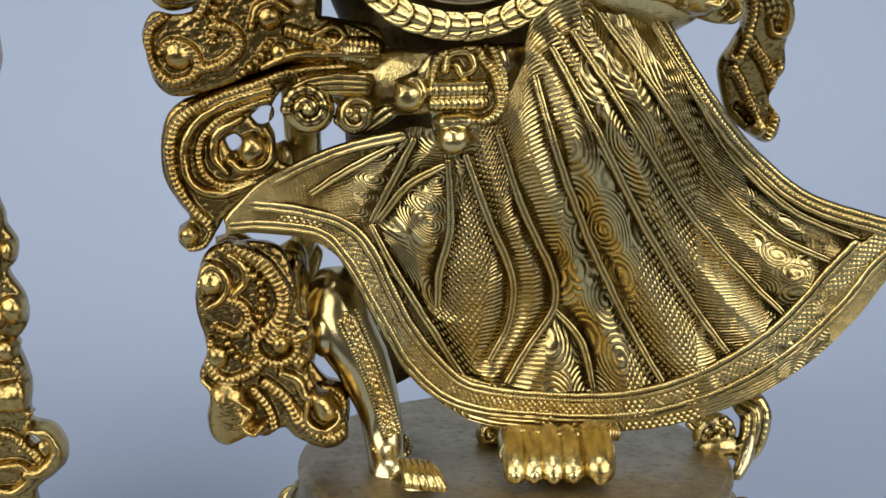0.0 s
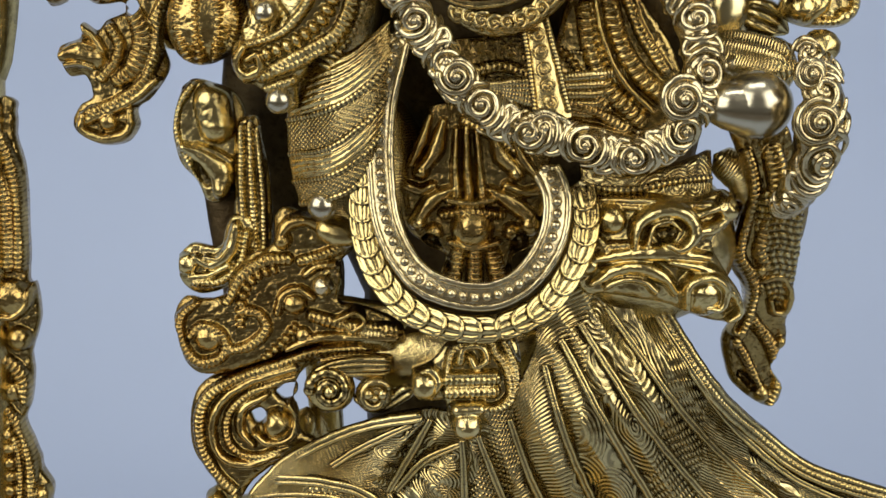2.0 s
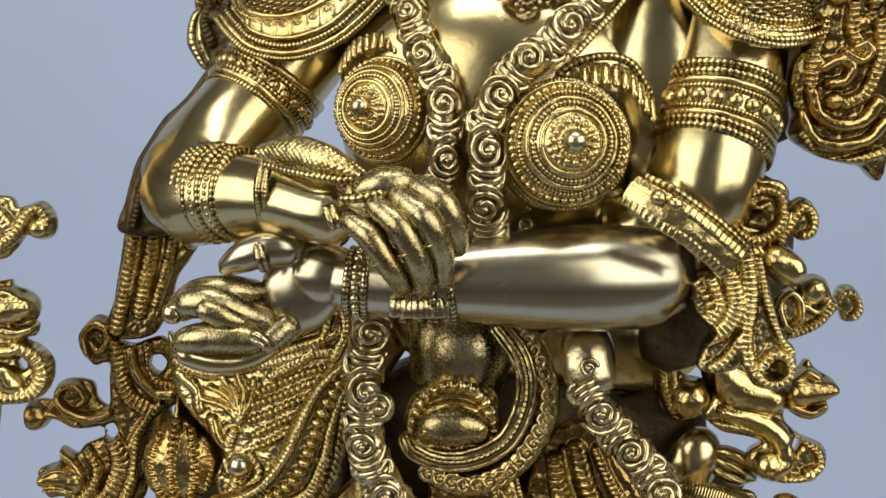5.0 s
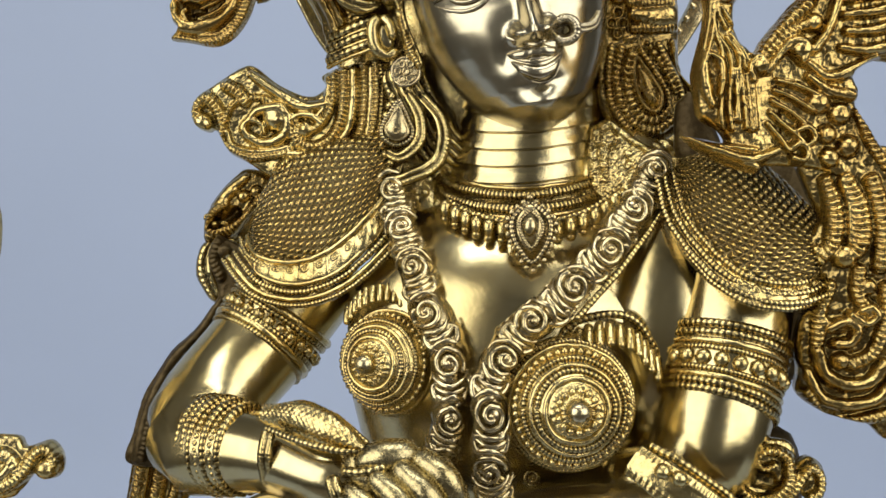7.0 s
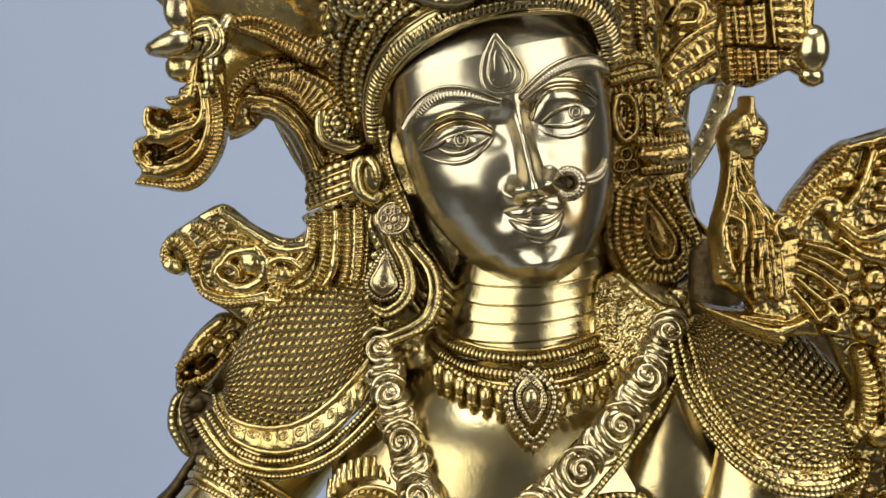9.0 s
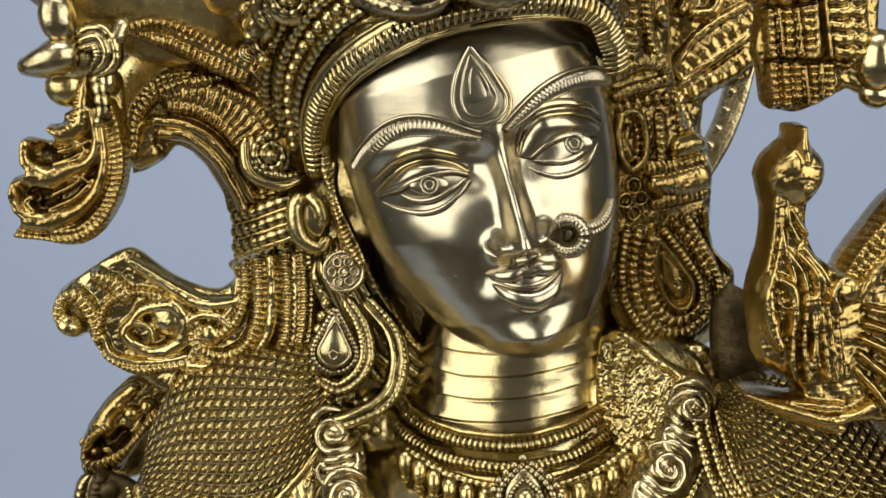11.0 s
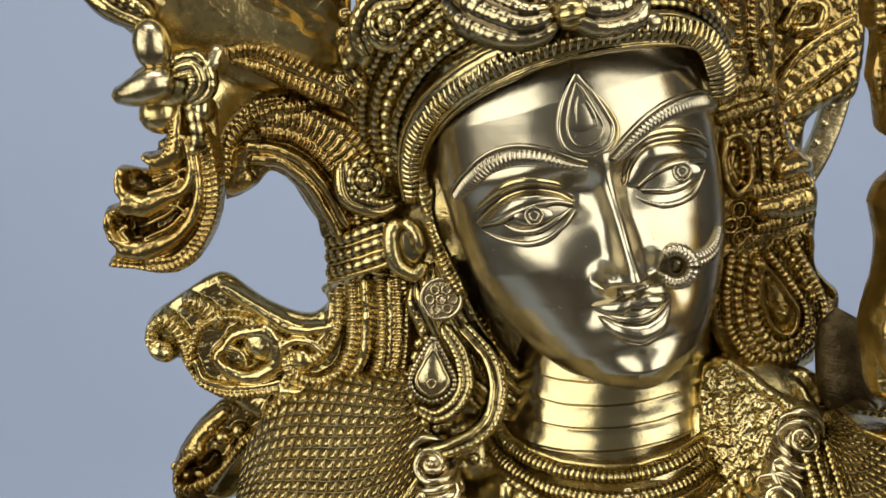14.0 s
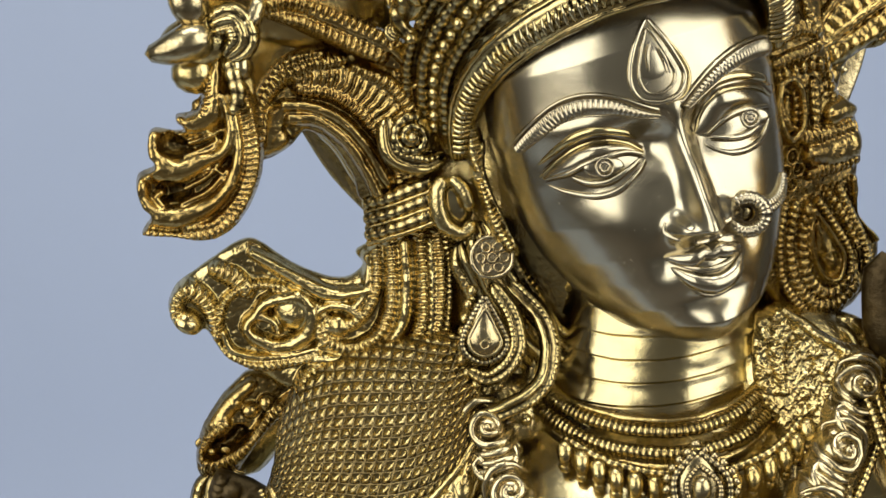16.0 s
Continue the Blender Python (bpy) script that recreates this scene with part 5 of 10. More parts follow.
# right side at the hip: curled leaves and knobs
S.quilt([(54.8, -6, 304.5), (81.6, -14, 302.1), (105, -12, 307.3), (122.7, -2, 313.5)], [(55.2, -8, 283.2), (76, -17, 283.8), (96, -18, 287.7), (124.2, -8, 283.3)], 4, hammered, "swirl"), S.bundle([(54.7, -10, 294.8), (78.1, -20, 294.3), (101, -20, 299.1), (123, -8, 299.6)], 2.2, "r"), S.bundle([(55, -10, 283), (75.6, -20, 283.7), (95.7, -20, 287.4), (122.4, -10, 283)], 2.2, "r")
S.emboss([(54.9, 290.6), (71.8, 292.5), (88.6, 293.8), (108.4, 291.3), (122.3, 295.3), (130.3, 293.2), (133.1, 283.2), (126.7, 275.3), (121, 270.7), (122.8, 262.8), (130.8, 251.6), (140.1, 237.4), (138.9, 227), (131.5, 225.2), (122.3, 226.9), (111.2, 230.8), (99.5, 235.8), (85.1, 238), (70.8, 239.5), (58.3, 239.4), (52.2, 250.7), (52.8, 267.7)], drape([(55, -10, 285), (95, -24, 270), (135, -20, 290), (70, -12, 225), (140, -10, 220)]), [
    ("p", [(57.5, 289.6), (80, 290.2), (99.7, 289), (118.8, 288.7)], 1.8, 3.2), ("r", [(57.7, 285.8), (77.3, 286.5), (94.2, 286.2)], 1.6, 2.8, 2.2), ("o", [(69.1, 279.8)], 6.2, 6.0), ("p", [(80.3, 266.5), (82.7, 278.8), (94.2, 286.2), (106.7, 283.5), (110.5, 274.1), (104.1, 266.2), (96, 268.9)], [1.8, 3.2, 4.0, 4.0, 3.6, 2.8, 1.6], 6.0), ("p", [(87, 268.2), (90, 277.8), (97.2, 280.6), (102.5, 276.2)], 1.4, 5.0), ("v", [(94.2, 272.8), (99.2, 274)], 3.0, 2.0),
    ("o", [(128.2, 287.1)], 6.0, 6.5), ("p", [(111, 275.2), (118.9, 276.4), (125.4, 281)], [2.4, 3.4, 2.4], 4.6), ("p", [(111.2, 283.6), (117.3, 285.9), (123.4, 288.2)], 2.4, 4.4), ("p", [(60.6, 245.9), (72.3, 254), (84.1, 255.8), (96.2, 250.8), (102.8, 242.9)], [1.8, 3.4, 4.0, 3.4, 2.0], 5.4), ("p", [(68.1, 244.9), (76.4, 248.9), (86.1, 248.4), (92.6, 243.4)], 1.8, 4.0),
    ("o", [(118.3, 240.8)], 8.6, 8.0), ("p", [(108.3, 235.6), (108.8, 248.1), (118.9, 252.2), (127.8, 245.5), (126.5, 235.8), (118.5, 235.7)], [2.0, 2.8, 3.0, 3.0, 2.6, 1.6], 8.6), ("p", [(98.1, 259.9), (115.9, 256.1), (130.6, 245.5), (138.1, 233), (132.7, 227.2)], [1.8, 3.2, 3.2, 2.6, 2.2], 6.0), ("p", [(62.5, 258.9), (78.2, 262.5), (97.9, 263.8), (118.4, 261.8)], [2.4, 3.8, 3.8, 2.0], 4.6), ("r", [(61.2, 265.1), (78, 267), (95.1, 264.4)], 1.8, 3.4, 2.4), ("p", [(55.3, 270.7), (62.1, 269.1), (66.9, 263.5)], 2.6, 3.6), ("o", [(58.7, 254.9)], 4.4, 4.6)], 0.55, 5.0, 14, 0.35, 0.4, 23)
S.tube([(125.8, 6, 311), (141.3, 6, 299.1), (144.9, 6, 284.1)], [9, 10, 7], mat="ribs")

# wrapped cloth at the thigh, left
THIGH = ([(-43.8, -12, 377.8), (-59.4, -17, 365.1), (-74.6, -12, 357), (-94.9, 4, 347.5)], [(-43.1, -14, 359.5), (-54.7, -21, 344.8), (-73.6, -18, 332.9), (-97.7, 4, 325.4)], [(-45.2, -16, 339.6), (-56.2, -23, 325.9), (-73.5, -20, 313.9), (-96.7, 4, 307.6)], [(-48, -16, 320.9), (-59.2, -21, 308.4), (-74.3, -18, 299.2), (-94.4, 4, 293.6)], [(-51.5, -14, 303.2), (-62.3, -17, 293), (-74.6, -14, 286.8), (-90.9, 4, 282.2)])
for k, (upper, lower) in enumerate(zip(THIGH, THIGH[1:])):
    S.quilt(upper, lower, 3.5, lozenges(2.4, 0.5) if k % 2 else corded, ("cast", "hatch", "cast", "hatch")[k])
    S.bundle([(x, y - 2, z) for x, y, z in lower], 1.9, "r")
S.bundle([(-81, -12, 333.5), (-63.6, -18, 339.7), (-53.7, -18, 351.2)], 5, "prp"), S.volute((-59.2, -20, 341.3), 8, 30, 1.8, 1)

# straps and scrolled edge down the left
S.emboss([(-157.8, 340.3), (-151, 344.9), (-138.8, 342.3), (-129.1, 337.5), (-123.8, 326.5), (-125.8, 311.1), (-127.2, 298), (-129.2, 285.5), (-137.4, 277.6), (-145.4, 279.4), (-150.1, 289), (-158.6, 298.3), (-163.2, 313.8), (-162, 326.7)], 40, [("p", [(-140.8, 332.5), (-138.6, 320.2)], [8.5, 8.0], 7.0), ("r", [(-152.3, 340.9), (-159.8, 329.2), (-160.7, 313.8), (-154.8, 301.5), (-147.6, 290.9)], 2.0, 3.0, 2.2), ("p", [(-156.5, 308.3), (-146.2, 303.4), (-136.5, 294.8), (-136.6, 284.2)], [2.4, 4.6, 6.4, 4.0], 6.0), ("p", [(-150.4, 309), (-139.4, 306), (-130.9, 301.1)], 1.5, 4.4), ("v", [(-149.4, 297.8), (-144.6, 288.5)], 2.2, 1.5)], 0.55, 5.0, 12, 0.45, 0.3, 30)
S.emboss([(-128.5, 322.2), (-116.9, 325.4), (-112.8, 308.9), (-109.6, 287.3), (-109, 253.5), (-120.2, 246.5), (-128.1, 259), (-129.2, 287.1)], 34, [("r", [(-124.8, 319.2), (-124.6, 287.1), (-123.2, 253.4)], 1.8, 2.6, 2.2), ("r", [(-120, 321.1), (-119.1, 287.2), (-117.1, 252.2)], 1.8, 2.6, 2.2), ("r", [(-115.7, 318), (-113.6, 287.2), (-112.7, 253.5)], 1.6, 2.6, 2.2)], 0.55, 4.0, 10, 0.35, 0.4, 31)
S.emboss([(-159.3, 249.7), (-151.2, 256.3), (-137.1, 254.6), (-133.2, 265.6), (-128.2, 272.5), (-118.4, 270.1), (-116.1, 256.3), (-123.1, 239.9), (-136.2, 230.3), (-149.2, 228.3), (-158.3, 236.4)], 30, [("o", [(-154.4, 245.3)], 5.0, 5.0), ("p", [(-149.4, 249.1), (-140.9, 245.4), (-130.9, 252.4), (-127.1, 266.3)], [2.0, 3.2, 3.4, 2.6], 4.4), ("r", [(-149.1, 235.3), (-136.1, 236), (-125.5, 245.6), (-121.6, 262.6)], 2.4, 3.6, 2.4), ("p", [(-152.7, 238.4), (-142.2, 239.7), (-131.7, 244.9)], 1.6, 3.4), ("p", [(-143.9, 249.8), (-136.5, 249.2), (-131.5, 254.9)], 1.2, 5.4)], 0.5, 4.6, 10, 0.4, 0.3, 32)
S.ball((-78, -10, 283), 7.8, "polish", k=24), S.tube([(-82.3, 6, 273), (-73.3, 4, 267.4), (-58.4, 2, 264.9)], [7, 8, 6], mat="cast")
S.tube([(-140, 52, 341), (-140, 52, 306), (-135, 50, 272), (-130, 48, 240)], [10, 12, 12, 12], flat=0.5, k=18, mat="shade_patina")

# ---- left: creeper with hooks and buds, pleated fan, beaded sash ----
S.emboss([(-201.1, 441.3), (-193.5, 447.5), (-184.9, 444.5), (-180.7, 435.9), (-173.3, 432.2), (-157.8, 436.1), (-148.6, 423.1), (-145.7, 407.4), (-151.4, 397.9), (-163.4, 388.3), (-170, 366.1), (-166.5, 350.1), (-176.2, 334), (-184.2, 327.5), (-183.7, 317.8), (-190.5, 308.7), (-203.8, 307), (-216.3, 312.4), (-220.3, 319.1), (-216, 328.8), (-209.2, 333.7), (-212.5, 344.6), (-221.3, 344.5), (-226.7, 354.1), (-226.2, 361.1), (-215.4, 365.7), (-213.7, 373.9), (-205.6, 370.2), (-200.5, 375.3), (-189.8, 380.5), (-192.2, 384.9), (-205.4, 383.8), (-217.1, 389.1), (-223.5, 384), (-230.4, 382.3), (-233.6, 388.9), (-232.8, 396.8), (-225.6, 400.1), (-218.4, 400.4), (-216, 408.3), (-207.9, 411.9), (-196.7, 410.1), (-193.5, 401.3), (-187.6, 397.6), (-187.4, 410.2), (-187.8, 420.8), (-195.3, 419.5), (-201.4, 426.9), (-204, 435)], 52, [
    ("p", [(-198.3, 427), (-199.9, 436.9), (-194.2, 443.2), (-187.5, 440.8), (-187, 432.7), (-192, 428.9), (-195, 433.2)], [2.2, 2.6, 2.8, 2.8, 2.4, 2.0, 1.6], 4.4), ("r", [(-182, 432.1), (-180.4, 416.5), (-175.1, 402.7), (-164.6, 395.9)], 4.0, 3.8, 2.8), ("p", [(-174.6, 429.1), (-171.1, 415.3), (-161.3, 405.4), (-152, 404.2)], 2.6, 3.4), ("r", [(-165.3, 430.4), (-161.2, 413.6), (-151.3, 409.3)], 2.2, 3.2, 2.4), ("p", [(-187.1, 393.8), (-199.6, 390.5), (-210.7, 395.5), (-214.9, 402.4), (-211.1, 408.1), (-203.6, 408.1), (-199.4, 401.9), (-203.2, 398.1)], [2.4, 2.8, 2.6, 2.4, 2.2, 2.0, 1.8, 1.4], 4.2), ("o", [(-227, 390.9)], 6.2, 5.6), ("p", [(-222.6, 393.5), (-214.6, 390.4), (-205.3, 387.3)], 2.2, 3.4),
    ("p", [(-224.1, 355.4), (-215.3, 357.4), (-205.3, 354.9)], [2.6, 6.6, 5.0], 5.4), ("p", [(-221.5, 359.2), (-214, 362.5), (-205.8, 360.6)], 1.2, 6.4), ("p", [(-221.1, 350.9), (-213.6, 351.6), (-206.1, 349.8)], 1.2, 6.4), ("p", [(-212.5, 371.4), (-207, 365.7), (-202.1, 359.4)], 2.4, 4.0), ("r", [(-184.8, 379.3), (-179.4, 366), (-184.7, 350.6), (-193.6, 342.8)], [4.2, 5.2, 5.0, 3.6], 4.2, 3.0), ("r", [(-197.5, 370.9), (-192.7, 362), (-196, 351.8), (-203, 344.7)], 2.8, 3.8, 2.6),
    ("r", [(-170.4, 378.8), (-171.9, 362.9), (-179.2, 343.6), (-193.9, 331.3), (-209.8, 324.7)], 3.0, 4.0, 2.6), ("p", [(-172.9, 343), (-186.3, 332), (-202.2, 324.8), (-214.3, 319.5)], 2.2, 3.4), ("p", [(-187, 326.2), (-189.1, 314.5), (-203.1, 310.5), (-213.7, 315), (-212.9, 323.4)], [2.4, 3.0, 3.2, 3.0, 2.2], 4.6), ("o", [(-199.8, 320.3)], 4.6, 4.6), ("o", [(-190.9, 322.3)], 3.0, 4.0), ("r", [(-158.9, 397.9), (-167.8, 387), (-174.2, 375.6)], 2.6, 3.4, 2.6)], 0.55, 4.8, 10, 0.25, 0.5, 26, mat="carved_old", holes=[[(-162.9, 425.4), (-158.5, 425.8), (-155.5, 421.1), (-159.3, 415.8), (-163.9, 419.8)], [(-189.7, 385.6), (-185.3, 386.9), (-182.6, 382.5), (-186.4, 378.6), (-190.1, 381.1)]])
S.ball((-97, 22, 418.9), (46, 20, 40), "cast", k=30, turn=30), S.tube([(-170, 66, 418), (-166, 64, 386.3), (-160, 64, 357.4)], [10, 12, 12], flat=0.5)
# pleated fan above, cut with feathers
S.emboss([(-147.7, 445.3), (-130.5, 436.8), (-113.1, 445.7), (-95.8, 454.5), (-72.7, 464.5), (-46.9, 472.3), (-42.7, 449.3), (-49.6, 434.7), (-61.1, 411.3), (-69.8, 393.6), (-84.5, 369.8), (-99.1, 357.8), (-112.6, 354.7), (-120.7, 369.5), (-116.5, 384.4), (-127.4, 396), (-136.6, 404.7), (-144.5, 419.3)], drape([(-150, 14, 440), (-100, -2, 440), (-60, -12, 440), (-115, 0, 385)]), [
    *[("p", line, 1.3, 2.8) for line in ([(-107.6, 401.5), (-115.7, 409.6), (-127.3, 412.4)], [(-107.6, 401.5), (-113.3, 413.7), (-123.2, 418.9)], [(-107.6, 401.5), (-109.9, 415.5), (-116.2, 423.6)], [(-107.6, 401.5), (-105.2, 415.6), (-108.1, 424.9)], [(-107.6, 401.5), (-101.2, 413.9), (-100, 423.8)])],
    *[("r", line, 2.2, 2.8, 2.2) for line in ([(-141.4, 436.7), (-124.8, 431.1), (-107.4, 434.2), (-84.3, 446), (-61.2, 457.8)], [(-142.1, 430.3), (-124.8, 424.7), (-104.6, 429.6), (-81.4, 440.2), (-58.3, 449.1)], [(-95.9, 431.4), (-75.6, 437.4), (-61.2, 440.4)], [(-55.5, 466.4), (-52.6, 452.1), (-58.3, 437.6)], [(-64.1, 463.5), (-62.4, 452), (-72.8, 437.4), (-90.1, 426.8)])],
    *[("b", line, 1.8, 2.4, 2.9) for line in ([(-98.8, 416.8), (-87.2, 422.7), (-73.9, 428.7), (-64.1, 431.7)], [(-101.8, 410.3), (-88.4, 415.7), (-75.7, 421.7), (-67, 425.3)], [(-101.2, 403.3), (-89, 408.7), (-76.8, 414.7), (-69.9, 417.7)], [(-98.9, 396.3), (-88.5, 401.7), (-78.6, 406.5)], [(-99, 389.2), (-90.2, 393.4), (-82.7, 398.2)])],
    ("r", [(-110.6, 396.2), (-113.5, 387.3), (-107.8, 375.6), (-110.8, 366.6)], 2.6, 3.2, 2.6), ("r", [(-101.9, 384.5), (-97.3, 375.7), (-104.9, 366.1)], 2.4, 3.0, 2.4), ("p", [(-122.1, 401.9), (-118.8, 390.2), (-119.5, 375.5)], 2.4, 3.0), ("p", [(-140.4, 424.5), (-131.8, 417.6), (-129, 407.7)], 2.6, 3.0)], 0.55, 5.0, 14, 0.4, 0.45, 27)
# banded bud beside it
S.emboss([(-153.9, 393.9), (-145.5, 399.3), (-142.4, 413.1), (-137.2, 402.4), (-129.6, 396.5), (-122.5, 390.6), (-118.2, 379.2), (-121, 367.1), (-130, 357.3), (-142.6, 352.7), (-154.4, 357.1), (-159.9, 369.2), (-159.7, 382.4)], 16, [("o", [(-140.5, 376.6)], 17.5, 9.0), ("r", [(-149.8, 392.7), (-153.6, 375.9), (-148.5, 357.8)], 3.4, 8.5, 3.0), ("r", [(-141.4, 398.2), (-143.5, 375.9), (-141.3, 353.6)], 3.4, 10.5, 3.0), ("r", [(-133.2, 394.1), (-131.6, 376.1), (-133.6, 357.3)], 3.4, 9.5, 3.0), ("r", [(-126.1, 389.3), (-122.7, 376.1), (-125.8, 362.8)], 2.6, 7.0, 2.6), ("p", [(-143.2, 399.4), (-140.7, 408.9)], [3.0, 1.6], 5.0), ("p", [(-137.3, 398.2), (-133.2, 394.1)], 2.4, 5.0)], 0.5, 5.0, 14, 0.3, 0.4, 28, mat="carved_old")
# beaded sash with a curled end
S.emboss([(-53.7, 438.8), (-49.7, 430.9), (-53.6, 413.9), (-56.4, 396.8), (-59.7, 379.6), (-67.6, 364.6), (-82.4, 355.8), (-89.8, 344.7), (-91, 333.1), (-101.8, 331.3), (-104.6, 338.2), (-112, 344), (-118.8, 345.4), (-123.3, 355.5), (-120.9, 365.3), (-110.7, 368.3), (-96.5, 374.7), (-85.7, 390.9), (-76.6, 410.9), (-65.4, 428.5)], drape([(-54, -26, 440), (-75, -24, 385), (-115, -14, 352), (-95, -10, 335)]), [
    ("r", [(-54.8, 435.9), (-66.5, 422.9), (-75, 405.2), (-82.9, 387.5), (-97.1, 371.8), (-116.9, 364.2)], 2.4, 3.2, 2.2), ("b", [(-53.1, 429.2), (-62.6, 413.8), (-68.8, 395.6), (-76.7, 378.3), (-92.6, 365.5), (-109.1, 358.5)], 3.0, 3.8, 5.0), ("r", [(-51.9, 421.3), (-58.1, 405.4), (-62.5, 386.5), (-71, 370.3), (-85.8, 361.6), (-101.7, 352.8)], 2.6, 3.4, 2.2), ("p", [(-58.7, 432), (-69.3, 416.6), (-76.7, 399.5), (-85.7, 382.8), (-100.5, 369.5)], 1.4, 3.0), ("b", [(-54.1, 411.1), (-58, 395.7), (-62.5, 378.5), (-72.2, 365.1)], 1.8, 3.0, 3.2), ("p", [(-116.4, 363), (-121, 354.3), (-115.9, 348.6), (-108.5, 352.1), (-109.6, 359.1), (-114.7, 357.3)], [2.2, 2.6, 2.8, 2.6, 2.0, 1.4], 4.6), ("r", [(-108, 348.1), (-93.8, 354), (-76.7, 361.1)], 2.4, 3.4, 2.4), ("r", [(-105.2, 342.3), (-92.1, 347)], 2.2, 3.0, 2.4)], 0.5, 4.6, 10, 0.25, 0.4, 29)
S.ball((-97.9, -30, 337.6), 6.8, "polish", k=24), S.ball((-106.3, -12, 380.4), 6.6, "polish", k=24)
line, at = spline([(-53.5, -22, 424), (-56.8, -22, 398.5), (-62.6, -20, 375.4), (-76, -14, 354.1)], 3.4)
for c in line:
    S.ball(c, (4.2, 3, 1.5), k=8, turn=25)

# ---- belly and belt ----
S.tube([(8, -2, 474), (6, -6, 444), (3, -8, 424), (2, -4, 408)], [34, 29, 25, 26], flat=0.8, k=40, mat="worn")
S.emboss([(-23.7, 408.8), (-19.8, 419), (-11.5, 427), (0.5, 430.5), (13.2, 428.9), (22.6, 421.1), (25.8, 410.4), (23.8, 399.6), (13.7, 392.1), (1, 389.7), (-13.1, 392.4), (-21.3, 399.7)], -22, [("r", [(-19.7, 405.4), (-17, 416.2), (-7.5, 424.8), (0.9, 426.5), (10.4, 424.4), (19, 416), (21.4, 405.2)], 3.6, 4.0, 4.6), ("p", [(-15.2, 404.3), (-11.9, 412.9), (0.7, 416.9), (13.4, 413.7), (17.5, 404.6)], 1.6, 4.4), ("p", [(-10.1, 405.5), (0.8, 406.7), (12.4, 405.7)], [7, 9.5, 7], 9.0), ("p", [(-18.5, 398), (-6.1, 394.2), (8, 394.3), (20.9, 399.5)], 2.2, 3.6)], 0.5, 4.0, 12, 0.45, 0.3, 25, mat="carved")
S.ball((0.7, -34, 406.7), (17.5, 7, 9.5), "worn", k=36, notch=(9, 0.03))
S.tube([(-35.9, 16, 458.4), (5.9, 18, 457.3), (56.7, 16, 447.5), (102.2, 18, 438.8), (132.9, 20, 431.4)], [26, 30, 30, 26, 20], flat=0.5, k=24)
S.bundle([(21.1, -30, 459.7), (33.6, -34, 442.1), (36.8, -34, 422.8), (28.9, -32, 401.7), (13.7, -32, 391.7), (-3, -30, 389.1), (-17.1, -26, 393.6), (-22.3, -20, 401.5)], 5.6, "p.b.p", spread=0.75, cord=0.28, flat=0.4)
RIM = [(31, -26, 461.2), (44.4, -28, 439.3), (48.6, -28, 417), (40.6, -28, 395.8), (26.8, -28, 381.5), (8.5, -28, 375.6), (-9.9, -24, 380.7)]
S.tube(RIM, 5.5, flat=0.5)
line, at = spline(RIM, 6.0)
ahead, side, up = axes_of(line)
for i in range(len(line)):
    S.volute(line[i] + up[i] * 3.5 + side[i] * 1.0, 6.2, 40 * i, 1.5, 1, 0.26)
STRAP = [(27.2, -22, 379.4), (31.1, -24, 362.4), (34.7, -26, 345.4), (37.7, -28, 329.9)]
S.strip(STRAP, [13, 15, 17, 20], bulge=2, mat="cast", drop=5), S.bundle(S.shifted(STRAP, [-6, -6.5, -7.5, -9], 2)[::6], 1.6, "r", cord=0.9), S.bundle(S.shifted(STRAP, [6, 6.5, 7.5, 9], 2)[::6], 1.6, "r", cord=0.9)
line, at = spline(STRAP, 8)
for i, c in enumerate(line):
    S.volute(c + (0, -2, 0), 4.6, 90 * i, 1.7, 1 - 2 * (i % 2), 0.2, dome=0.2)
for k in range(5):
    S.strip([(-2, -6, 344.7), (60, -14 + k, 352 - 5 * k), (86.5, -2, 353.8)], 5, mat="ribs", bulge=1.5), S.bundle([(44.4, -8, 363.2), (61.8, -10, 361.9), (82.8, -6, 360.3)], 1.5, "r")
S.tube([(42.9, 10, 363.7), (70, 8, 349.1), (98.1, 10, 324.7)], [30, 34, 26], mat="ribs", k=24, flat=0.5)
S.emboss([(50.4, 398.8), (69.1, 404.8), (87, 384.5), (102.2, 361.1), (107.7, 334.4), (94.8, 313.4), (68.5, 309.6), (44.9, 311.8), (39.9, 330.9), (39.9, 360.6), (43.5, 384.1)], -6, [("p", [(58, 390.7), (63.7, 367.4), (74.6, 348.1), (89.5, 334)], 1.8, 5.0), ("r", [(54.1, 384.8), (58, 364.4), (68.3, 343.9), (83.8, 329.8)], 4.0, 4.0, 3.8), ("r", [(64.9, 390.8), (71.2, 370.4), (82.1, 352.9), (95.1, 341.8)], 4.0, 4.0, 3.8), ("r", [(75.2, 390.3), (83.2, 372.7), (95.4, 355.1)], 2.6, 2.8, 2.6), ("r", [(41.3, 348.7), (53, 345.9), (64.9, 337.1)], 2.6, 2.6, 2.4), ("r", [(41.5, 336.9), (59.1, 334), (76.9, 325.2)], 2.6, 2.6, 2.4), ("p", [(41.1, 327.9), (62.3, 324.5), (85.9, 319.3)], 2.0, 2.6), ("r", [(41.9, 317.8), (65.4, 315.5), (91.8, 315.7)], 3.0, 2.8, 2.6), ("b", [(42.7, 363.5), (48.7, 357.7), (53, 348.8)], 2.0, 2.6, 3.4)], 0.55, 4.0, 14, 0.2, 0.5, 46, mat="carved_old")
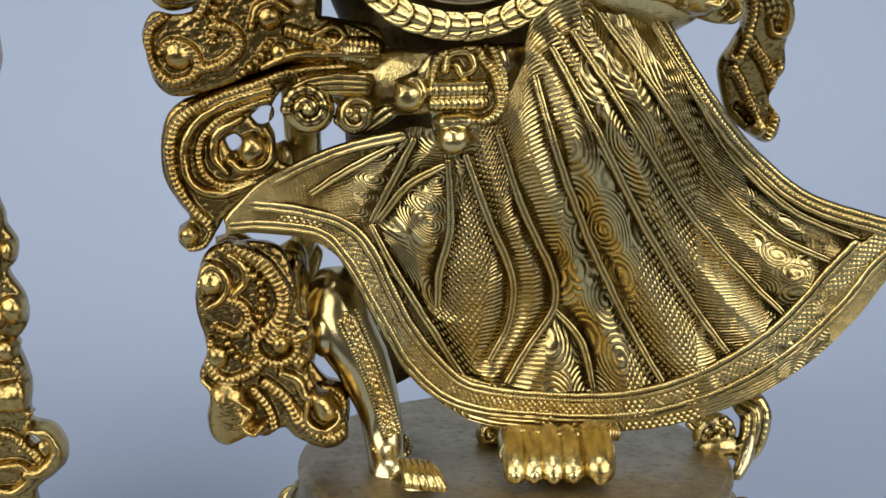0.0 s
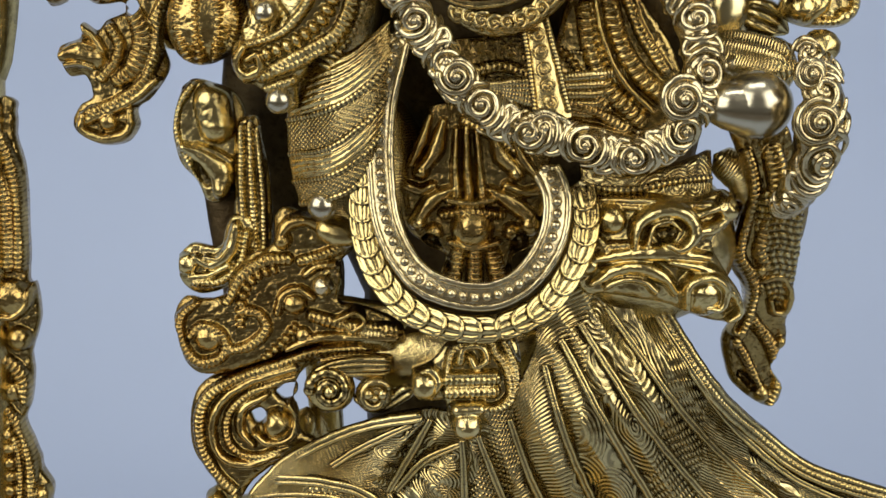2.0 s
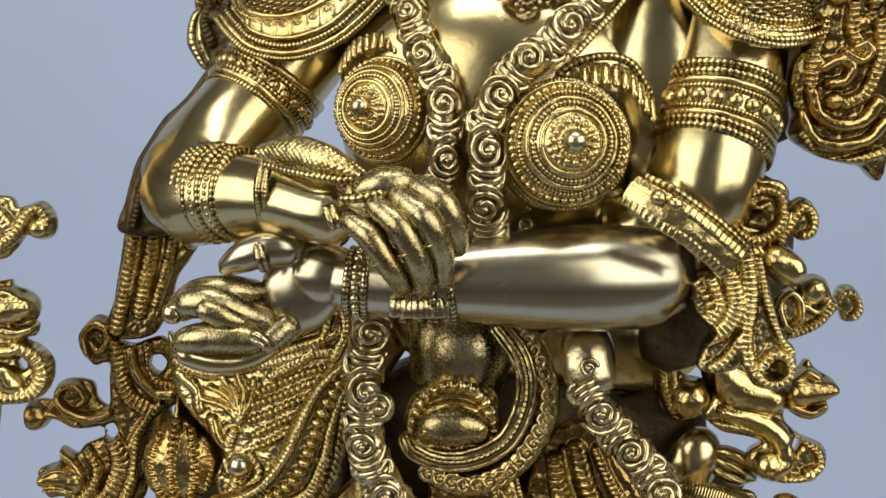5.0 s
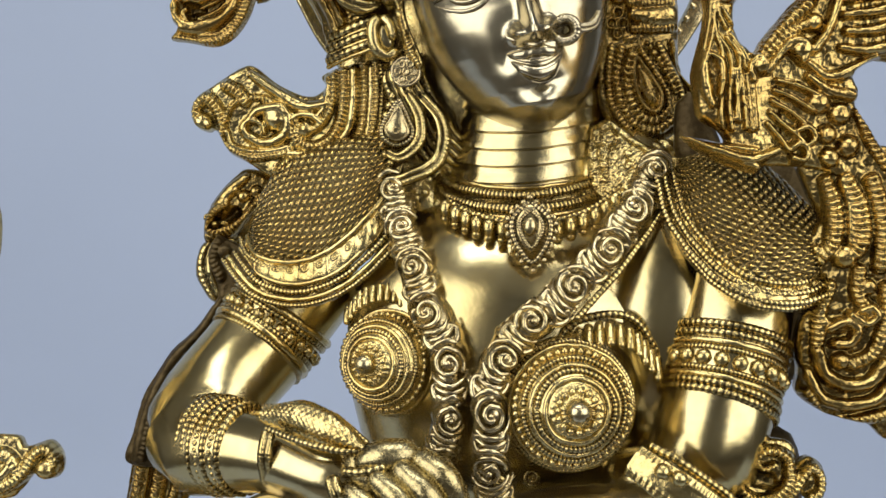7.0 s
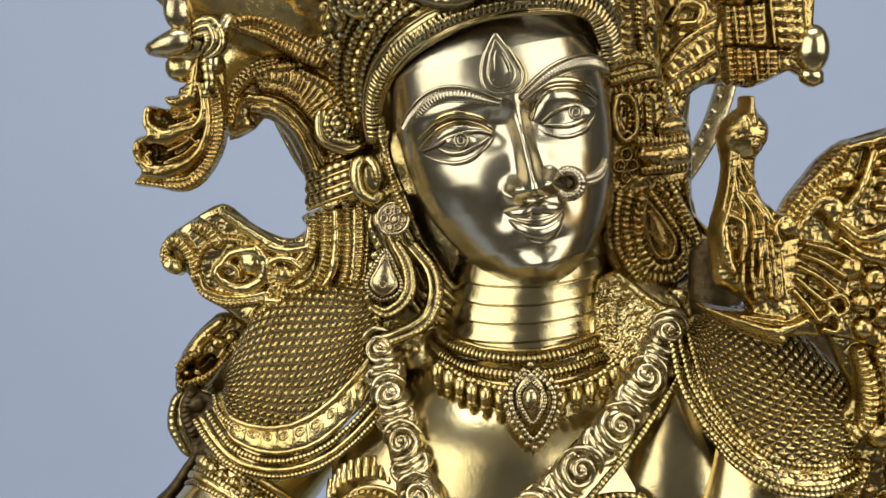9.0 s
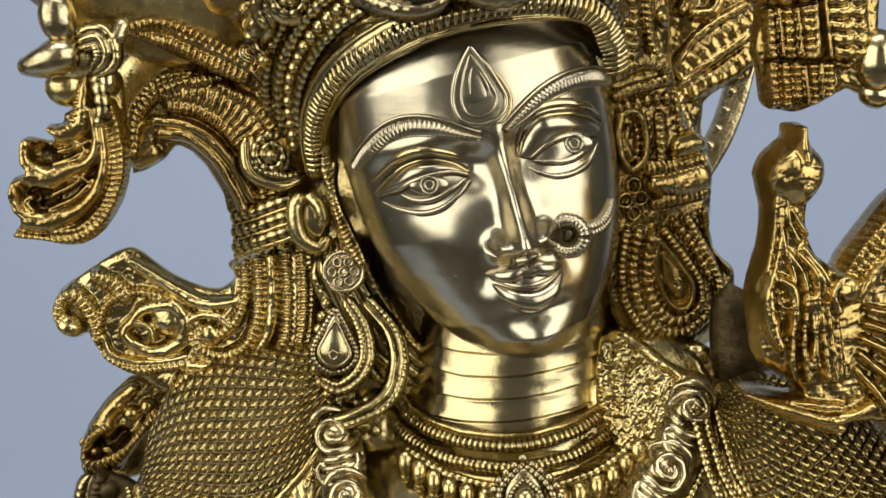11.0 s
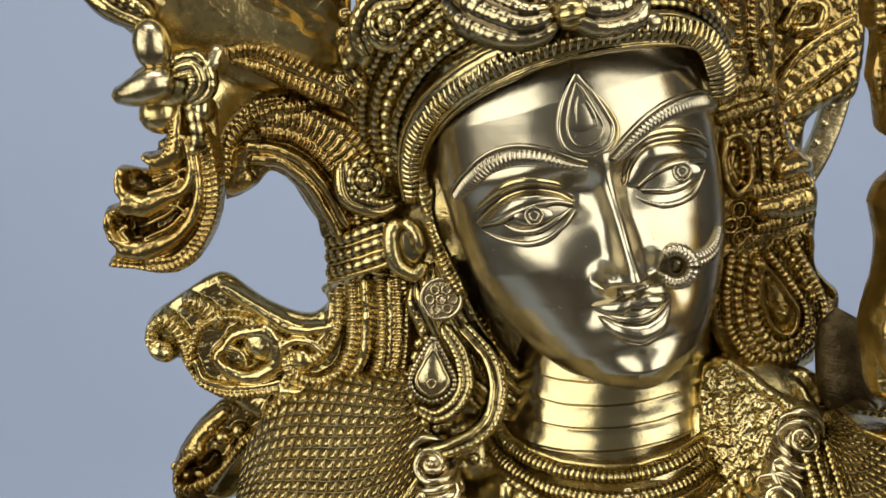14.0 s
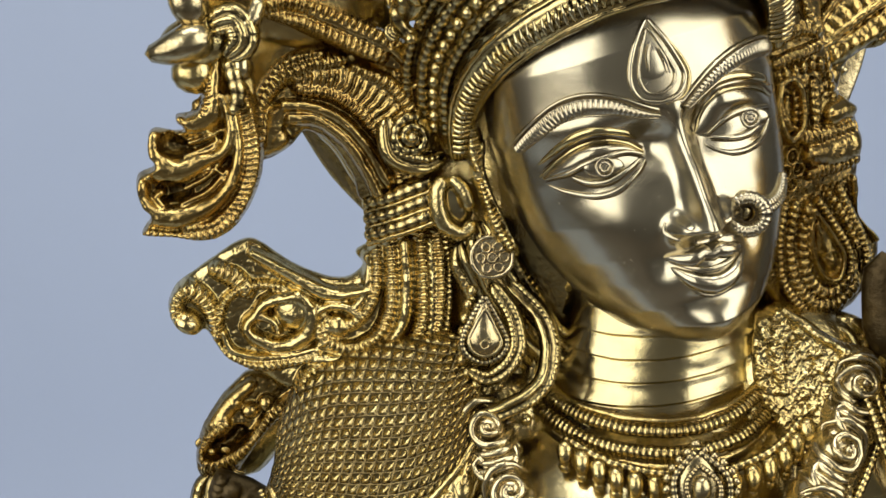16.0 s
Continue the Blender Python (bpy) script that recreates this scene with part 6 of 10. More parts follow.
S.emboss([(-11.2, 368.8), (39.4, 369.2), (40.6, 305.2), (16.6, 298.8), (-7.6, 307.9)], 8, [("r", [(-5.1, 350.7), (12.8, 355.1), (27.8, 351)], 2.6, 2.8, 2.6), ("p", [(-2, 341.6), (7, 344.7), (13, 338.7), (7.1, 332.5), (1.1, 335.5)], 2.0, 2.8), ("p", [(13.2, 326.5), (22.1, 329.6), (27, 323.5), (21.1, 317.3)], 2.0, 2.8), ("r", [(-4.8, 326.3), (7.3, 320.3), (22.4, 311.2)], 2.6, 2.8, 2.6)], 0.6, 4.0, 12, 0.15, 0.6, 47, mat="carved_old")
S.tube([(65, -40, 463.5), (65.3, -46, 444.6), (68.1, -50, 423.1)], [11, 13.5, 12], mat="pale", k=30, flat=0.7), S.volute((64.5, -57, 441.4), 6, 0, 1.7, 1, 0.22, "pale", 0.2, back=False), S.tube([(54.7, -42, 458.5), (64.9, -46, 460.5), (75.9, -42, 458.2)], [4, 5, 4], mat="pale")
S.tube([(104.2, 40, 474.2), (103.4, 36, 431.8), (106.2, 36, 391.9), (137, 30, 365), (159.2, 20, 366.5)], [26, 26, 26, 22, 14], flat=0.5, mat="shade_patina")
S.ball((126.8, -2, 383.9), (14, 10, 18), "smooth", k=20, turn=20), S.bundle([(115.1, -4, 369.2), (134.7, -10, 364.3), (156.9, -14, 368)], [7, 8, 4], "prp"), S.leaf([(133, 0, 386.7), (147, -4, 381.3), (159.1, -4, 374.1)], 9, "ppp"), S.ball((125.8, -26, 357.8), 6, "pale")

# ---- right: creeper tail with bud, rings and curls ----
S.emboss([(128.2, 459.8), (114.5, 453.1), (104.8, 443.6), (102.4, 428.7), (106.3, 414.3), (115.1, 406.9), (125.4, 409.9), (132, 418.9), (128.2, 428.3), (120.1, 430.3), (115.9, 434.5), (120.5, 443.2), (132.6, 449)], -12, [("r", [(127.8, 455.2), (114.9, 448.8), (107.9, 436.2), (107.7, 423), (112.6, 413.2)], 2.4, 3.4, 2.2), ("p", [(128, 450.7), (117.9, 444.3), (112.5, 433.9), (112.8, 424.7)], 1.8, 3.0), ("o", [(120.5, 419.1)], 8.4, 7.0)], 0.5, 4.6, 10, 0.35, 0.3, 40)
S.emboss([(127.1, 440.8), (137.7, 444.3), (149.8, 439.9), (155.9, 430.3), (166.9, 425.9), (170.2, 421.3), (168.1, 410.4), (177.1, 401.9), (188.2, 396.3), (190.1, 387), (184.9, 379.7), (174.7, 377), (160.3, 377.8), (151.5, 383.2), (150.8, 392.4), (157.2, 397.7), (150.8, 400.5), (136.4, 403.3), (127.5, 411.8), (131.7, 422.1)], -18, [("p", [(134.1, 435.2), (144.1, 426.2), (159.1, 420.7)], [6, 9.5, 7], 7.0), ("p", [(133.3, 440.9), (146.5, 436.5), (153.1, 428)], [1.6, 2.4, 1.6], 6.0), ("r", [(132.8, 407.8), (147.7, 405.1), (162.8, 401.2), (171.7, 392.1)], 1.8, 3.0, 2.2), ("p", [(136, 414.1), (153.3, 409.7), (165.7, 400.7), (169, 389.7), (162.4, 382.7)], [2.6, 4.4, 4.6, 4.4, 3.6], 5.0), ("o", [(159.9, 386.7)], 6.0, 5.4), ("r", [(173.5, 403.6), (184.2, 395.6), (185.8, 386.4), (177.4, 380), (167.7, 379.3)], 2.4, 3.6, 2.4), ("o", [(180.8, 382.3)], 3.6, 4.4)], 0.5, 4.6, 12, 0.45, 0.25, 41, [[(171.8, 398.4), (174.8, 400.4), (176.4, 396.1), (173.7, 393.5)]])
S.emboss([(168.3, 432.3), (174.4, 436.9), (178.2, 440.9), (182.9, 435.9), (191.7, 430.3), (193.1, 424.6), (188.1, 421.7), (189.6, 414.9), (181.3, 410), (172.6, 412.4), (166.1, 418.7)], -20, [("p", [(172.6, 425), (188.5, 426.3)], [6.5, 4.6], 6.5), ("p", [(169, 429.5), (176.2, 434.7), (182, 432.5)], 2.0, 4.4), ("p", [(170.1, 417.6), (179.3, 414.8), (186, 418.3)], 2.2, 4.4)], 0.5, 4.2, 10, 0.4, 0.25, 42, mat="carved_old")
S.emboss([(156.2, 474.3), (162.1, 478.8), (169.3, 480.3), (177.5, 483.8), (184.6, 481.9), (187.9, 474.7), (189.2, 471.4), (192, 477.3), (197.3, 478.5), (201.9, 473.5), (203.7, 465.1), (200.3, 460.5), (194.7, 460.5), (191.9, 465.8), (189, 462.9), (181.5, 455.8), (170.5, 451.4), (164.3, 451.3), (156.7, 459.7)], -22, [("p", [(164, 458.6), (161.4, 468.7), (166.2, 475), (171.4, 470.5), (171.7, 461.6), (167.4, 457.6)], 2.0, 4.4), ("o", [(178.4, 476.2)], 6.0, 5.0), ("r", [(169.2, 454.2), (181.3, 460), (188.2, 468.5), (192.4, 474.8), (198, 474.8), (201.1, 467.6), (198.5, 463.1)], [2.2, 2.4, 2.2, 2.0, 2.0, 2.2, 2.2], 3.8, 2.2), ("p", [(173.7, 468.9), (180.5, 465.6), (185.8, 471.3)], 1.6, 3.6)], 0.48, 4.0, 10, 0.35, 0.3, 43)
S.tube([(140, -4, 496.8), (142, -4, 462.6), (142, -8, 428.1), (158, -10, 408.1)], [14, 16, 14, 10], flat=0.45, mat="shade_patina")


# ---- torso and arms ----
S.tube([(25, 8, 432), (25, 2, 490), (28, -8, 545), (32, -5, 590), (36, 10, 628), (40, 16, 655)], [62, 64, 78, 92, 84, 46], flat=0.64, k=56, mat="smooth")

# her left forearm, held across
S.tube([(109.8, -56, 482.6), (96.4, -64, 485.5), (66.5, -72, 486), (35.1, -76, 485.5), (4.1, -78, 484.8), (-21.5, -76, 482.1), (-42.2, -74, 482.6), (-63, -72, 484.2)], [20, 24, 24.5, 23, 20, 16.5, 14.5, 14], mat="polish", k=48, flat=0.95)
S.ball((-68.9, -70, 480.4), (19, 10.5, 23), "polish", k=36, turn=24), S.ball((-59.2, -72, 485.8), (18, 12.5, 14.5), "polish", k=32)
S.tube([(-67.9, -76, 498), (-82.8, -80, 498.7), (-95.6, -80, 494.1), (-106.9, -76, 486.6)], [9, 9, 7.5, 3.5], mat="polish", k=20), S.bundle([(-88.4, -86, 501.2), (-86.2, -90, 495.3), (-84.6, -86, 488.5)], 2.6, "rr", cord=0.4, mat="pale")
S.tube([(-72, -72, 466.3), (-82.9, -78, 456.6), (-89.1, -80, 453.7)], [8, 6.5, 6.5], mat="worn", k=18), S.tube([(-84.8, -84, 456.5), (-102.3, -86, 458.1), (-117.9, -84, 457.1), (-126.3, -80, 452.4)], [6.5, 7, 7, 5], mat="worn", k=20)
S.tube([(-81.1, -72, 462.2), (-95.5, -80, 468.1), (-110.5, -82, 473.6), (-126.6, -78, 471.6)], [6, 7, 8, 7], mat="worn", k=20), S.tube([(-87, -66, 475.7), (-101.5, -74, 477.9), (-117, -74, 475.1), (-129.4, -70, 465.2)], [6, 7, 8, 6], mat="worn", k=20)
S.ball((-127.6, -78, 467.4), (5, 4, 5), "smooth"), S.tube([(-92.4, -84, 463.9), (-103.3, -88, 468.2), (-115.9, -88, 473.1)], [4, 5.5, 5], mat="worn")
S.bundle([(-90.6, -92, 460.8), (-86.1, -94, 459.1), (-82.5, -92, 455.8)], 3, "rr", mat="pale"), S.tube([(-127, -76, 449.9), (-109.9, -70, 444.4), (-92.2, -66, 446.6), (-69, -62, 460.9)], [5, 6, 5, 3], mat="smooth")
WRIST = [(4.1, -78, 484.8), (-21.5, -76, 482.1), (-42.2, -74, 482.6), (-63, -72, 484.2)]
S.bands(WRIST, [20, 16.5, 14.5, 14], [(0.08, 0.6, 1.9, "r"), (0.2, 0.8, 2.2, "r"), (0.3, 0.8, 2.2, "r"), (0.4, 0.8, 2.2, "r"), (0.64, 0.8, 1.8, "r"), (0.7, 0.5, 2.4, "b"), (0.76, 0.8, 1.8, "r")], mat="pale", flat=0.95)
S.strip([(-28.7, -92, 473.6), (-16.1, -93, 473.1), (-2.3, -92, 473.9)], 9, lambda s, q: 1.2 * np.abs(np.sin(np.pi * s / 5)), mat="pale", bulge=1, drop=5)

# her right arm: shoulder to elbow, bangles, hand laid over the wrist
S.tube([(-65.5, 24, 618.7), (-82.1, 16, 592.6), (-101.2, 8, 564), (-118.7, -6, 541.8), (-129, -24, 526), (-123, -42, 518.5), (-107.1, -54, 520.5), (-83.8, -72, 520.6), (-59.2, -90, 515.8), (-38.7, -100, 515.5)], [30, 28.5, 27, 26, 25.5, 24, 21.5, 17.5, 14.5, 14], mat="smooth", k=48)
S.bands([(-130.5, -34, 519.1), (-107.1, -54, 521.4), (-83.8, -72, 520.6), (-59.2, -90, 515.8), (-38.7, -100, 515.5)], [22, 21.5, 17, 14, 14], [(0.16 + 0.035 * i, 0.7, (2.1, 2.0, 2.1, 1.6, 2.1, 1.6, 2.1)[i], "rrrbrbr"[i]) for i in range(7)], flat=0.95)
S.strip([(-87.8, -78, 540.8), (-69, -94, 541.5), (-53.4, -104, 537.6), (-40.9, -108, 532.6)], [8, 15, 14, 4], lozenges(3.0, 0.8), bulge=3, drop=6), S.bundle([(-86.5, -88, 536.5), (-68.1, -102, 533.4), (-50.6, -108, 531), (-39.7, -108, 531.1)], 2.0, "r", cord=0.9), S.bundle([(-90.3, -72, 543.1), (-69.9, -84, 545.2), (-51.4, -98, 540.8), (-39.1, -106, 533.5)], 1.8, "r", cord=0.9)
S.bundle([(-84.5, -88, 536.6), (-86, -92, 524.3), (-85.4, -84, 509.9)], 3, "rr", cord=0.4), S.bundle([(-55.4, -108, 520.2), (-53.1, -112, 514.9), (-51.3, -110, 510)], 3, "rr", cord=0.4)
S.ball((91, -40, 506.4), (24, 20, 20), "smooth", k=28), S.ball((114.4, -40, 489), (20, 18, 20), "smooth", k=28), S.ball((-31.2, -104, 517.1), (22, 12, 13), "worn", k=28, turn=30)
for pts, r in (([(-49.3, -108, 516.4), (-36.6, -118, 507.2), (-26.9, -116, 492.7), (-20.5, -104, 481.6)], 6.6), ([(-38.2, -112, 523.1), (-24.6, -122, 512.5), (-16.1, -118, 496.7), (-13.1, -104, 480.4)], 6.8), ([(-28.6, -112, 527.1), (-14, -122, 516.2), (-6.6, -116, 501.5), (-4.3, -102, 484)], 6.8), ([(-20.3, -108, 530.4), (-6.9, -118, 523.2), (-0.5, -114, 509.8), (1.3, -104, 499.2)], 7.0)):
    S.tube(pts, [r * 0.78, r * 0.88, r * 0.84, r * 0.55], mat="worn", k=20)
    S.ring(np.array(pts[1]) * 0.4 + np.array(pts[2]) * 0.6, np.array(pts[2]) - np.array(pts[1]), r * 0.9, 0.8, "p")
S.tube([(-45.8, -106, 523.2), (-31.1, -110, 529.6), (-16.7, -108, 530.5)], [6, 8, 6], mat="worn"), S.bundle([(-50.3, -112, 523.4), (-40.4, -116, 523.8), (-30.9, -116, 526.3)], 2.2, "r")

# armlets
S.bands([(-65.5, 24, 618.7), (-82.1, 16, 592.6), (-101.2, 8, 564), (-118.7, -8, 541.8), (-135, -26, 532.2)], [30, 28, 26.5, 25, 24], [(0.4, 0.4, 2.4, "p"), (0.43, 0.5, 1.8, "r"), (0.475, 0.2, 3.3, "b"), (0.515, 0.5, 1.8, "r"), (0.545, 0.4, 2.2, "p"), (0.58, 0.3, 1.4, "r")])
# her left upper arm with broad armlet
S.tube([(139.9, -20, 650), (133.5, -36, 616), (127.9, -48, 586.1), (121, -58, 554.3), (113, -66, 528.4), (103.8, -64, 499.3)], [27, 28, 27, 26.5, 26, 24], mat="smooth", k=44)
S.bands([(139.9, -20, 650), (133.5, -36, 616), (127.9, -48, 586.1), (121, -58, 554.3), (113, -66, 528.4), (103.8, -64, 499.3)], [27, 28, 27, 26.5, 26, 24], [(0.5, 0.5, 2.1, "r"), (0.525, 0.6, 2.1, "r"), (0.55, 0.4, 1.7, "p"), (0.57, 0.6, 1.4, "r"), (0.6, 0.1, 4.0, "b"), (0.63, 0.6, 1.4, "r"), (0.65, 0.4, 1.8, "p"), (0.675, 0.6, 2.1, "r"), (0.7, 0.5, 2.1, "r")])
CUFF = [(74.2, -104, 528.5), (85.2, -110, 521.7), (102.2, -112, 511.1), (121, -106, 496.1)]
S.strip(CUFF, [14, 16, 16, 15], lambda s, q: 0.7 * np.abs(np.sin(np.pi * s / 3.0)) * (np.abs(q) > 3.5), bulge=1.5, drop=6, mat="cast"), S.bundle([(81.5, -100, 534.5), (95.4, -106, 527.6), (115.9, -104, 513.1), (130, -98, 500.4)], 2.4, "r", cord=0.9), S.bundle([(72.6, -104, 524.8), (85.4, -110, 515.1), (102.8, -110, 503.7), (117.9, -104, 490.9)], 2.2, "r", cord=0.9)
S.ball((85.6, -114, 525.5), 3.6), S.ball((92.6, -116, 522.9), 3.6)
S.emboss([(107.4, 484.9), (120.8, 493.8), (124.5, 504), (138.4, 501.2), (144.2, 481.3), (149.5, 463.3), (156, 455.1), (155, 442.2), (148.5, 436.9), (138.1, 438), (132.2, 447.1), (127.6, 444.4), (116.9, 443.7), (111.7, 446.8), (114.4, 457.2), (117.3, 462.9), (110.9, 470.5)], -78, [("r", [(125.6, 487.2), (128.1, 475.9), (123.3, 465.6), (114.8, 459.8)], [3.4, 4.2, 4.0, 3.0], 4.0, 2.2), ("r", [(116.5, 486), (119.9, 475.8), (115.6, 467.5)], 2.4, 3.4, 2.2), ("r", [(131.3, 500), (134, 481.1), (132.7, 460.5), (135.3, 444.5)], [3.0, 3.4, 3.0, 2.6], 3.8, 2.4), ("r", [(137, 496), (142.4, 476.1), (148, 462.8), (155, 455.1)], 2.0, 3.6, 2.0), ("r", [(140.8, 449.2), (146.3, 454), (153.1, 450.4), (152.4, 442.7), (144.8, 439.4), (138.5, 443.5), (140.8, 449.2)], 2.4, 4.6, 2.4), ("v", [(146.6, 446.2)], 3.2, 2.4), ("r", [(130.2, 460), (124.3, 452.1), (117.8, 446.9)], 2.4, 3.4, 2.4), ("b", [(112.6, 480.8), (115.4, 474.2), (113, 469)], 2.0, 3.0, 3.2)], 0.48, 4.0, 14, 0.2, 0.4, 44)
S.emboss([(122.8, 529), (134, 532.2), (147.9, 531.9), (152.7, 526.9), (151.7, 519.7), (157.4, 524.4), (164.2, 520.9), (166.4, 511.6), (163.6, 505.4), (158.2, 504.6), (154, 507.8), (151.5, 503.7), (158.5, 497.3), (161.6, 490.9), (157.9, 485.4), (150, 484.2), (141.1, 492.2), (136.8, 497.8), (126.3, 502.8), (120.4, 511.5)], -70, [("r", [(126.6, 510), (132.9, 505), (141.2, 505.1), (148.6, 512.4), (148.2, 524.2), (139.8, 527.7), (133.8, 524.5), (136.5, 519.4), (141.6, 521.1)], [2.0, 2.6, 2.8, 2.8, 2.6, 2.2, 1.8, 1.6, 1.4], 4.6, 2.2), ("v", [(132.1, 515.3), (139.8, 513.3)], 3.6, 2.4), ("r", [(149.4, 505.2), (154.2, 515.1), (159.1, 520.3), (163.5, 515.2), (162.7, 508.5), (159.2, 506.4)], 2.2, 4.0, 2.2), ("p", [(146.2, 495.3), (154.1, 491.8)], [6.0, 6.6], 6.5), ("p", [(124, 523.9), (127.9, 517.3), (126, 511.1)], 2.0, 3.6), ("p", [(137.7, 500.9), (141, 496.3)], 2.2, 3.4)], 0.48, 4.2, 12, 0.3, 0.35, 45)
S.tube([(146.9, -30, 535), (146.3, -40, 502.3), (140, -46, 470)], [14, 18, 16], flat=0.5, mat="shade_patina"), S.tube([(116.6, -40, 489), (109.2, -40, 464.1), (106.3, -30, 434.5)], [20, 18, 16], flat=0.6, mat="shade_patina")

# breast covers: turned cones with rings of beads
def cone(tip, axis, radius, tall):
    axis = np.array(axis, float) / np.linalg.norm(axis)
    base = np.array(tip) - axis * tall
    k = radius
    S.lathe(base, axis, [(k * 0.96, -12), (k, 0), (k * 0.98, tall * 0.3), (k * 0.86, tall * 0.52), (k * 0.66, tall * 0.68), (k * 0.5, tall * 0.76), (k * 0.4, tall * 0.8), (k * 0.2, tall * 0.84), (k * 0.17, tall * 0.95), (0.1, tall)], k=72, petals=(22, 1.2, k * 0.2, k * 0.4))
    for f, h, r, kind in ((1.0, 0.08, 0.045, "r"), (1.0, 0.2, 0.05, "b"), (0.985, 0.32, 0.045, "r"), (0.93, 0.42, 0.04, "p"), (0.86, 0.53, 0.06, "b"), (0.76, 0.62, 0.045, "r"), (0.66, 0.69, 0.04, "p"), (0.58, 0.73, 0.05, "r"), (0.47, 0.78, 0.045, "p"), (0.3, 0.84, 0.06, "b")):
        S.ring(base + axis * tall * h, axis, k * f, k * r, kind)
    S.ball(np.array(tip) - axis * 3.5, k * 0.17, "pale", k=20)


cone((-46, -69, 563), (-0.45, -0.88, 0.06), 26, 44)
cone((51, -111, 549), (0.06, -0.98, 0.06), 29.5, 52)
# scalloped edge above the covers
line, at = spline([(42.7, -62, 565.4), (48.8, -64, 577.6), (61.6, -64, 583.8), (77.4, -62, 581.6), (90, -58, 568.2)], 4.6)
S.bundle([(42.7, -62, 565.4), (48.8, -64, 580.2), (61.6, -64, 586.4), (78.7, -62, 584.8), (91.8, -58, 568.2)], 2.0, "r")
for c in line:
    S.tube([c + (0, -1, 0), c + (0, -6, -6), c + (0, -10, -11)], [2.2, 2.4, 2.0], k=7)
for c in spline([(-55, -30, 586.5), (-46.5, -36, 595.5), (-32.8, -40, 598.2), (-23.3, -42, 591)], 3.6)[0]:
    S.tube([c, c + (0, -4, -5), c + (0, -6, -9)], [1.5, 1.7, 1.4], k=7)

# flower chains over the breast
S.garland([(-35.2, -18, 642.4), (-27.4, -34, 620), (-19.7, -50, 598.6), (-9.5, -62, 577.7), (-5.2, -66, 554.9), (-6.3, -64, 533.6), (-8.6, -58, 511.1)], 9.2, "pale", 14), S.garland([(91.4, -36, 652.8), (80.8, -48, 635.6), (61.3, -62, 612.6), (41.7, -70, 591.2), (21.3, -74, 573.4), (12.5, -80, 556.3), (13.3, -80, 534.7), (15.4, -74, 512.7)], 9.4, "pale", 15)
S.bundle([(98.3, -46, 643.8), (89, -56, 629.6), (70.5, -68, 606.8), (50.7, -76, 585.1)], 1.8, "r", cord=0.9)
S.crust([(9.6, -50, 512.7), (33.5, -50, 518.4), (36.4, -50, 507.7), (12.4, -50, 504.7)], -50, 6, 17)

# ---- shoulders ----
S.ball((98, -13, 582), (46, 48, 76), "smooth", k=64)
S.ball((77.1, -4, 646.6), (28, 26, 32), "cast", k=36), S.crust([(67, -16, 678.5), (92.2, -22, 670.8), (88.7, -30, 654.8), (70.1, -30, 649.1)], lambda x, z: -12 - 0.35 * (670 - z), 3.2, 66), S.ball((-19, 8, 634), (18, 20, 20), "cast", k=28)
S.ball((-69.2, 16, 622.6), (34, 22, 24), "cast", k=40, turn=-38), S.ball((131.6, -20, 621.3), (34, 30, 32), "cast", k=40, turn=30)
def studded(u, w):
    """Square panels with a ringed stud in each."""
    q = np.hypot((u % 9.0) - 4.5, w - 5.5)
    return 0.9 * np.abs(np.sin(np.pi * u / 9.0)) ** 0.3 + 1.1 * (q < 2.1) - 0.9 * (q < 1.0)


def scale_lines(u, w):
    a, b = (u + 0.55 * w) / 4.7 % 1, (w - 0.35 * u) / 4.4 % 1
    return 1.0 * np.minimum(np.minimum(a, 1 - a), np.minimum(b, 1 - b))


def scales(u, w):
    """Small raised pyramids in slanting rows, the furrows between them cut sharp."""
    return 4.4 * np.minimum(scale_lines(u, w), 0.4)


IN, OUT = [(-109.3, 4, 618.1), (-101.7, -8, 608.9), (-82.8, -18, 606.3), (-64.2, -26, 612.9), (-47.8, -29, 627.2), (-36, -26, 641.5)], [(-112.9, 2, 611.1), (-99.4, -12, 598.2), (-79.5, -22, 594.7), (-59.7, -29, 601.8), (-43.5, -31, 616.4), (-33.1, -26, 629.9)]
S.quilt([(-107.7, 12, 621.8), (-103.6, 18, 640.2), (-88.9, 16, 657.8), (-62.4, 8, 668.3), (-34.8, -4, 671.6)], IN, 9, scales, fine=0.45, cuts=scale_lines), S.quilt(IN, OUT, 2.5, studded, fine=0.5)
S.bundle([(x, y - 2.5, z) for x, y, z in IN], 1.5, "p"), S.bundle(S.shifted(IN, 3.4, 2)[::12], 1.4, "r"), S.bundle(S.shifted(OUT, -1, 1)[::12], 1.4, "p"), S.bundle(S.shifted(OUT, 2.6, 2)[::12], 1.6, "r"), S.bundle(S.shifted(OUT, 6.2, 3)[::12], 1.4, "p"), S.bundle(S.shifted(OUT, 9, 4)[::12], 1.4, "r")
IN, OUT = [(98.1, -42, 652.7), (102.6, -56, 632.7), (115.1, -68, 615.6), (130.7, -76, 605.1), (154.1, -72, 604.5), (172, -50, 614)], [(94.9, -44, 642.2), (97.7, -59, 621.3), (110.9, -73, 603.4), (128.5, -82, 592.9), (153.4, -76, 591.9), (173, -52, 600)]
S.quilt([(101.4, -42, 659.3), (120.9, -42, 664.8), (138.9, -44, 658.6), (154.4, -46, 645.8), (166, -50, 632), (174, -44, 620)], IN, 10, scales, fine=0.45, cuts=scale_lines), S.quilt(IN, OUT, 2.5, studded, fine=0.5)
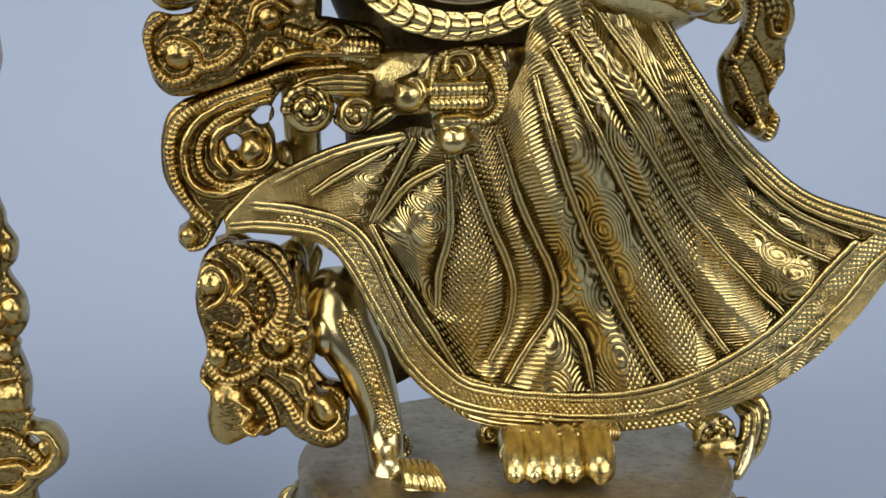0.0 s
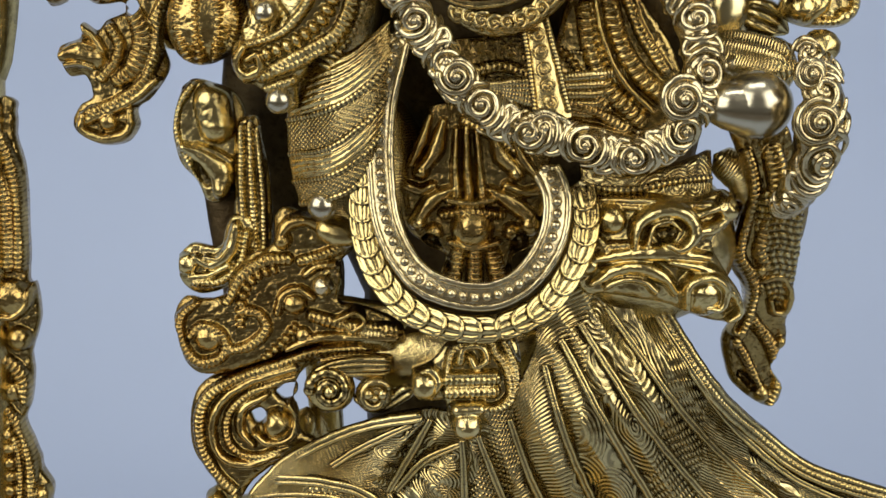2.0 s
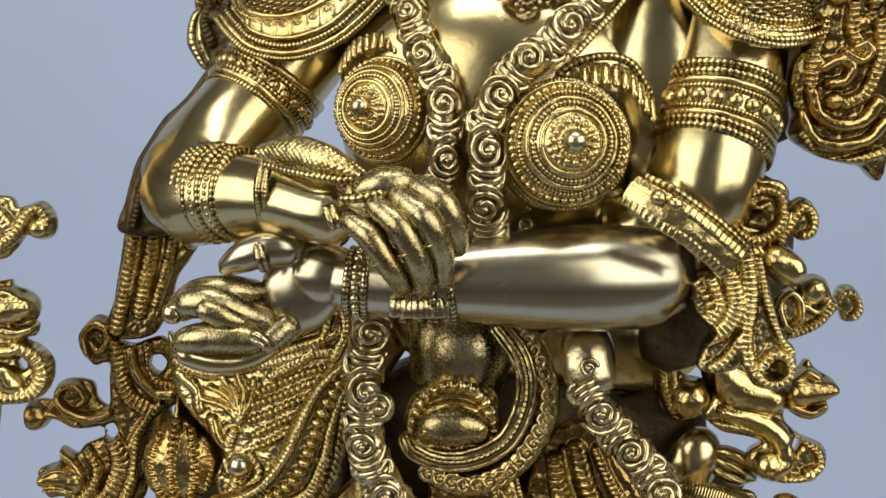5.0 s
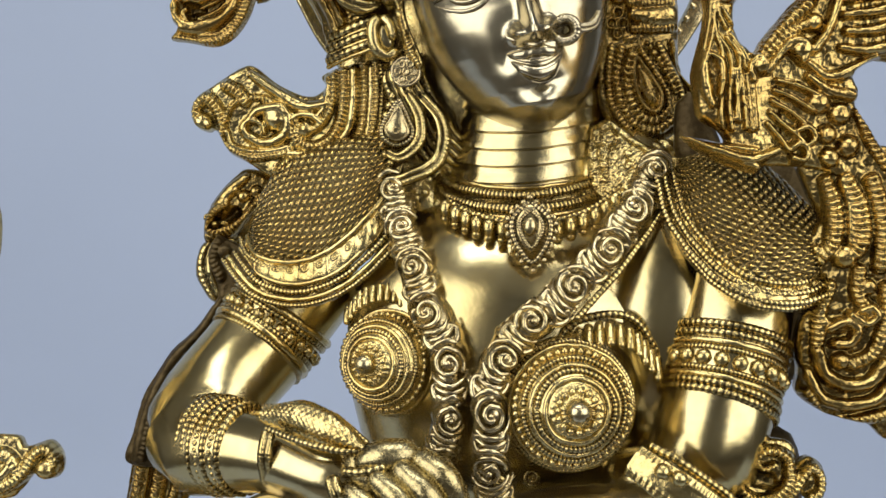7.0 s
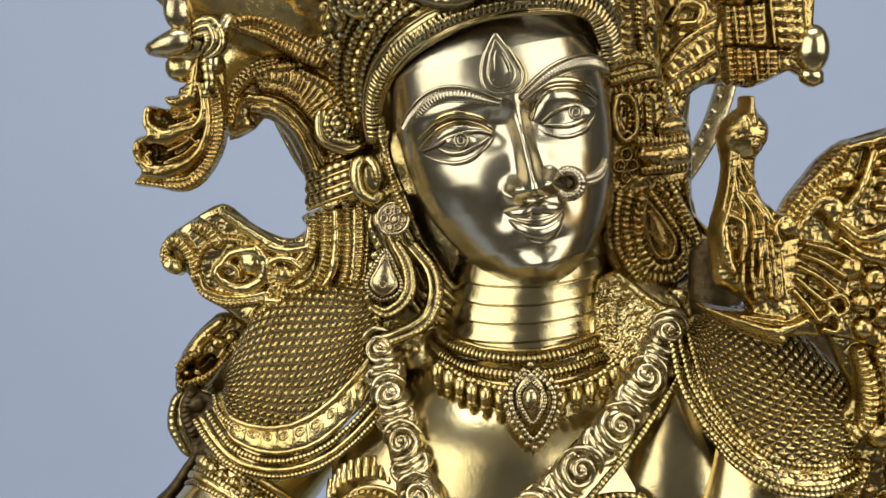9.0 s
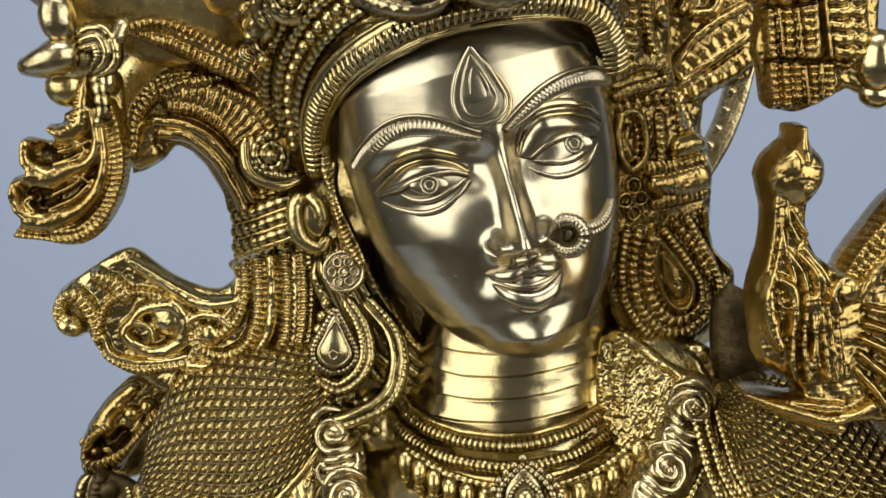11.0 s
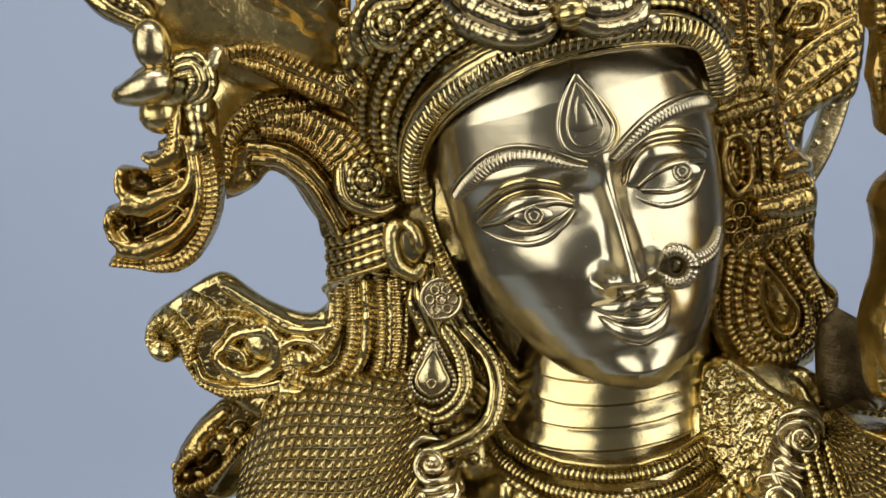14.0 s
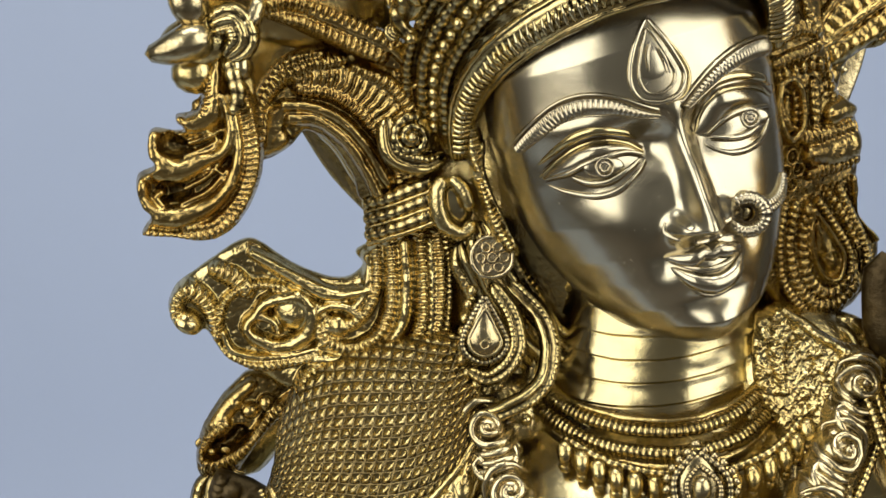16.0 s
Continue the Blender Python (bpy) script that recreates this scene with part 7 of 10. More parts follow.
S.bundle([(x, y - 2.5, z) for x, y, z in IN], 1.6, "r"), S.bundle(S.shifted(IN, 4.5, 4)[::12], 1.7, "r"), S.bundle(S.shifted(IN, 8.5, 6)[::12], 1.7, "r"), S.bundle(S.shifted(OUT, -1.5, 1)[::12], 1.6, "r")

# tall neck with folds, collars and the pendant
NECK_X, NECK_TOP = 31.0, 696.0


def neck():
    """Shallow folds, each lapping the one below with a crisp lower lip, hanging lower in front."""
    z = np.linspace(NECK_TOP, 618, 240)[:, None]
    a = np.arange(72) / 72 * 2 * np.pi
    fold = (NECK_TOP - z) / 8.2
    swell = 1.5 * (fold % 1) ** 1.5 - 1.2 * np.exp(-(((fold % 1) - 0.03) / 0.035) ** 2)
    wide = np.interp(-z, (-696, -680, -660, -645, -632, -618), (35, 35.5, 37.5, 41, 48, 58)) + swell
    p = np.stack([NECK_X + 0.1 * (z - 640) + wide * np.cos(a), -3 - 0.14 * (z - 690) + (0.8 * wide) * np.sin(a), z + 0.10 * wide * np.cos(a) + 8 * np.sin(a)], -1)
    S.grid(p, "smooth", wrap=True)


neck()
COLLAR = [(-9.2, 8, 651.3), (-9, -6, 649.2), (-5.2, -17, 645.2), (2.7, -29, 642.9), (15.5, -37, 641), (30.4, -41, 640.8), (44.1, -39, 642.7), (56.5, -30, 645.5), (65.6, -18, 648.6), (72.5, 0, 649.9)]
S.tube(COLLAR, 2.5, k=12, notch=(2.1, 0.2)), S.tube([(x, y + 1.5, z + 3.4) for x, y, z in COLLAR], 1.1, k=8)
COLLAR = [(-13.1, 6, 647.6), (-11.8, -10, 643.3), (-5.7, -23, 639.2), (4.1, -34, 635.9), (18.7, -42, 634.5), (33.6, -45, 634.7), (48.7, -41, 636.8), (61.6, -30, 640.1), (71.2, -16, 643.8), (77.1, 2, 646)]
S.tube(COLLAR, 2.6, k=12, notch=(2.1, 0.2)), S.tube([(x, y - 2, z - 4.0) for x, y, z in COLLAR], 1.2, k=8)
S.emboss([(-25.7, 694.3), (-15, 682.4), (-6.6, 672.9), (-1.6, 660.1), (-2, 641), (-9.2, 631.4), (-19.1, 637.3), (-28.3, 648.2), (-29.6, 673.6)], 4, [("r", [(-19.4, 688.8), (-11.2, 673.1), (-7, 657.8), (-9.5, 639.1)], 2.6, 3.4, 2.2), ("r", [(-14.9, 685.7), (-5.9, 668.7), (-3.8, 651.7), (-5.8, 636.9)], 2.4, 3.4, 2.2), ("p", [(-23.9, 686), (-16.1, 671.1), (-13.2, 656.3), (-16, 641.5)], 2.2, 3.0)], 0.5, 3.0, 10, 0.5, 0.5, 57)
S.ball((31, 4, 628), (52, 40, 16), "cast", k=40)
line, at = spline([(-8.4, -30, 638), (5.1, -40, 631.7), (21.9, -46, 628.4), (42, -50, 629.2), (60, -48, 635), (71.4, -42, 642.8)], 6.2)
S.bundle(line, 2.0, "r", cord=0.9)
for i, c in enumerate(line):
    S.tube([c + (0, -1, 0), c + (0, -4, -5), c + (0, -3, -10)], [3.0, 2.8, 1.4], k=8), S.ball(c + (0, -3, -9), 2.6, "cast", k=8)
S.ball((31.6, -54, 624.5), (9, 4, 13), "pale", k=24), S.ball((30.8, -60, 626.9), (3.4, 2.5, 4.8), "pale", k=12)
PEND = [(30.5, -54, 638.1), (22.7, -56, 630), (24.4, -58, 619.6), (32.1, -60, 609.9), (39.1, -60, 620.1), (39.8, -58, 630.4), (31, -54, 638.1)]
S.rope(PEND, 1.5, "pale"), S.rope([(31 + (x - 31) * 0.6, y - 2.5, 628 + (z - 628) * 0.6) for x, y, z in PEND], 1.0, "pale"), S.beads([(31 + (x - 31) * 1.25, y + 1, 628 + (z - 628) * 1.2) for x, y, z in PEND], 1.6, 2.2, "pale")


# ---- the face ----
TILT = radians(13)
FACE_O = np.array((24.0, -66.0, 741.0))
FACE_R = np.array((math.cos(TILT), 0, math.sin(TILT)))
FACE_U = np.array((-math.sin(TILT), 0, math.cos(TILT)))
FB = (-71, -69.5, -67, -63, -58, -51, -42, -32, -20, -5, 12, 30, 42, 60)
FACE_W = (1, 6, 12.5, 19.5, 25.5, 31, 36, 40.5, 44, 46, 47, 45.5, 41, 24)
FACE_D = (14, 25, 34, 40.5, 44, 45, 45, 45, 45, 45, 45.5, 45.5, 42, 30)
FACE_C = (-1, -1.2, -1.4, -1.8, -2.2, -2.8, -3.2, -3.8, -4, -4, -4, -4, -4, -4)


def bell(a, b, a0, b0, sa, sb):
    return np.exp(-(((a - a0) / sa) ** 2) - ((b - b0) / sb) ** 2)


def features(a, b):
    """How far the face stands out from its egg, in millimetres."""
    h = np.interp(b, (-32.5, -30.5, -28, -25, -18, -5, 6, 16), (0, 7, 13.5, 13, 9.5, 5.0, 2.0, 0.0))
    w = np.interp(b, (-32, -27, -20, -5, 8, 16), (5.0, 5.2, 3.8, 3.0, 3.0, 5.0))
    out = h * np.exp(-(((a - 0.4) / w) ** 2))
    for s in (-1, 1):
        out = out + 6.5 * bell(a, b, 0.4 + s * 7.6, -26.5, 3.6, 4.0)
        out = out - 6.2 * bell(a, b, 0.2 + s * 19, 0.0, 14, 8.0) - 2.5 * bell(a, b, s * 8.5, 1, 5, 7)
        out = out + 5.2 * bell(a, b, (-24.3, 22.2)[s > 0], -1.0, 10.5, 5.6)
        out = out + 2.2 * bell(a, b, s * 24, 10.5, 18, 5) + 1.8 * bell(a, b, s * 24, -22, 13, 12)
        out = out - 1.6 * bell(a, b, s * 13.5, -36, 4, 6)
    out = out + 4.2 * bell(a, b, -1, -41, 12, 7.5) - 1.8 * bell(a, b, -1, -50, 9, 3.2) + 4.6 * bell(a, b, -1, -60, 10, 7)
    return out - 1.0 * bell(a, b, 0, -33.5, 2, 3)


def face_point(a, b, lift=0.0):
    a, b = np.asarray(a, float), np.asarray(b, float)
    s = np.clip((a - np.interp(b, FB, FACE_C)) / np.interp(b, FB, FACE_W), -0.999, 0.999)
    y = 21 + np.interp(b, FB, FACE_D) * (1 - s**2) ** 0.36 + features(a, b) + lift - 66
    return FACE_O + a[..., None] * FACE_R + b[..., None] * FACE_U + (-y)[..., None] * np.array((0, 1.0, 0))


def on_face(pairs, lift=0.0):
    p = np.asarray(pairs, float)
    return face_point(p[:, 0], p[:, 1], lift)


b = np.linspace(-71, 60, 280)[:, None]
b = np.vstack([-71 + 5 * np.linspace(0, 1, 30)[:, None] ** 1.6, b[b[:, 0] > -66]])
th = np.linspace(-math.pi / 2, math.pi / 2, 220)[None]
a = np.interp(b, FB, FACE_C) + np.interp(b, FB, FACE_W) * np.sin(th)
y = 21 + np.interp(b, FB, FACE_D) * np.cos(th) ** 0.72 + features(a, b + 0 * a) - 66
S.grid((FACE_O + a[..., None] * FACE_R + (b + 0 * a)[..., None] * FACE_U + (-y)[..., None] * np.array((0, 1.0, 0)))[::-1], "polish")
S.ball((30, 10, 770), (50, 52, 75), "cast", k=40, turn=-13)
# hair falling behind the face and neck, slopes of the shoulders
S.tube([(45, 26, 618), (30, 24, 660), (20, 20, 700), (16, 18, 750), (14, 16, 800)], [70, 76, 72, 66, 60], flat=0.36, k=32)
S.tube([(-84, 24, 606), (-45, 22, 630), (0, 14, 645)], [20, 20, 22], k=28, mat="check"), S.tube([(74, 16, 642), (105, 2, 634), (140, -12, 620)], [22, 22, 24], k=28)
S.tube([(-58, 32, 640), (-48, 28, 680), (-42, 20, 730), (-38, 10, 770)], [22, 22, 20, 20], flat=0.4, k=20), S.tube([(95, 30, 650), (90, 28, 700), (86, 26, 750), (82, 24, 800)], [26, 22, 22, 24], flat=0.4, k=20)

# brows, eyes, mark on the forehead, lips, nose ring
for pts, wide in (([(-46.1, 8.0), (-40.0, 12.8), (-33.1, 16.4), (-26.0, 17.2), (-18.0, 15.0), (-10.3, 11.1), (-4.7, 8.8)], [2.6, 3.6, 4.0, 4.2, 3.8, 2.6, 1.0]), ([(3.2, 8.9), (10.0, 12.8), (18.7, 16.6), (27.5, 18.3), (37.0, 17.4), (44.9, 13.7)], [1.4, 2.8, 3.8, 4.2, 3.8, 2.4])):
    line, wide = on_face(pts, 0.7), [1.3 * w for w in wide]
    S.strip(line, wide, lambda s, q: 0.9 * np.abs(np.sin(np.pi * s / 1.5)) ** 0.7, mat="polish", bulge=1.0, drop=1.6, fine=0.25)
    wide = np.array(wide) / 2
    S.tube(S.shifted(line, wide + 0.2, 0.0)[::4], 0.4, k=6, mat="polish"), S.tube(S.shifted(line, -wide - 0.9, -0.2)[::4], 0.7, k=6, mat="polish"), S.tube(S.shifted(line, -wide - 0.1, 0.0)[::4], 0.4, k=6, mat="shade_patina")
turn = np.linspace(0, 2 * math.pi, 40)
EYES = (
    ([(-42.4, -1.9), (-36.2, 2.6), (-28.9, 5.9), (-21.9, 5.5), (-15.3, 2.7), (-10.5, -1.7)], [(-41.2, -2.5), (-34.2, -1.4), (-29.0, 0.2), (-22.8, 0.8), (-16.3, 0.3), (-11.0, -2.1)], [(-33.9, -3.0), (-30.4, -5.6), (-25.9, -6.8), (-21.2, -6.4), (-16.3, -4.7), (-12.0, -2.7)], [(-40.7, -4.4), (-35.4, -7.9), (-27.9, -10.6), (-20.7, -9.9), (-14.4, -6.5), (-10.7, -3.4)], [(-24.2, -2.2)]),
    ([(5.4, -1.0), (9.3, 5.9), (15.3, 9.9), (22.7, 9.6), (29.9, 6.9), (36.2, 2.0)], [(9.5, -1.9), (15.3, 1.0), (20.5, 2.1), (26.4, 1.6), (33.2, -0.2)], [(10.3, -2.9), (15.5, -4.7), (21.1, -5.5), (26.5, -4.3), (31.7, -1.1)], [(7.9, -4.3), (11.0, -7.1), (15.6, -9.3), (21.8, -9.9), (27.9, -8.1), (33.0, -3.1)], [(24.3, -1.0)]))
for crease, lash, low, under, iris in EYES:
    upper, lower = (np.stack([np.interp(np.linspace(0, 1, 70), at / at[-1], line[:, k]) for k in range(3)], 1) for line, at in (spline(on_face(crease, -0.8), 0.3), spline(on_face(lash, 0.9), 0.3)))
    f = np.linspace(0, 1, 22)[:, None, None]
    lid = upper[None] * (1 - f) + lower[None] * f
    lid[..., 1] -= 2.0 * (np.sin(np.pi * f[..., 0]) ** 0.8) * np.sin(np.pi * np.linspace(0, 1, 70)) ** 0.6
    S.grid(lid, "polish")
    # near-black rods follow the lash, lid and crease lines
    S.tube(on_face(lash, 1.1), [0.4, 0.9, 1.0, 0.9, 0.5], k=9, mat="polish"), S.tube(on_face([(p, q - 1.1) for p, q in lash], 0.2), [0.2, 0.5, 0.6, 0.5, 0.3], k=7, mat="shade_patina")
    S.tube(on_face(crease, 0.2), [0.3, 0.7, 0.8, 0.8, 0.7, 0.4], k=8, mat="smooth"), S.tube(on_face([(p, q + 1.0) for p, q in crease], -0.1), [0.2, 0.4, 0.5, 0.5, 0.6, 0.6], k=7, mat="shade_patina")
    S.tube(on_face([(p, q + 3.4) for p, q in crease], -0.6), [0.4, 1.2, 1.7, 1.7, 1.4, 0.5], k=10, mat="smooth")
    S.tube(on_face(low, 0.6), [0.4, 0.9, 1.1, 0.9, 0.4], k=9, mat="polish"), S.tube(on_face([(p, q - 1.2) for p, q in low], 0.0), [0.2, 0.45, 0.5, 0.45, 0.2], k=7, mat="shade_patina")
    S.tube(on_face(under, 0.1), [0.3, 0.8, 1.0, 1.0, 0.8, 0.3], k=9, mat="polish"), S.tube(on_face([(p, q - 1.1) for p, q in under[1:]], -0.1), [0.2, 0.3, 0.35, 0.3, 0.4], k=6, mat="shade_patina")
    c = on_face(iris, 0.7)[0]
    S.ball(c + (0, 0.9, 0), (6.4, 1.2, 3.2), "polish", k=24)
    for radius in (2.7, 1.4):
        S.tube(c + radius * np.stack([np.cos(turn), 0 * turn - 0.2, np.sin(turn)], 1), 0.45, k=8, mat="polish", caps=(0, 0), step=0.2)
MARK = [(-1.2, 37.7), (-4.8, 33.8), (-8.4, 28.2), (-10.6, 21.8), (-10.2, 16.9), (-7.5, 13.9), (-2.6, 12.5), (2.8, 13.8), (5.9, 18.2), (4.6, 24.2), (2.1, 30.9), (-0.8, 37.6)]
S.tube(on_face(MARK, 0.3), 0.8, k=9, mat="polish"), S.tube(on_face([(-2.0, 35.1), (-5.2, 29.1), (-7.8, 21.9), (-7.0, 16.9), (-3.2, 15.1), (1.1, 16.4), (3.1, 19.7), (1.7, 25.4), (-0.6, 32.7), (-2.0, 35.1)], 0.4), 0.5, k=8, mat="polish")
S.tube(on_face([(-1.9, 36.5), (-2.8, 30.1), (-3.3, 24.1), (-3.5, 19.4), (-3.8, 15.6)], -1.6), [0.6, 3.4, 6.0, 7.0, 3.0], k=16, flat=0.3, mat="polish"), S.tube(on_face([(-2.2, 30.9), (-4.0, 27.0), (-4.9, 22.0)], 1.4), [0.2, 0.5, 0.2], k=6, mat="polish"), S.tube(on_face([(-0.3, 28.8), (1.0, 24.2), (1.3, 19.9)], 1.2), [0.2, 0.6, 0.2], k=6, mat="polish")
S.tube(on_face([(-0.5, 37.5), (3.0, 30.3), (6.0, 23.8), (7.2, 17.4), (4.0, 12.7), (-2.2, 11.3)], 0.0), [0.3, 0.5, 0.6, 0.7, 0.6, 0.3], k=7, mat="smooth")
S.tube(on_face([(-13.8, -34.2), (-7, -36.2), (-2.4, -35.4), (-0.4, -36.6), (1.8, -35.8), (6, -37.0), (11.4, -37.2)], 0.2), [0.6, 2.2, 2.9, 2.3, 2.9, 2.2, 0.5], k=14, mat="polish")
S.tube(on_face([(-12.6, -37.6), (-6.8, -43.0), (-1, -45.6), (5.2, -44.2), (10.8, -39.2)], 0.4), [0.5, 2.6, 3.6, 2.6, 0.5], k=14, mat="polish")
S.tube(on_face([(-12.6, -36), (-6, -39.2), (-1, -40.4), (5, -40), (11, -38)], 0.9), [0.3, 0.8, 0.9, 0.8, 0.3], k=8, mat="polish"), S.tube(on_face([(-11, -42), (-6, -47.6), (-1, -49.8), (5, -48.6), (9.4, -43.4)], 0.2), [0.3, 0.8, 0.9, 0.8, 0.3], k=8, mat="polish")
S.tube(on_face([(-4.5, -31.6), (0, -32.6), (5, -31.8)], 0.6), [0.8, 1.5, 0.8], k=9, mat="polish"), S.tube(on_face([(-11, -23), (-12, -26.5), (-8.5, -29.5)], 0.1), [0.4, 0.9, 0.5], k=8, mat="polish")
HOOP = on_face([(14.9, -28.8)], 1.6)[0]
S.tube(HOOP + 5.2 * np.stack([np.cos(turn), -0.3 * np.cos(turn), np.sin(turn)], 1), 2.3, k=14, mat="polish", notch=(1.36, 0.22), caps=(0, 0)), S.ring(HOOP + (0, 0.4, 0), (0.3, 0.95, 0), 3.0, 0.7, "p", "shade_patina")
S.ball(HOOP + (0, 2.6, 0), (3.2, 1.4, 3.2), "smooth", k=16)
for lift in (1, -1):
    S.tube(on_face([(p, q + 1.0 * lift) for p, q in ((19.2, -28.4), (24.4, -29.4), (29.6, -28.2), (33.6, -23.5))], 1.0), [1.7, 1.6, 1.6, 1.2], k=9, mat="polish", notch=(1.4, 0.3))

# ---- crown: headband, ropes of beads, bow of scrolls, dome ----
BAND = [(-37, -14, 732.3), (-37.3, -28, 749.5), (-30.5, -46, 765), (-17.7, -60, 775.9), (-1.4, -69, 783.5), (15.7, -72, 788), (36.2, -70, 789.7), (52.5, -60, 787.4), (61.6, -46, 778.1), (66.7, -30, 764.5)]
S.bundle(BAND, [4, 5, 6, 6.5, 6.5, 6.5, 6, 5, 4, 3], "p.....p", cord=0.16, flat=0.5)
line, at = spline(BAND, 2.4)
_, side, up = axes_of(line)
wear = random.Random(4)
for i in range(3, len(line) - 4):
    skew, size = (0.9 + wear.uniform(-0.3, 0.3), 0, 0), wear.uniform(0.8, 1.12)
    S.tube([line[i] + side[i] * 4.0 + up[i] * 2.2 - skew, line[i] + up[i] * (3.4 + wear.uniform(-0.3, 0.3)), line[i] - side[i] * 4.0 + up[i] * 2.2 + skew], [0.6 * size, 1.15 * size, 0.6 * size], k=7, mat="smooth" if wear.random() < 0.7 else "cast")
# its lower end beside the ear, and the rough casting between ear and face
S.emboss([(-35.6, 746), (-31.8, 745.8), (-29.5, 738.5), (-29.9, 730.9), (-28.3, 723.9), (-24.1, 714.4), (-19.6, 703.7), (-20.9, 699.5), (-25.7, 703.6), (-30, 711.6), (-32.3, 719.9), (-34.5, 728.8), (-36.4, 737.7)], drape([(-38, -20, 732), (-30, -20, 715), (-22, -20, 698)]), [
    ("o", [(-34.5, 745.2)], 3.2, 2.6), ("r", [(-34.1, 741.3), (-33.6, 736.8), (-32.5, 730.6)], [2.4, 2.2, 1.2], 2.4, 2.0), ("p", [(-30.6, 738.5), (-30.8, 730.9), (-28.7, 722.4), (-23.5, 711.7), (-20.4, 703.3)], [0.8, 1.0, 1.1, 1.1, 0.8], 1.8), ("r", [(-31.7, 724.8), (-29.7, 717.4), (-26.2, 710.3), (-22.3, 702.7)], 1.4, 1.8, 1.6)], 0.35, 2.4, 6, 0.6, 0.8, 71)
# rough slope between neck and shoulder
S.emboss([(61.8, 673.7), (69, 678.5), (76.6, 673.7), (87, 665.7), (97.1, 662.3), (98.7, 653.1), (91.8, 643.2), (86.8, 631), (79.7, 617.6), (68.3, 617.9), (66.1, 634.4), (60.6, 647.2), (60, 661.6)], drape([(70, -24, 674), (102, -38, 662), (68, -30, 640), (92, -44, 628)]), [
    ("r", [(66.6, 675.8), (68.9, 669.2), (66.8, 661.2), (67.9, 652.9)], [2.0, 2.6, 2.4, 1.4], 1.6, 1.7), ("p", [(69.4, 677.3), (78.6, 670.3), (88.6, 663.2), (96.7, 660.2)], [1.6, 2.0, 2.2, 1.6], 2.0), ("r", [(87.4, 661.6), (93.5, 657.6), (97.5, 656.1)], [1.6, 2.4, 1.6], 2.0, 2.0), ("r", [(88.6, 653.7), (93.4, 651.4), (97.1, 652.4)], 1.6, 1.8, 1.8)], 0.42, 4.0, 12, 0.4, 2.0, 72)
S.quilt([(-54, -4, 749.6), (-53.2, -18, 770.3), (-43, -36, 789.9), (-27.5, -46, 801.5), (-6.5, -54, 808.3), (16.4, -56, 810.6), (35.9, -54, 810.7), (56.3, -46, 804), (71.5, -30, 789.6)], [(-37.7, -4, 731.1), (-38.5, -16, 748.4), (-32, -34, 764.7), (-18.6, -50, 776.3), (-1.4, -60, 784.1), (16, -64, 789), (37, -62, 790.8), (54.2, -52, 788.4), (67.9, -22, 765)], 0, hammered)
for c in ((-14.1, -62, 778.7), (36, -72, 791.8), (-31.9, -44, 763.8), (8.8, -72, 787.1)):
    S.ball(c, (4.4, 3, 3.4), "pale", k=12)
for pts, r, w in (([(-41.2, -14, 741.3), (-41.5, -30, 761.2), (-32.8, -46, 777.6), (-19.1, -58, 788.3), (-1.3, -66, 794.4), (15.9, -68, 796.9), (34.9, -66, 797.3), (51.3, -58, 795.9), (63, -44, 787.9), (68.7, -26, 772.8)], 2.6, "r"), ([(-44.9, -12, 744.2), (-45, -28, 764.9), (-35.8, -44, 781.8), (-20.8, -56, 792.8), (-3, -64, 798.6), (16, -66, 801.3), (35, -64, 801.7), (52.4, -56, 799.9), (64.2, -42, 791.5)], 2.6, "b")):
    S.bundle(pts, r, w, cord=0.95)
for pts, r, w in (([(-48.6, -10, 746), (-48.6, -26, 767.7), (-38.5, -42, 786.2), (-23.5, -54, 797), (-4.7, -62, 803.2), (16.1, -64, 805.5), (35.2, -62, 805.6), (52.6, -54, 803.8)], 2.5, "r"), ([(-53.6, -8, 749.9), (-52.8, -22, 770.5), (-42.6, -40, 789.9), (-27.3, -50, 801.4), (-6.4, -58, 808.2), (16.3, -60, 810.4), (35.5, -58, 810.5)], 2.2, "r")):
    S.bundle(pts, r, w, cord=0.95)
S.bundle([(-23.9, -62, 803.1), (-13.2, -74, 795.9), (-1.4, -80, 792), (8.6, -80, 795.5)], [5, 9, 8, 4], "rrr", mat="pale"), S.bundle([(31.1, -70, 803.7), (27.1, -78, 796.9), (16.9, -82, 796.1), (12, -80, 802)], [4, 8, 8, 5], "rrr", mat="pale"), S.tube([(11.7, -80, 800.4), (11.5, -84, 794.6), (12.7, -82, 790.1)], [5, 5.5, 4], mat="ribs"), S.volute((7.1, -78, 803), 12, 0, 1.7, 1, kind="r", mat="pale")
S.volute((-6.4, -72, 804.2), 13, 100, 1.8, -1, kind="r", mat="pale"), S.volute((22.2, -76, 805.3), 11, 60, 1.6, 1, kind="r", mat="pale"), S.crust([(-21.9, -64, 816.7), (35, -64, 815.7), (31.6, -64, 802.1), (-18.6, -64, 803)], -62, 8, 12, "pale")
for k in range(5):
    S.ring((14, 0, 812 + 9 * k), (-0.2, 0, 1), 62 - 7.5 * k, 3.2, "rbrpr"[k], squash=1.0)
S.lathe((12, 0, 806), (-0.2, 0, 1), [(64, 0), (62, 10), (50, 24), (36, 40), (24, 52), (10, 60), (0.1, 62)], k=48, petals=(20, 2, 20, 60))
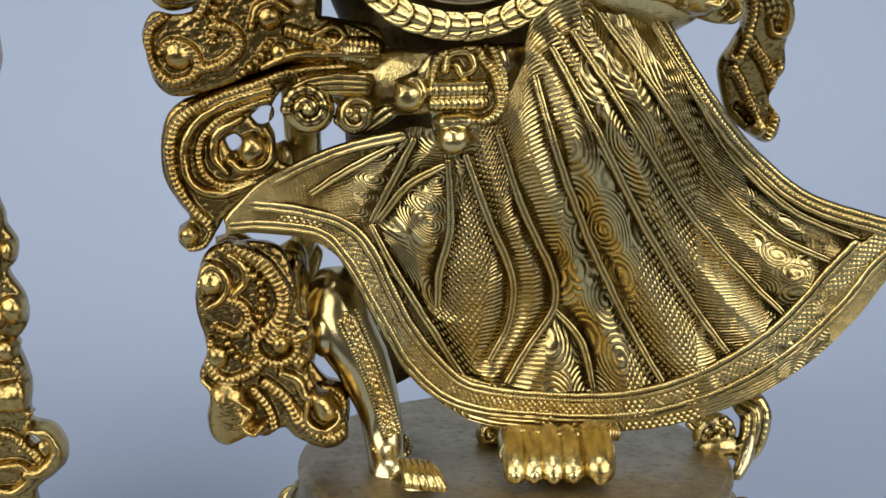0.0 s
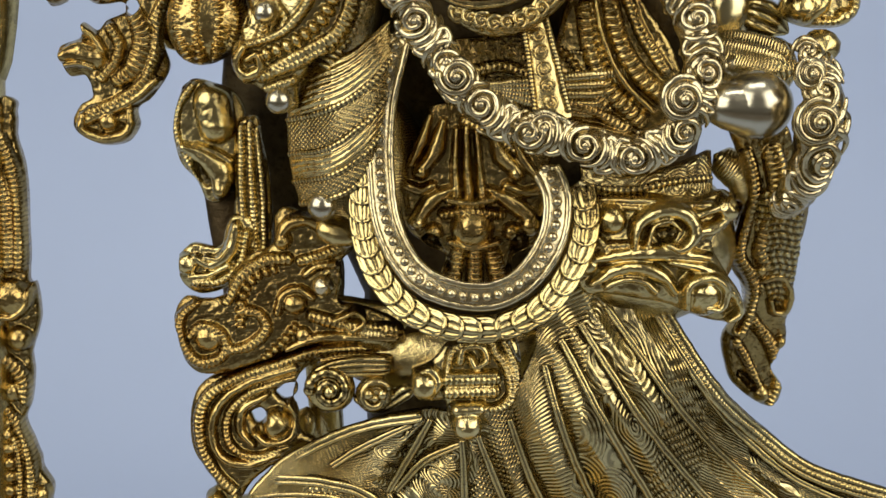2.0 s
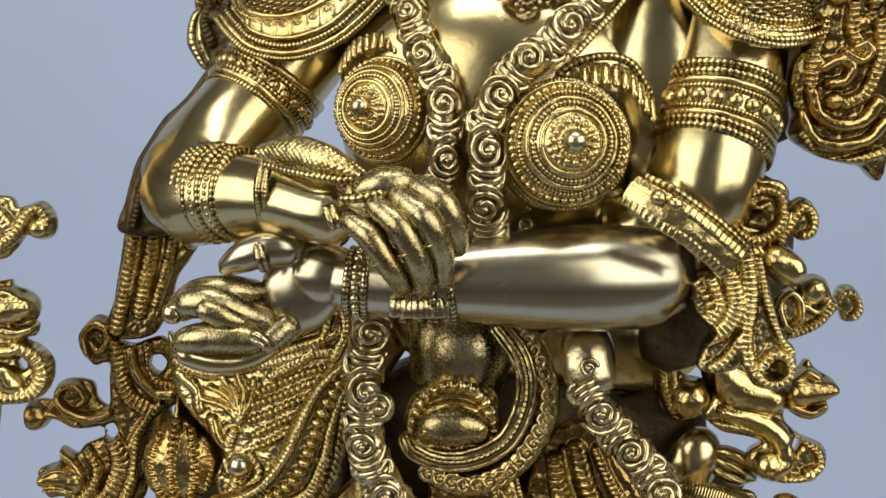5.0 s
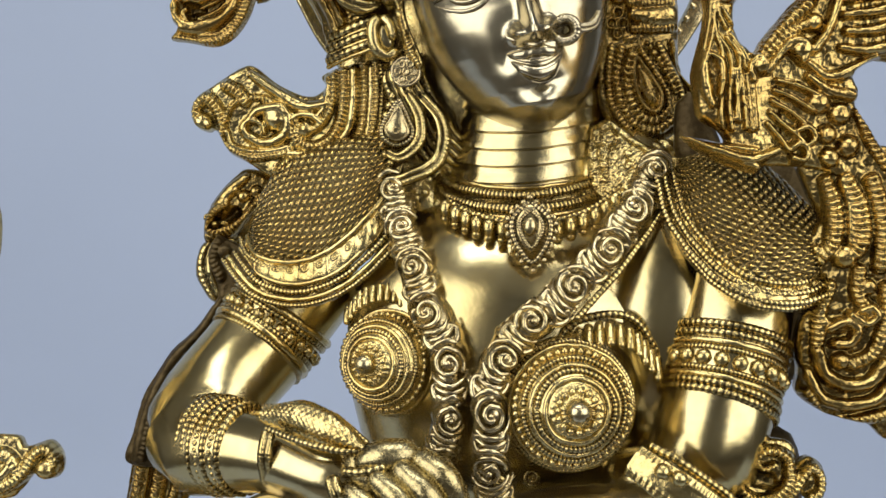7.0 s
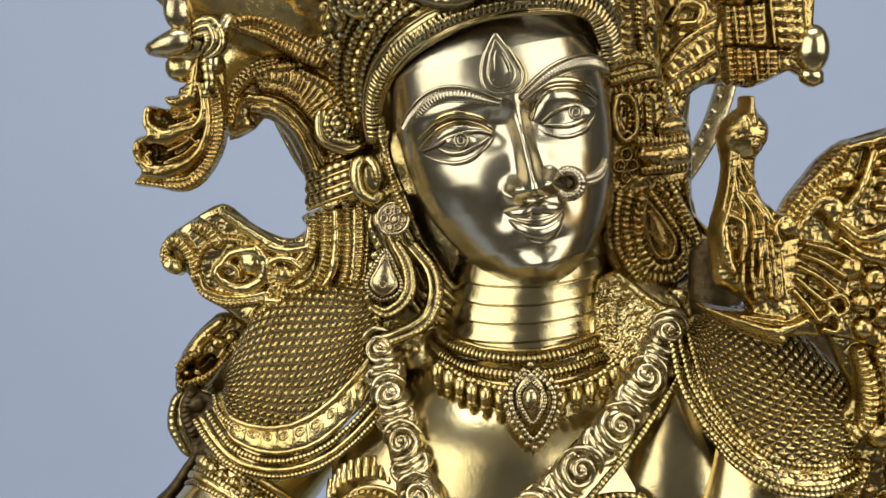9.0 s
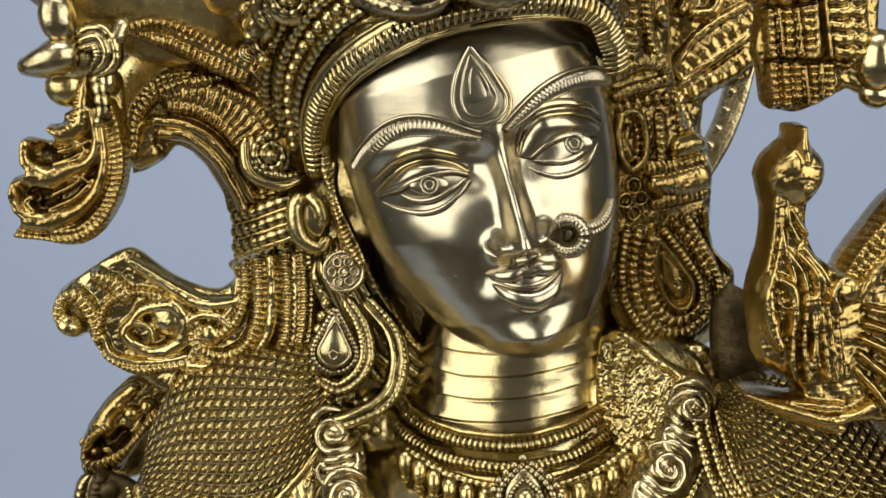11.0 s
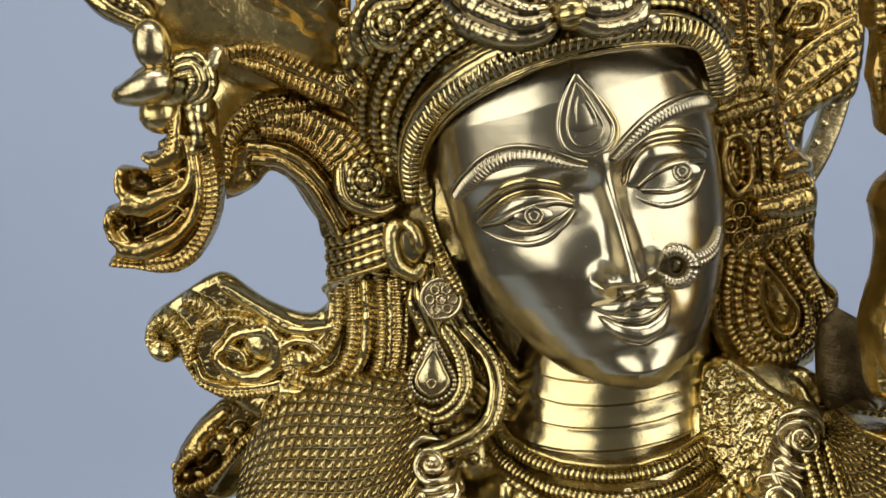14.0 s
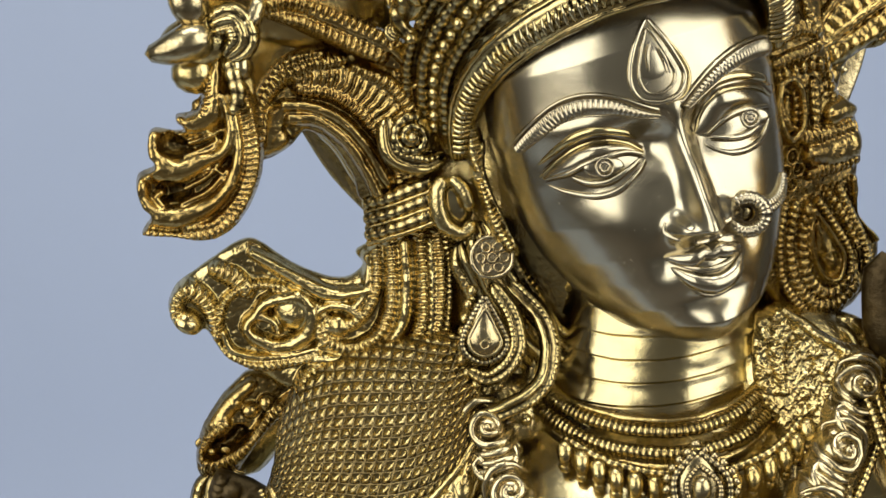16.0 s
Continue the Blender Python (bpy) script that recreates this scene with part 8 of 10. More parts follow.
S.volute((-42.4, -44, 794.1), 10, 30, 2.0, 1, kind="r"), S.bundle([(-33.8, -46, 802), (-46.8, -44, 800.5), (-52.1, -40, 791.5), (-49.7, -38, 784.1)], [3, 4, 4, 3], "rr"), S.leaf([(-54.4, -30, 780.3), (-51.9, -34, 787.8), (-47.8, -36, 793.3)], 5, "rp"), S.bundle([(-54.6, -34, 791.6), (-56.7, -30, 780.3), (-50.8, -30, 772.7)], [2, 3, 2], "r")
S.crust([(-56.7, -36, 808.1), (-34.4, -36, 807.7), (-50.8, -30, 770.8), (-60.2, -30, 774.7)], -30, 5, 41)

# ---- left of the face: ear, ornaments, hair in cords ----
EAR = [(-41.5, -14, 727.3), (-45.2, -14, 722.3), (-43.8, -14, 712.2), (-37.5, -14, 708.1), (-32.8, -14, 712.1)]
S.bundle(EAR, [3, 3.4, 3.4, 3, 2], "p"), S.bundle([(-41.5, -14, 727.3), (-36.5, -16, 722.5), (-34.6, -16, 715.5)], 2.6, "p"), S.ball((-39.6, -10, 717.7), (6, 4, 9), "smooth", k=16, turn=-15)
DISC = np.array((-28.7, -20, 700))
S.lathe(DISC + (0, 3, 0), (-0.1, -1, 0.1), [(7.2, 0), (7.4, 2.4), (6.4, 3.4), (0.1, 3.2)], "pale", k=32), S.ring(DISC, (-0.1, -1, 0.1), 6.9, 0.9, "p", "pale")
for i in range(7):
    c = DISC + (0, -1.2, 0) + (np.array((math.cos(i * math.pi / 3), 0, math.sin(i * math.pi / 3))) * 4.0 if i < 6 else 0)
    S.ring(c, (-0.1, -1, 0.1), 1.5, 0.5, "p", "pale")


def drop(top, low, w, mat="pale"):
    """A teardrop jewel with a stone and two rims."""
    top, low = np.array(top, float), np.array(low, float)
    ahead = unit(low - top)
    side = unit(np.cross(ahead, FRONT))
    shape = ((0, 0), (0.3, 0.5), (0.65, 0.98), (0.88, 0.8), (1.0, 0))
    length = np.linalg.norm(low - top)
    loop = [top + ahead * length * f + side * w * g for f, g in shape] + [top + ahead * length * f - side * w * g for f, g in shape[-2::-1]]
    S.tube([top + ahead * length * f for f in (0.05, 0.35, 0.65, 0.97)], [w * 0.15, w * 0.5, w * 0.85, w * 0.5], flat=0.5, mat=mat, k=18)
    mid = top + ahead * length * 0.62
    S.rope(loop, w * 0.16, mat), S.tube([mid + (np.array(p) - mid) * 0.72 + FRONT * 1.4 for p in loop], w * 0.1, k=7, mat=mat)
    S.ring(top + ahead * length * 0.7 + FRONT * w * 0.45, FRONT, w * 0.2, w * 0.07, "p", mat)


drop((-31.5, -20, 687.3), (-33.2, -22, 664), 7.6)
S.bundle([(-28.1, -16, 690.1), (-22.1, -18, 678.3), (-22.2, -20, 666.5), (-30.4, -20, 658.3), (-38.1, -18, 660.8)], [2, 3, 3, 3, 2], "rr"), S.bundle([(-22.2, -12, 689.2), (-12.2, -16, 677.7), (-9.9, -20, 666.4), (-14.3, -24, 655.2), (-26.3, -26, 648.7), (-38.4, -24, 645)], [3.0, 3.4, 3.4, 3.4, 3.2, 2.4], "rp", cord=0.45)
S.beads([(-35.1, -16, 688.1), (-38.8, -16, 675.8), (-39.6, -16, 663.4), (-35.6, -18, 655.6)], 2.2), S.crust([(-36.8, -14, 656.6), (-12.5, -14, 652.3), (-18.8, -14, 637.7), (-39.2, -14, 637.7)], -16, 4, 51)
for k, dz in enumerate((0, 5.5, 11)):
    S.bundle([(x, y, z - dz) for x, y, z in [(-69.8, 4, 716.9), (-58.5, -6, 721.3), (-45.9, -10, 725.8)]], 3.0, "r", cord=0.95), S.bundle([(x, y, z - dz - 2.8) for x, y, z in [(-69.8, 4, 716.9), (-58.5, -6, 721.3), (-45.9, -10, 725.8)]], 1.4, "p", cord=0.9)
S.volute((-53.1, -14, 741.5), 9, 60, 2.0, 1, kind="r"), S.bundle([(-61.2, -12, 748.3), (-59.5, -12, 736.3), (-49.6, -12, 731.8), (-41.7, -10, 733.9)], [3, 4, 4, 2], "rp")
# arch from the hair to the bird's head
S.tube([(-107.3, 10, 736.4), (-103.4, 10, 755.3), (-87.9, 8, 769.7), (-71.2, 8, 771.5), (-55, 8, 758.9)], [10, 17, 19, 20, 20], flat=0.4, k=20), S.tube([(-88.8, 12, 761.2), (-72.1, 10, 750.7), (-62.1, 10, 733.8), (-60.4, 10, 716.9)], [12, 15, 14, 12], flat=0.45, k=18)
S.tube([(-140.9, -10, 816.4), (-127.9, -8, 806.5), (-105, -4, 800.3), (-81.7, 0, 794), (-57.6, 0, 785.7)], [8, 16, 22, 24, 22], flat=0.25, k=24), S.tube([(-112.1, 2, 806.5), (-91.5, 2, 814.1), (-69, 2, 821.6)], [16, 22, 24], flat=0.2)
S.bundle([(-147.2, -16, 814.3), (-135.8, -16, 804.5), (-122.8, -18, 797.5)], [5, 6, 4], "rp"), S.crust([(-74.3, 0, 769.8), (-58.1, 0, 763.5), (-58.5, 0, 749.3), (-70.6, 0, 755.6)], -6, 4, 43)
# bird's head with beak, hooked plumes
S.ball((-122.5, -26, 789.8), (6.5, 6, 9), "pale", k=16, turn=-10), S.tube([(-115.3, -24, 779.1), (-124, -27, 775.9), (-132.2, -26, 773.7), (-137.5, -24, 773.3)], [6, 6.5, 5, 2], mat="pale", k=14), S.bundle([(-117.1, -24, 781.1), (-108.8, -26, 782.9), (-106.2, -26, 776.2), (-111.7, -24, 770.4)], [4, 5, 5, 3], "rpr"), S.tube([(-100.2, -24, 789.4), (-103, -26, 782.8), (-108, -26, 779.1)], [2.4, 3.2, 2.4], mat="pale")
S.ball((-119.3, -16, 776), (14, 8, 9), "cast", k=16), S.ball((-122.7, -16, 766.3), (8, 6, 7)), S.bundle([(-111.2, -22, 771.3), (-109.2, -24, 759.7), (-111.5, -24, 752)], [3, 3, 2], "r"), S.tube([(-107.2, -22, 773.2), (-108.2, -22, 763.5)], [3.4, 3], mat="smooth")
S.emboss([(-116.1, 771.7), (-119.5, 764.7), (-121.8, 758.9), (-124.4, 756.9), (-125.1, 754.2), (-129.8, 753.6), (-130.2, 750.7), (-127.8, 748.5), (-131.6, 748.4), (-137.5, 749.6), (-139.9, 745.8), (-140, 740.2), (-138.5, 736.9), (-143.5, 734.7), (-144.8, 729.3), (-143.6, 723.4), (-140.9, 720.2), (-142.9, 717.5), (-143.9, 714), (-135.4, 712.7), (-123.9, 710.8), (-117.6, 712.4), (-112.3, 716.5), (-107.3, 723.3), (-103.5, 731.9), (-102.2, 741.6), (-102.7, 750.3), (-103.7, 760.8), (-104.7, 770.4), (-110.3, 772.1)], -14, [
    ("h", [(-134.6, 741.6), (-127.5, 741.4), (-120, 744.4)], [8, 7, 3], 3.0), ("h", [(-139.4, 726.2), (-129.7, 725.9), (-119.8, 731.4)], [8, 8, 4], 3.0),
    ("p", [(-138.2, 747.3), (-139.2, 741.7), (-135.8, 736.8), (-129.7, 735.4), (-121.9, 738.3), (-115.2, 740.8), (-112.5, 746.7), (-112.9, 753.8), (-114.2, 758.3)], [3.2, 4.6, 4.4, 3.2, 2.2, 2.0, 1.8, 1.6], 4.2), ("p", [(-143.3, 731.6), (-143.4, 726.3), (-139.1, 721.3), (-131.1, 719.9), (-121.2, 723.1), (-114.3, 729.5), (-110.6, 739.9), (-110.8, 750.5), (-112.3, 758.2)], [3, 3.2, 3.2, 2.4, 2, 1.8, 1.6], 4.0),
    ("r", [(-142.6, 715.1), (-131.5, 713), (-120.6, 714), (-111.3, 720.8), (-106.1, 731), (-104.5, 741.6), (-105.7, 751.3), (-108.7, 760)], 2.1, 3.2, 1.9), ("r", [(-129, 716.3), (-120.4, 717.2), (-112.7, 723.6), (-108.3, 733), (-107.4, 742.7), (-108.4, 752.4), (-110.7, 759.1)], 1.6, 3.0, 1.8),
    ("p", [(-115.4, 769.8), (-116.3, 762.2), (-117.4, 755.1), (-120.7, 751), (-126.9, 750), (-128.8, 751.2)], [2.2, 2.6, 2.8, 3.4, 3.0, 2.2], 4.0), ("r", [(-118.4, 764.1), (-119.2, 757.5), (-121, 753.3)], 1.6, 4.4, 2.0), ("b", [(-111.8, 766.8), (-110.6, 760.7), (-109.4, 754.9)], 1.7, 2.6, 3.0),
    ("v", [(-132.3, 744), (-127.4, 742.3)], [3, 2], 2.2), ("v", [(-134.4, 728.6), (-128.3, 728)], [3, 2], 2.2), ("p", [(-125.7, 744.2), (-119.9, 745.6), (-115.5, 747.8)], 0.9, 2.6), ("p", [(-127.5, 740), (-121.7, 741.8), (-116.5, 744.3)], 0.9, 2.6),
    ("p", [(-128.2, 729.5), (-120.6, 733.2), (-115.3, 738.9)], 0.9, 2.6), ("p", [(-129.7, 724.1), (-120.9, 728.2), (-114.8, 734.2)], 0.9, 2.6), ("p", [(-136.2, 724.3), (-138, 727.1), (-136.3, 728.6)], 1.2, 3.2), ("o", [(-108.7, 767.5)], 3.4, 3.6)], 0.42, 3.4, 6, 0.25, 0.3, 3, mat="carved_old")
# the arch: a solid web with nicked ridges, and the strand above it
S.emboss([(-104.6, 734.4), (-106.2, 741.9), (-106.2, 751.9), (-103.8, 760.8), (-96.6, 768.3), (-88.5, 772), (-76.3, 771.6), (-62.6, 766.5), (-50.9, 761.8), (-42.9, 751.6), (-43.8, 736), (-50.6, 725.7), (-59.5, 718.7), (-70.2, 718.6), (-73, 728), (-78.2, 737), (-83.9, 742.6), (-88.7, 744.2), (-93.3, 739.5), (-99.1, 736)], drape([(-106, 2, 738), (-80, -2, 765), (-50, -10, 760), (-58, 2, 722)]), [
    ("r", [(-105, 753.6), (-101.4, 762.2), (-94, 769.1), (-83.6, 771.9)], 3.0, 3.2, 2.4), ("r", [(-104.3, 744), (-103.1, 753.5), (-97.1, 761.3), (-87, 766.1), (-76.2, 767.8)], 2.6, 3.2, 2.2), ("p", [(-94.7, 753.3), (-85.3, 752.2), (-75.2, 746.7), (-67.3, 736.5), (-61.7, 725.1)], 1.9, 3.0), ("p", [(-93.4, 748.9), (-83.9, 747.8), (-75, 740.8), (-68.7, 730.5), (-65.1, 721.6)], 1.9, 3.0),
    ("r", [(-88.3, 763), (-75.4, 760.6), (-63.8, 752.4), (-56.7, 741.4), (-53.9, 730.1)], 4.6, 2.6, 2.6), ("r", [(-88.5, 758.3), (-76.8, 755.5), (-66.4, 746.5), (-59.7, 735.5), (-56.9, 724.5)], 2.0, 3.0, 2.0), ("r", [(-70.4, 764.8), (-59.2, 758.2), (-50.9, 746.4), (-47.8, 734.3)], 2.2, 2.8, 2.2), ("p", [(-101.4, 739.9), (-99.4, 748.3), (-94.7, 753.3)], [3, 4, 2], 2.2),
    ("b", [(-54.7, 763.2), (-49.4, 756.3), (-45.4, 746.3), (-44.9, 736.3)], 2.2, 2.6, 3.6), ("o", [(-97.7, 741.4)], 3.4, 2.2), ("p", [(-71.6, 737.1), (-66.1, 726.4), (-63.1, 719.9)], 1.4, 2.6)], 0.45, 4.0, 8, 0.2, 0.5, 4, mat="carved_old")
S.emboss([(-102.4, 788.5), (-93.5, 790.3), (-83.6, 788.7), (-71.5, 783), (-59, 776.9), (-49.3, 768.9), (-53, 762.1), (-64.9, 766.3), (-76.6, 771.6), (-87.9, 777.7), (-97.4, 781.8), (-102.3, 783.9)], -10, [
    ("r", [(-101, 786.5), (-91.7, 788.1), (-80.3, 785.1), (-68.6, 779.8), (-57.6, 774.2)], 3.2, 3.4, 2.2), ("r", [(-98.1, 783), (-86.3, 780), (-74.2, 774.3), (-62.5, 768.9)], 2.4, 2.8, 2.0), ("p", [(-84.2, 783.7), (-71.4, 777.6), (-58.9, 771.1), (-54, 766.8)], 1.5, 2.6)], 0.45, 3.4, 8, 0.25, 0.5, 5, mat="carved_old")
S.tube([(-100, 22, 790), (-84, 22, 772), (-62, 20, 762)], [12, 14, 14], flat=0.5, k=16)
S.quilt([(-145.7, -12, 826.5), (-117.4, -10, 825.8), (-89, -8, 823.2), (-56, -12, 820.1)], [(-137, -12, 797.9), (-117.3, -2, 786.7), (-92, 2, 788.9), (-58.3, 0, 780.1)], 5, hammered)
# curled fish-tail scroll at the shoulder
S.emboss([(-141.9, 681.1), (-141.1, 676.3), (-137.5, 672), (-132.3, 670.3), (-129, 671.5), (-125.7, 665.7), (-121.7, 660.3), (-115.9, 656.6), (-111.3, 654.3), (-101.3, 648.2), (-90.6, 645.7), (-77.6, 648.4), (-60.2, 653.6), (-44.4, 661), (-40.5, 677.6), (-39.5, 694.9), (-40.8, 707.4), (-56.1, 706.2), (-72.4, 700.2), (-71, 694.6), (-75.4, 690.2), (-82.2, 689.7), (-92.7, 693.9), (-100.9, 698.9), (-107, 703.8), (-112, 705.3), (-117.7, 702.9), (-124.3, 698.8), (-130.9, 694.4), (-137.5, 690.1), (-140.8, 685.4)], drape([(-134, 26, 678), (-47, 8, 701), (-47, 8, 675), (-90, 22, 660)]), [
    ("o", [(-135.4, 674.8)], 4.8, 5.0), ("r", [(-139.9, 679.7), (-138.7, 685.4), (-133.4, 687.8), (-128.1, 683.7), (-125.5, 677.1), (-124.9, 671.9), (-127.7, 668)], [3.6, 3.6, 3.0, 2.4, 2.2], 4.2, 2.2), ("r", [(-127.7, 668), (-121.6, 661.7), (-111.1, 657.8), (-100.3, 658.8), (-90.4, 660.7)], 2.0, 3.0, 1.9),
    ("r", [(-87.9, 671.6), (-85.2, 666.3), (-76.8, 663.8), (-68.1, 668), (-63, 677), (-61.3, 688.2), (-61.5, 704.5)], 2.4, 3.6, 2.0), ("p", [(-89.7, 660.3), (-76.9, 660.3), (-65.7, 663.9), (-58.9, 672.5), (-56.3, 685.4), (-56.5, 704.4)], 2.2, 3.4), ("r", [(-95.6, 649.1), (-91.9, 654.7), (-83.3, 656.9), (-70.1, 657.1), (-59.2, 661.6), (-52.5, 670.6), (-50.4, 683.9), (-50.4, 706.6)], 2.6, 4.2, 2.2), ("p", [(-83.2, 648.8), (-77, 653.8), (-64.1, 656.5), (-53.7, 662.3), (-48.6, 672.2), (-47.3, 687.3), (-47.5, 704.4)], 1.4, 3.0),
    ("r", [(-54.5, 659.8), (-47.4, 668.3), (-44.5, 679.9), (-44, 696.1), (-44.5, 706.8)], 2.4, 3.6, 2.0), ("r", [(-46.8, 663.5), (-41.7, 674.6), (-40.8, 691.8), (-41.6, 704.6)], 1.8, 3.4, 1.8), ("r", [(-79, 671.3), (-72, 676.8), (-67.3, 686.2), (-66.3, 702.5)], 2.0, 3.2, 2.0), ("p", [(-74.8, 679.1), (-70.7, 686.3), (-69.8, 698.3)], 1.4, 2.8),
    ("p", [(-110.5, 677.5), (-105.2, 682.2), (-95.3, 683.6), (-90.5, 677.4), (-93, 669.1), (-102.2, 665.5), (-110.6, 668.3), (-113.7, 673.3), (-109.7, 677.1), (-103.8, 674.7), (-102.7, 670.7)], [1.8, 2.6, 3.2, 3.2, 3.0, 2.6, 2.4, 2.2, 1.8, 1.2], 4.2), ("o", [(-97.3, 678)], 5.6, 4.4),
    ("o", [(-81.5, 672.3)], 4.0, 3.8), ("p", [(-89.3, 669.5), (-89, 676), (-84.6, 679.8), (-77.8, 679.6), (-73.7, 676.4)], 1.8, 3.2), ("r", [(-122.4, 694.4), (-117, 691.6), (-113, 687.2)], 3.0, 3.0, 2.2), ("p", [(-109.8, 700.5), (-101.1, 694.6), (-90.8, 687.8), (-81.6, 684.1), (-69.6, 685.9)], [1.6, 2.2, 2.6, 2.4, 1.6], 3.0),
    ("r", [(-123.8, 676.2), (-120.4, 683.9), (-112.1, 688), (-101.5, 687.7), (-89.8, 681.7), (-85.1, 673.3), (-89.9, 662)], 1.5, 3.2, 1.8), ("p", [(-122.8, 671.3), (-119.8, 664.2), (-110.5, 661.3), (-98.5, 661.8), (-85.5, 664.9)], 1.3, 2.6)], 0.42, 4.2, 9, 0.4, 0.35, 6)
# horn that curls below it
S.emboss([(-137.7, 615.6), (-137.3, 622.5), (-134.1, 631.6), (-126.9, 641.9), (-119.9, 648.6), (-114.4, 652), (-105.2, 650.4), (-93.1, 645), (-96.1, 638.2), (-105.2, 632.6), (-112.2, 625.9), (-117.5, 618.7), (-124.6, 611), (-134.1, 609)], 38, [
    ("r", [(-97.2, 641.9), (-107.3, 634.9), (-114.9, 625.5), (-121.9, 620.2), (-130, 618.1), (-134.6, 622.4), (-131.6, 629.3), (-125.6, 632.7)], [2.4, 2.6, 2.8, 3.0, 3.0, 2.6, 2.0], 3.8, 2.0), ("v", [(-131.1, 622.8), (-124.7, 625.4), (-120, 628.9)], 2.6, 2.5), ("o", [(-121.2, 641.3)], 3.0, 2.4), ("o", [(-115.6, 637.5)], 2.6, 2.6), ("o", [(-109.3, 640)], 2.8, 2.6), ("o", [(-125.9, 635.5)], 2.4, 2.4),
    ("r", [(-92.3, 643.1), (-102.4, 635.2), (-109.1, 626.7)], 1.8, 3.0, 1.9), ("p", [(-135.6, 621.5), (-130.6, 630.6), (-122.1, 640.9), (-114.6, 647.9)], [1.4, 2.6, 2.8, 1.8], 2.2)], 0.45, 4.0, 8, 0.25, 0.4, 7, mat="carved_old")
S.tube([(-95.4, 46, 640), (-110.3, 48, 630), (-122, 50, 618), (-126, 48, 606)], [12, 13, 13, 12], flat=0.5)
# stem behind the arm, from shoulder down to the creeper
S.emboss([(-128.7, 617.4), (-132.8, 609.7), (-133.4, 602), (-129.5, 593.3), (-128, 585), (-133.2, 576.7), (-140.3, 567.1), (-152, 556.2), (-160.3, 544.2), (-167.7, 530.4), (-172.6, 512.5), (-175.6, 495.1), (-145.3, 495.6), (-136, 513.6), (-114, 532.8), (-104, 547.8), (-95, 562.8), (-92, 578.3), (-100, 597.1), (-114, 609.9)], 30, [("p", [(-127.4, 582.1), (-136.7, 567.1), (-149.7, 552.7), (-159.1, 537.1), (-165.5, 519.1), (-170.2, 498.2)], 2.4, 2.4), ("r", [(-128.7, 614.5), (-131, 605.6), (-127.4, 595.7)], 3.0, 2.6, 2.4), ("r", [(-160.2, 528.2), (-164.3, 513.2), (-167.3, 498.2)], 1.8, 3.0, 2.4), ("o", [(-124.6, 608.7)], 3, 2.2)], 0.55, 4.0, 6, 0.4, 0.4, 14, mat="shade_patina")
S.emboss([(-170.8, 519), (-162.4, 505.1), (-150.3, 501.7), (-137.6, 489.6), (-141.9, 479.2), (-148.3, 469.9), (-151.7, 457.5), (-160.4, 438.9), (-177.8, 434.9), (-187.2, 441.6), (-182.8, 457.7), (-179.6, 476.2), (-176.8, 494.6), (-173.9, 509.8)], 46, [("r", [(-167.8, 513), (-171, 488.5), (-175.8, 464), (-180.8, 441.1)], 3.4, 3.4, 2.8), ("r", [(-158.8, 500.3), (-162.9, 476.4), (-168.2, 451.1)], 3.4, 3.4, 2.8), ("r", [(-149.1, 496.8), (-152.9, 476.6), (-159, 456.2)], 2.6, 3.2, 2.6), ("o", [(-140.7, 489)], 3.4, 3.4), ("p", [(-164.3, 506.3), (-168, 485.5), (-172.4, 460.9)], 1.2, 2.4)], 0.5, 4.6, 10, 0.15, 0.5, 55, mat="carved_old")
S.bundle([(-131, 36, 614), (-133.4, 38, 598.8), (-126.3, 36, 580.9)], [6, 8, 5], "rpr")
S.crust([(-135.2, 34, 626.1), (-120.3, 34, 626.3), (-120, 34, 590.3), (-132.1, 34, 590.1)], 34, 5, 45)

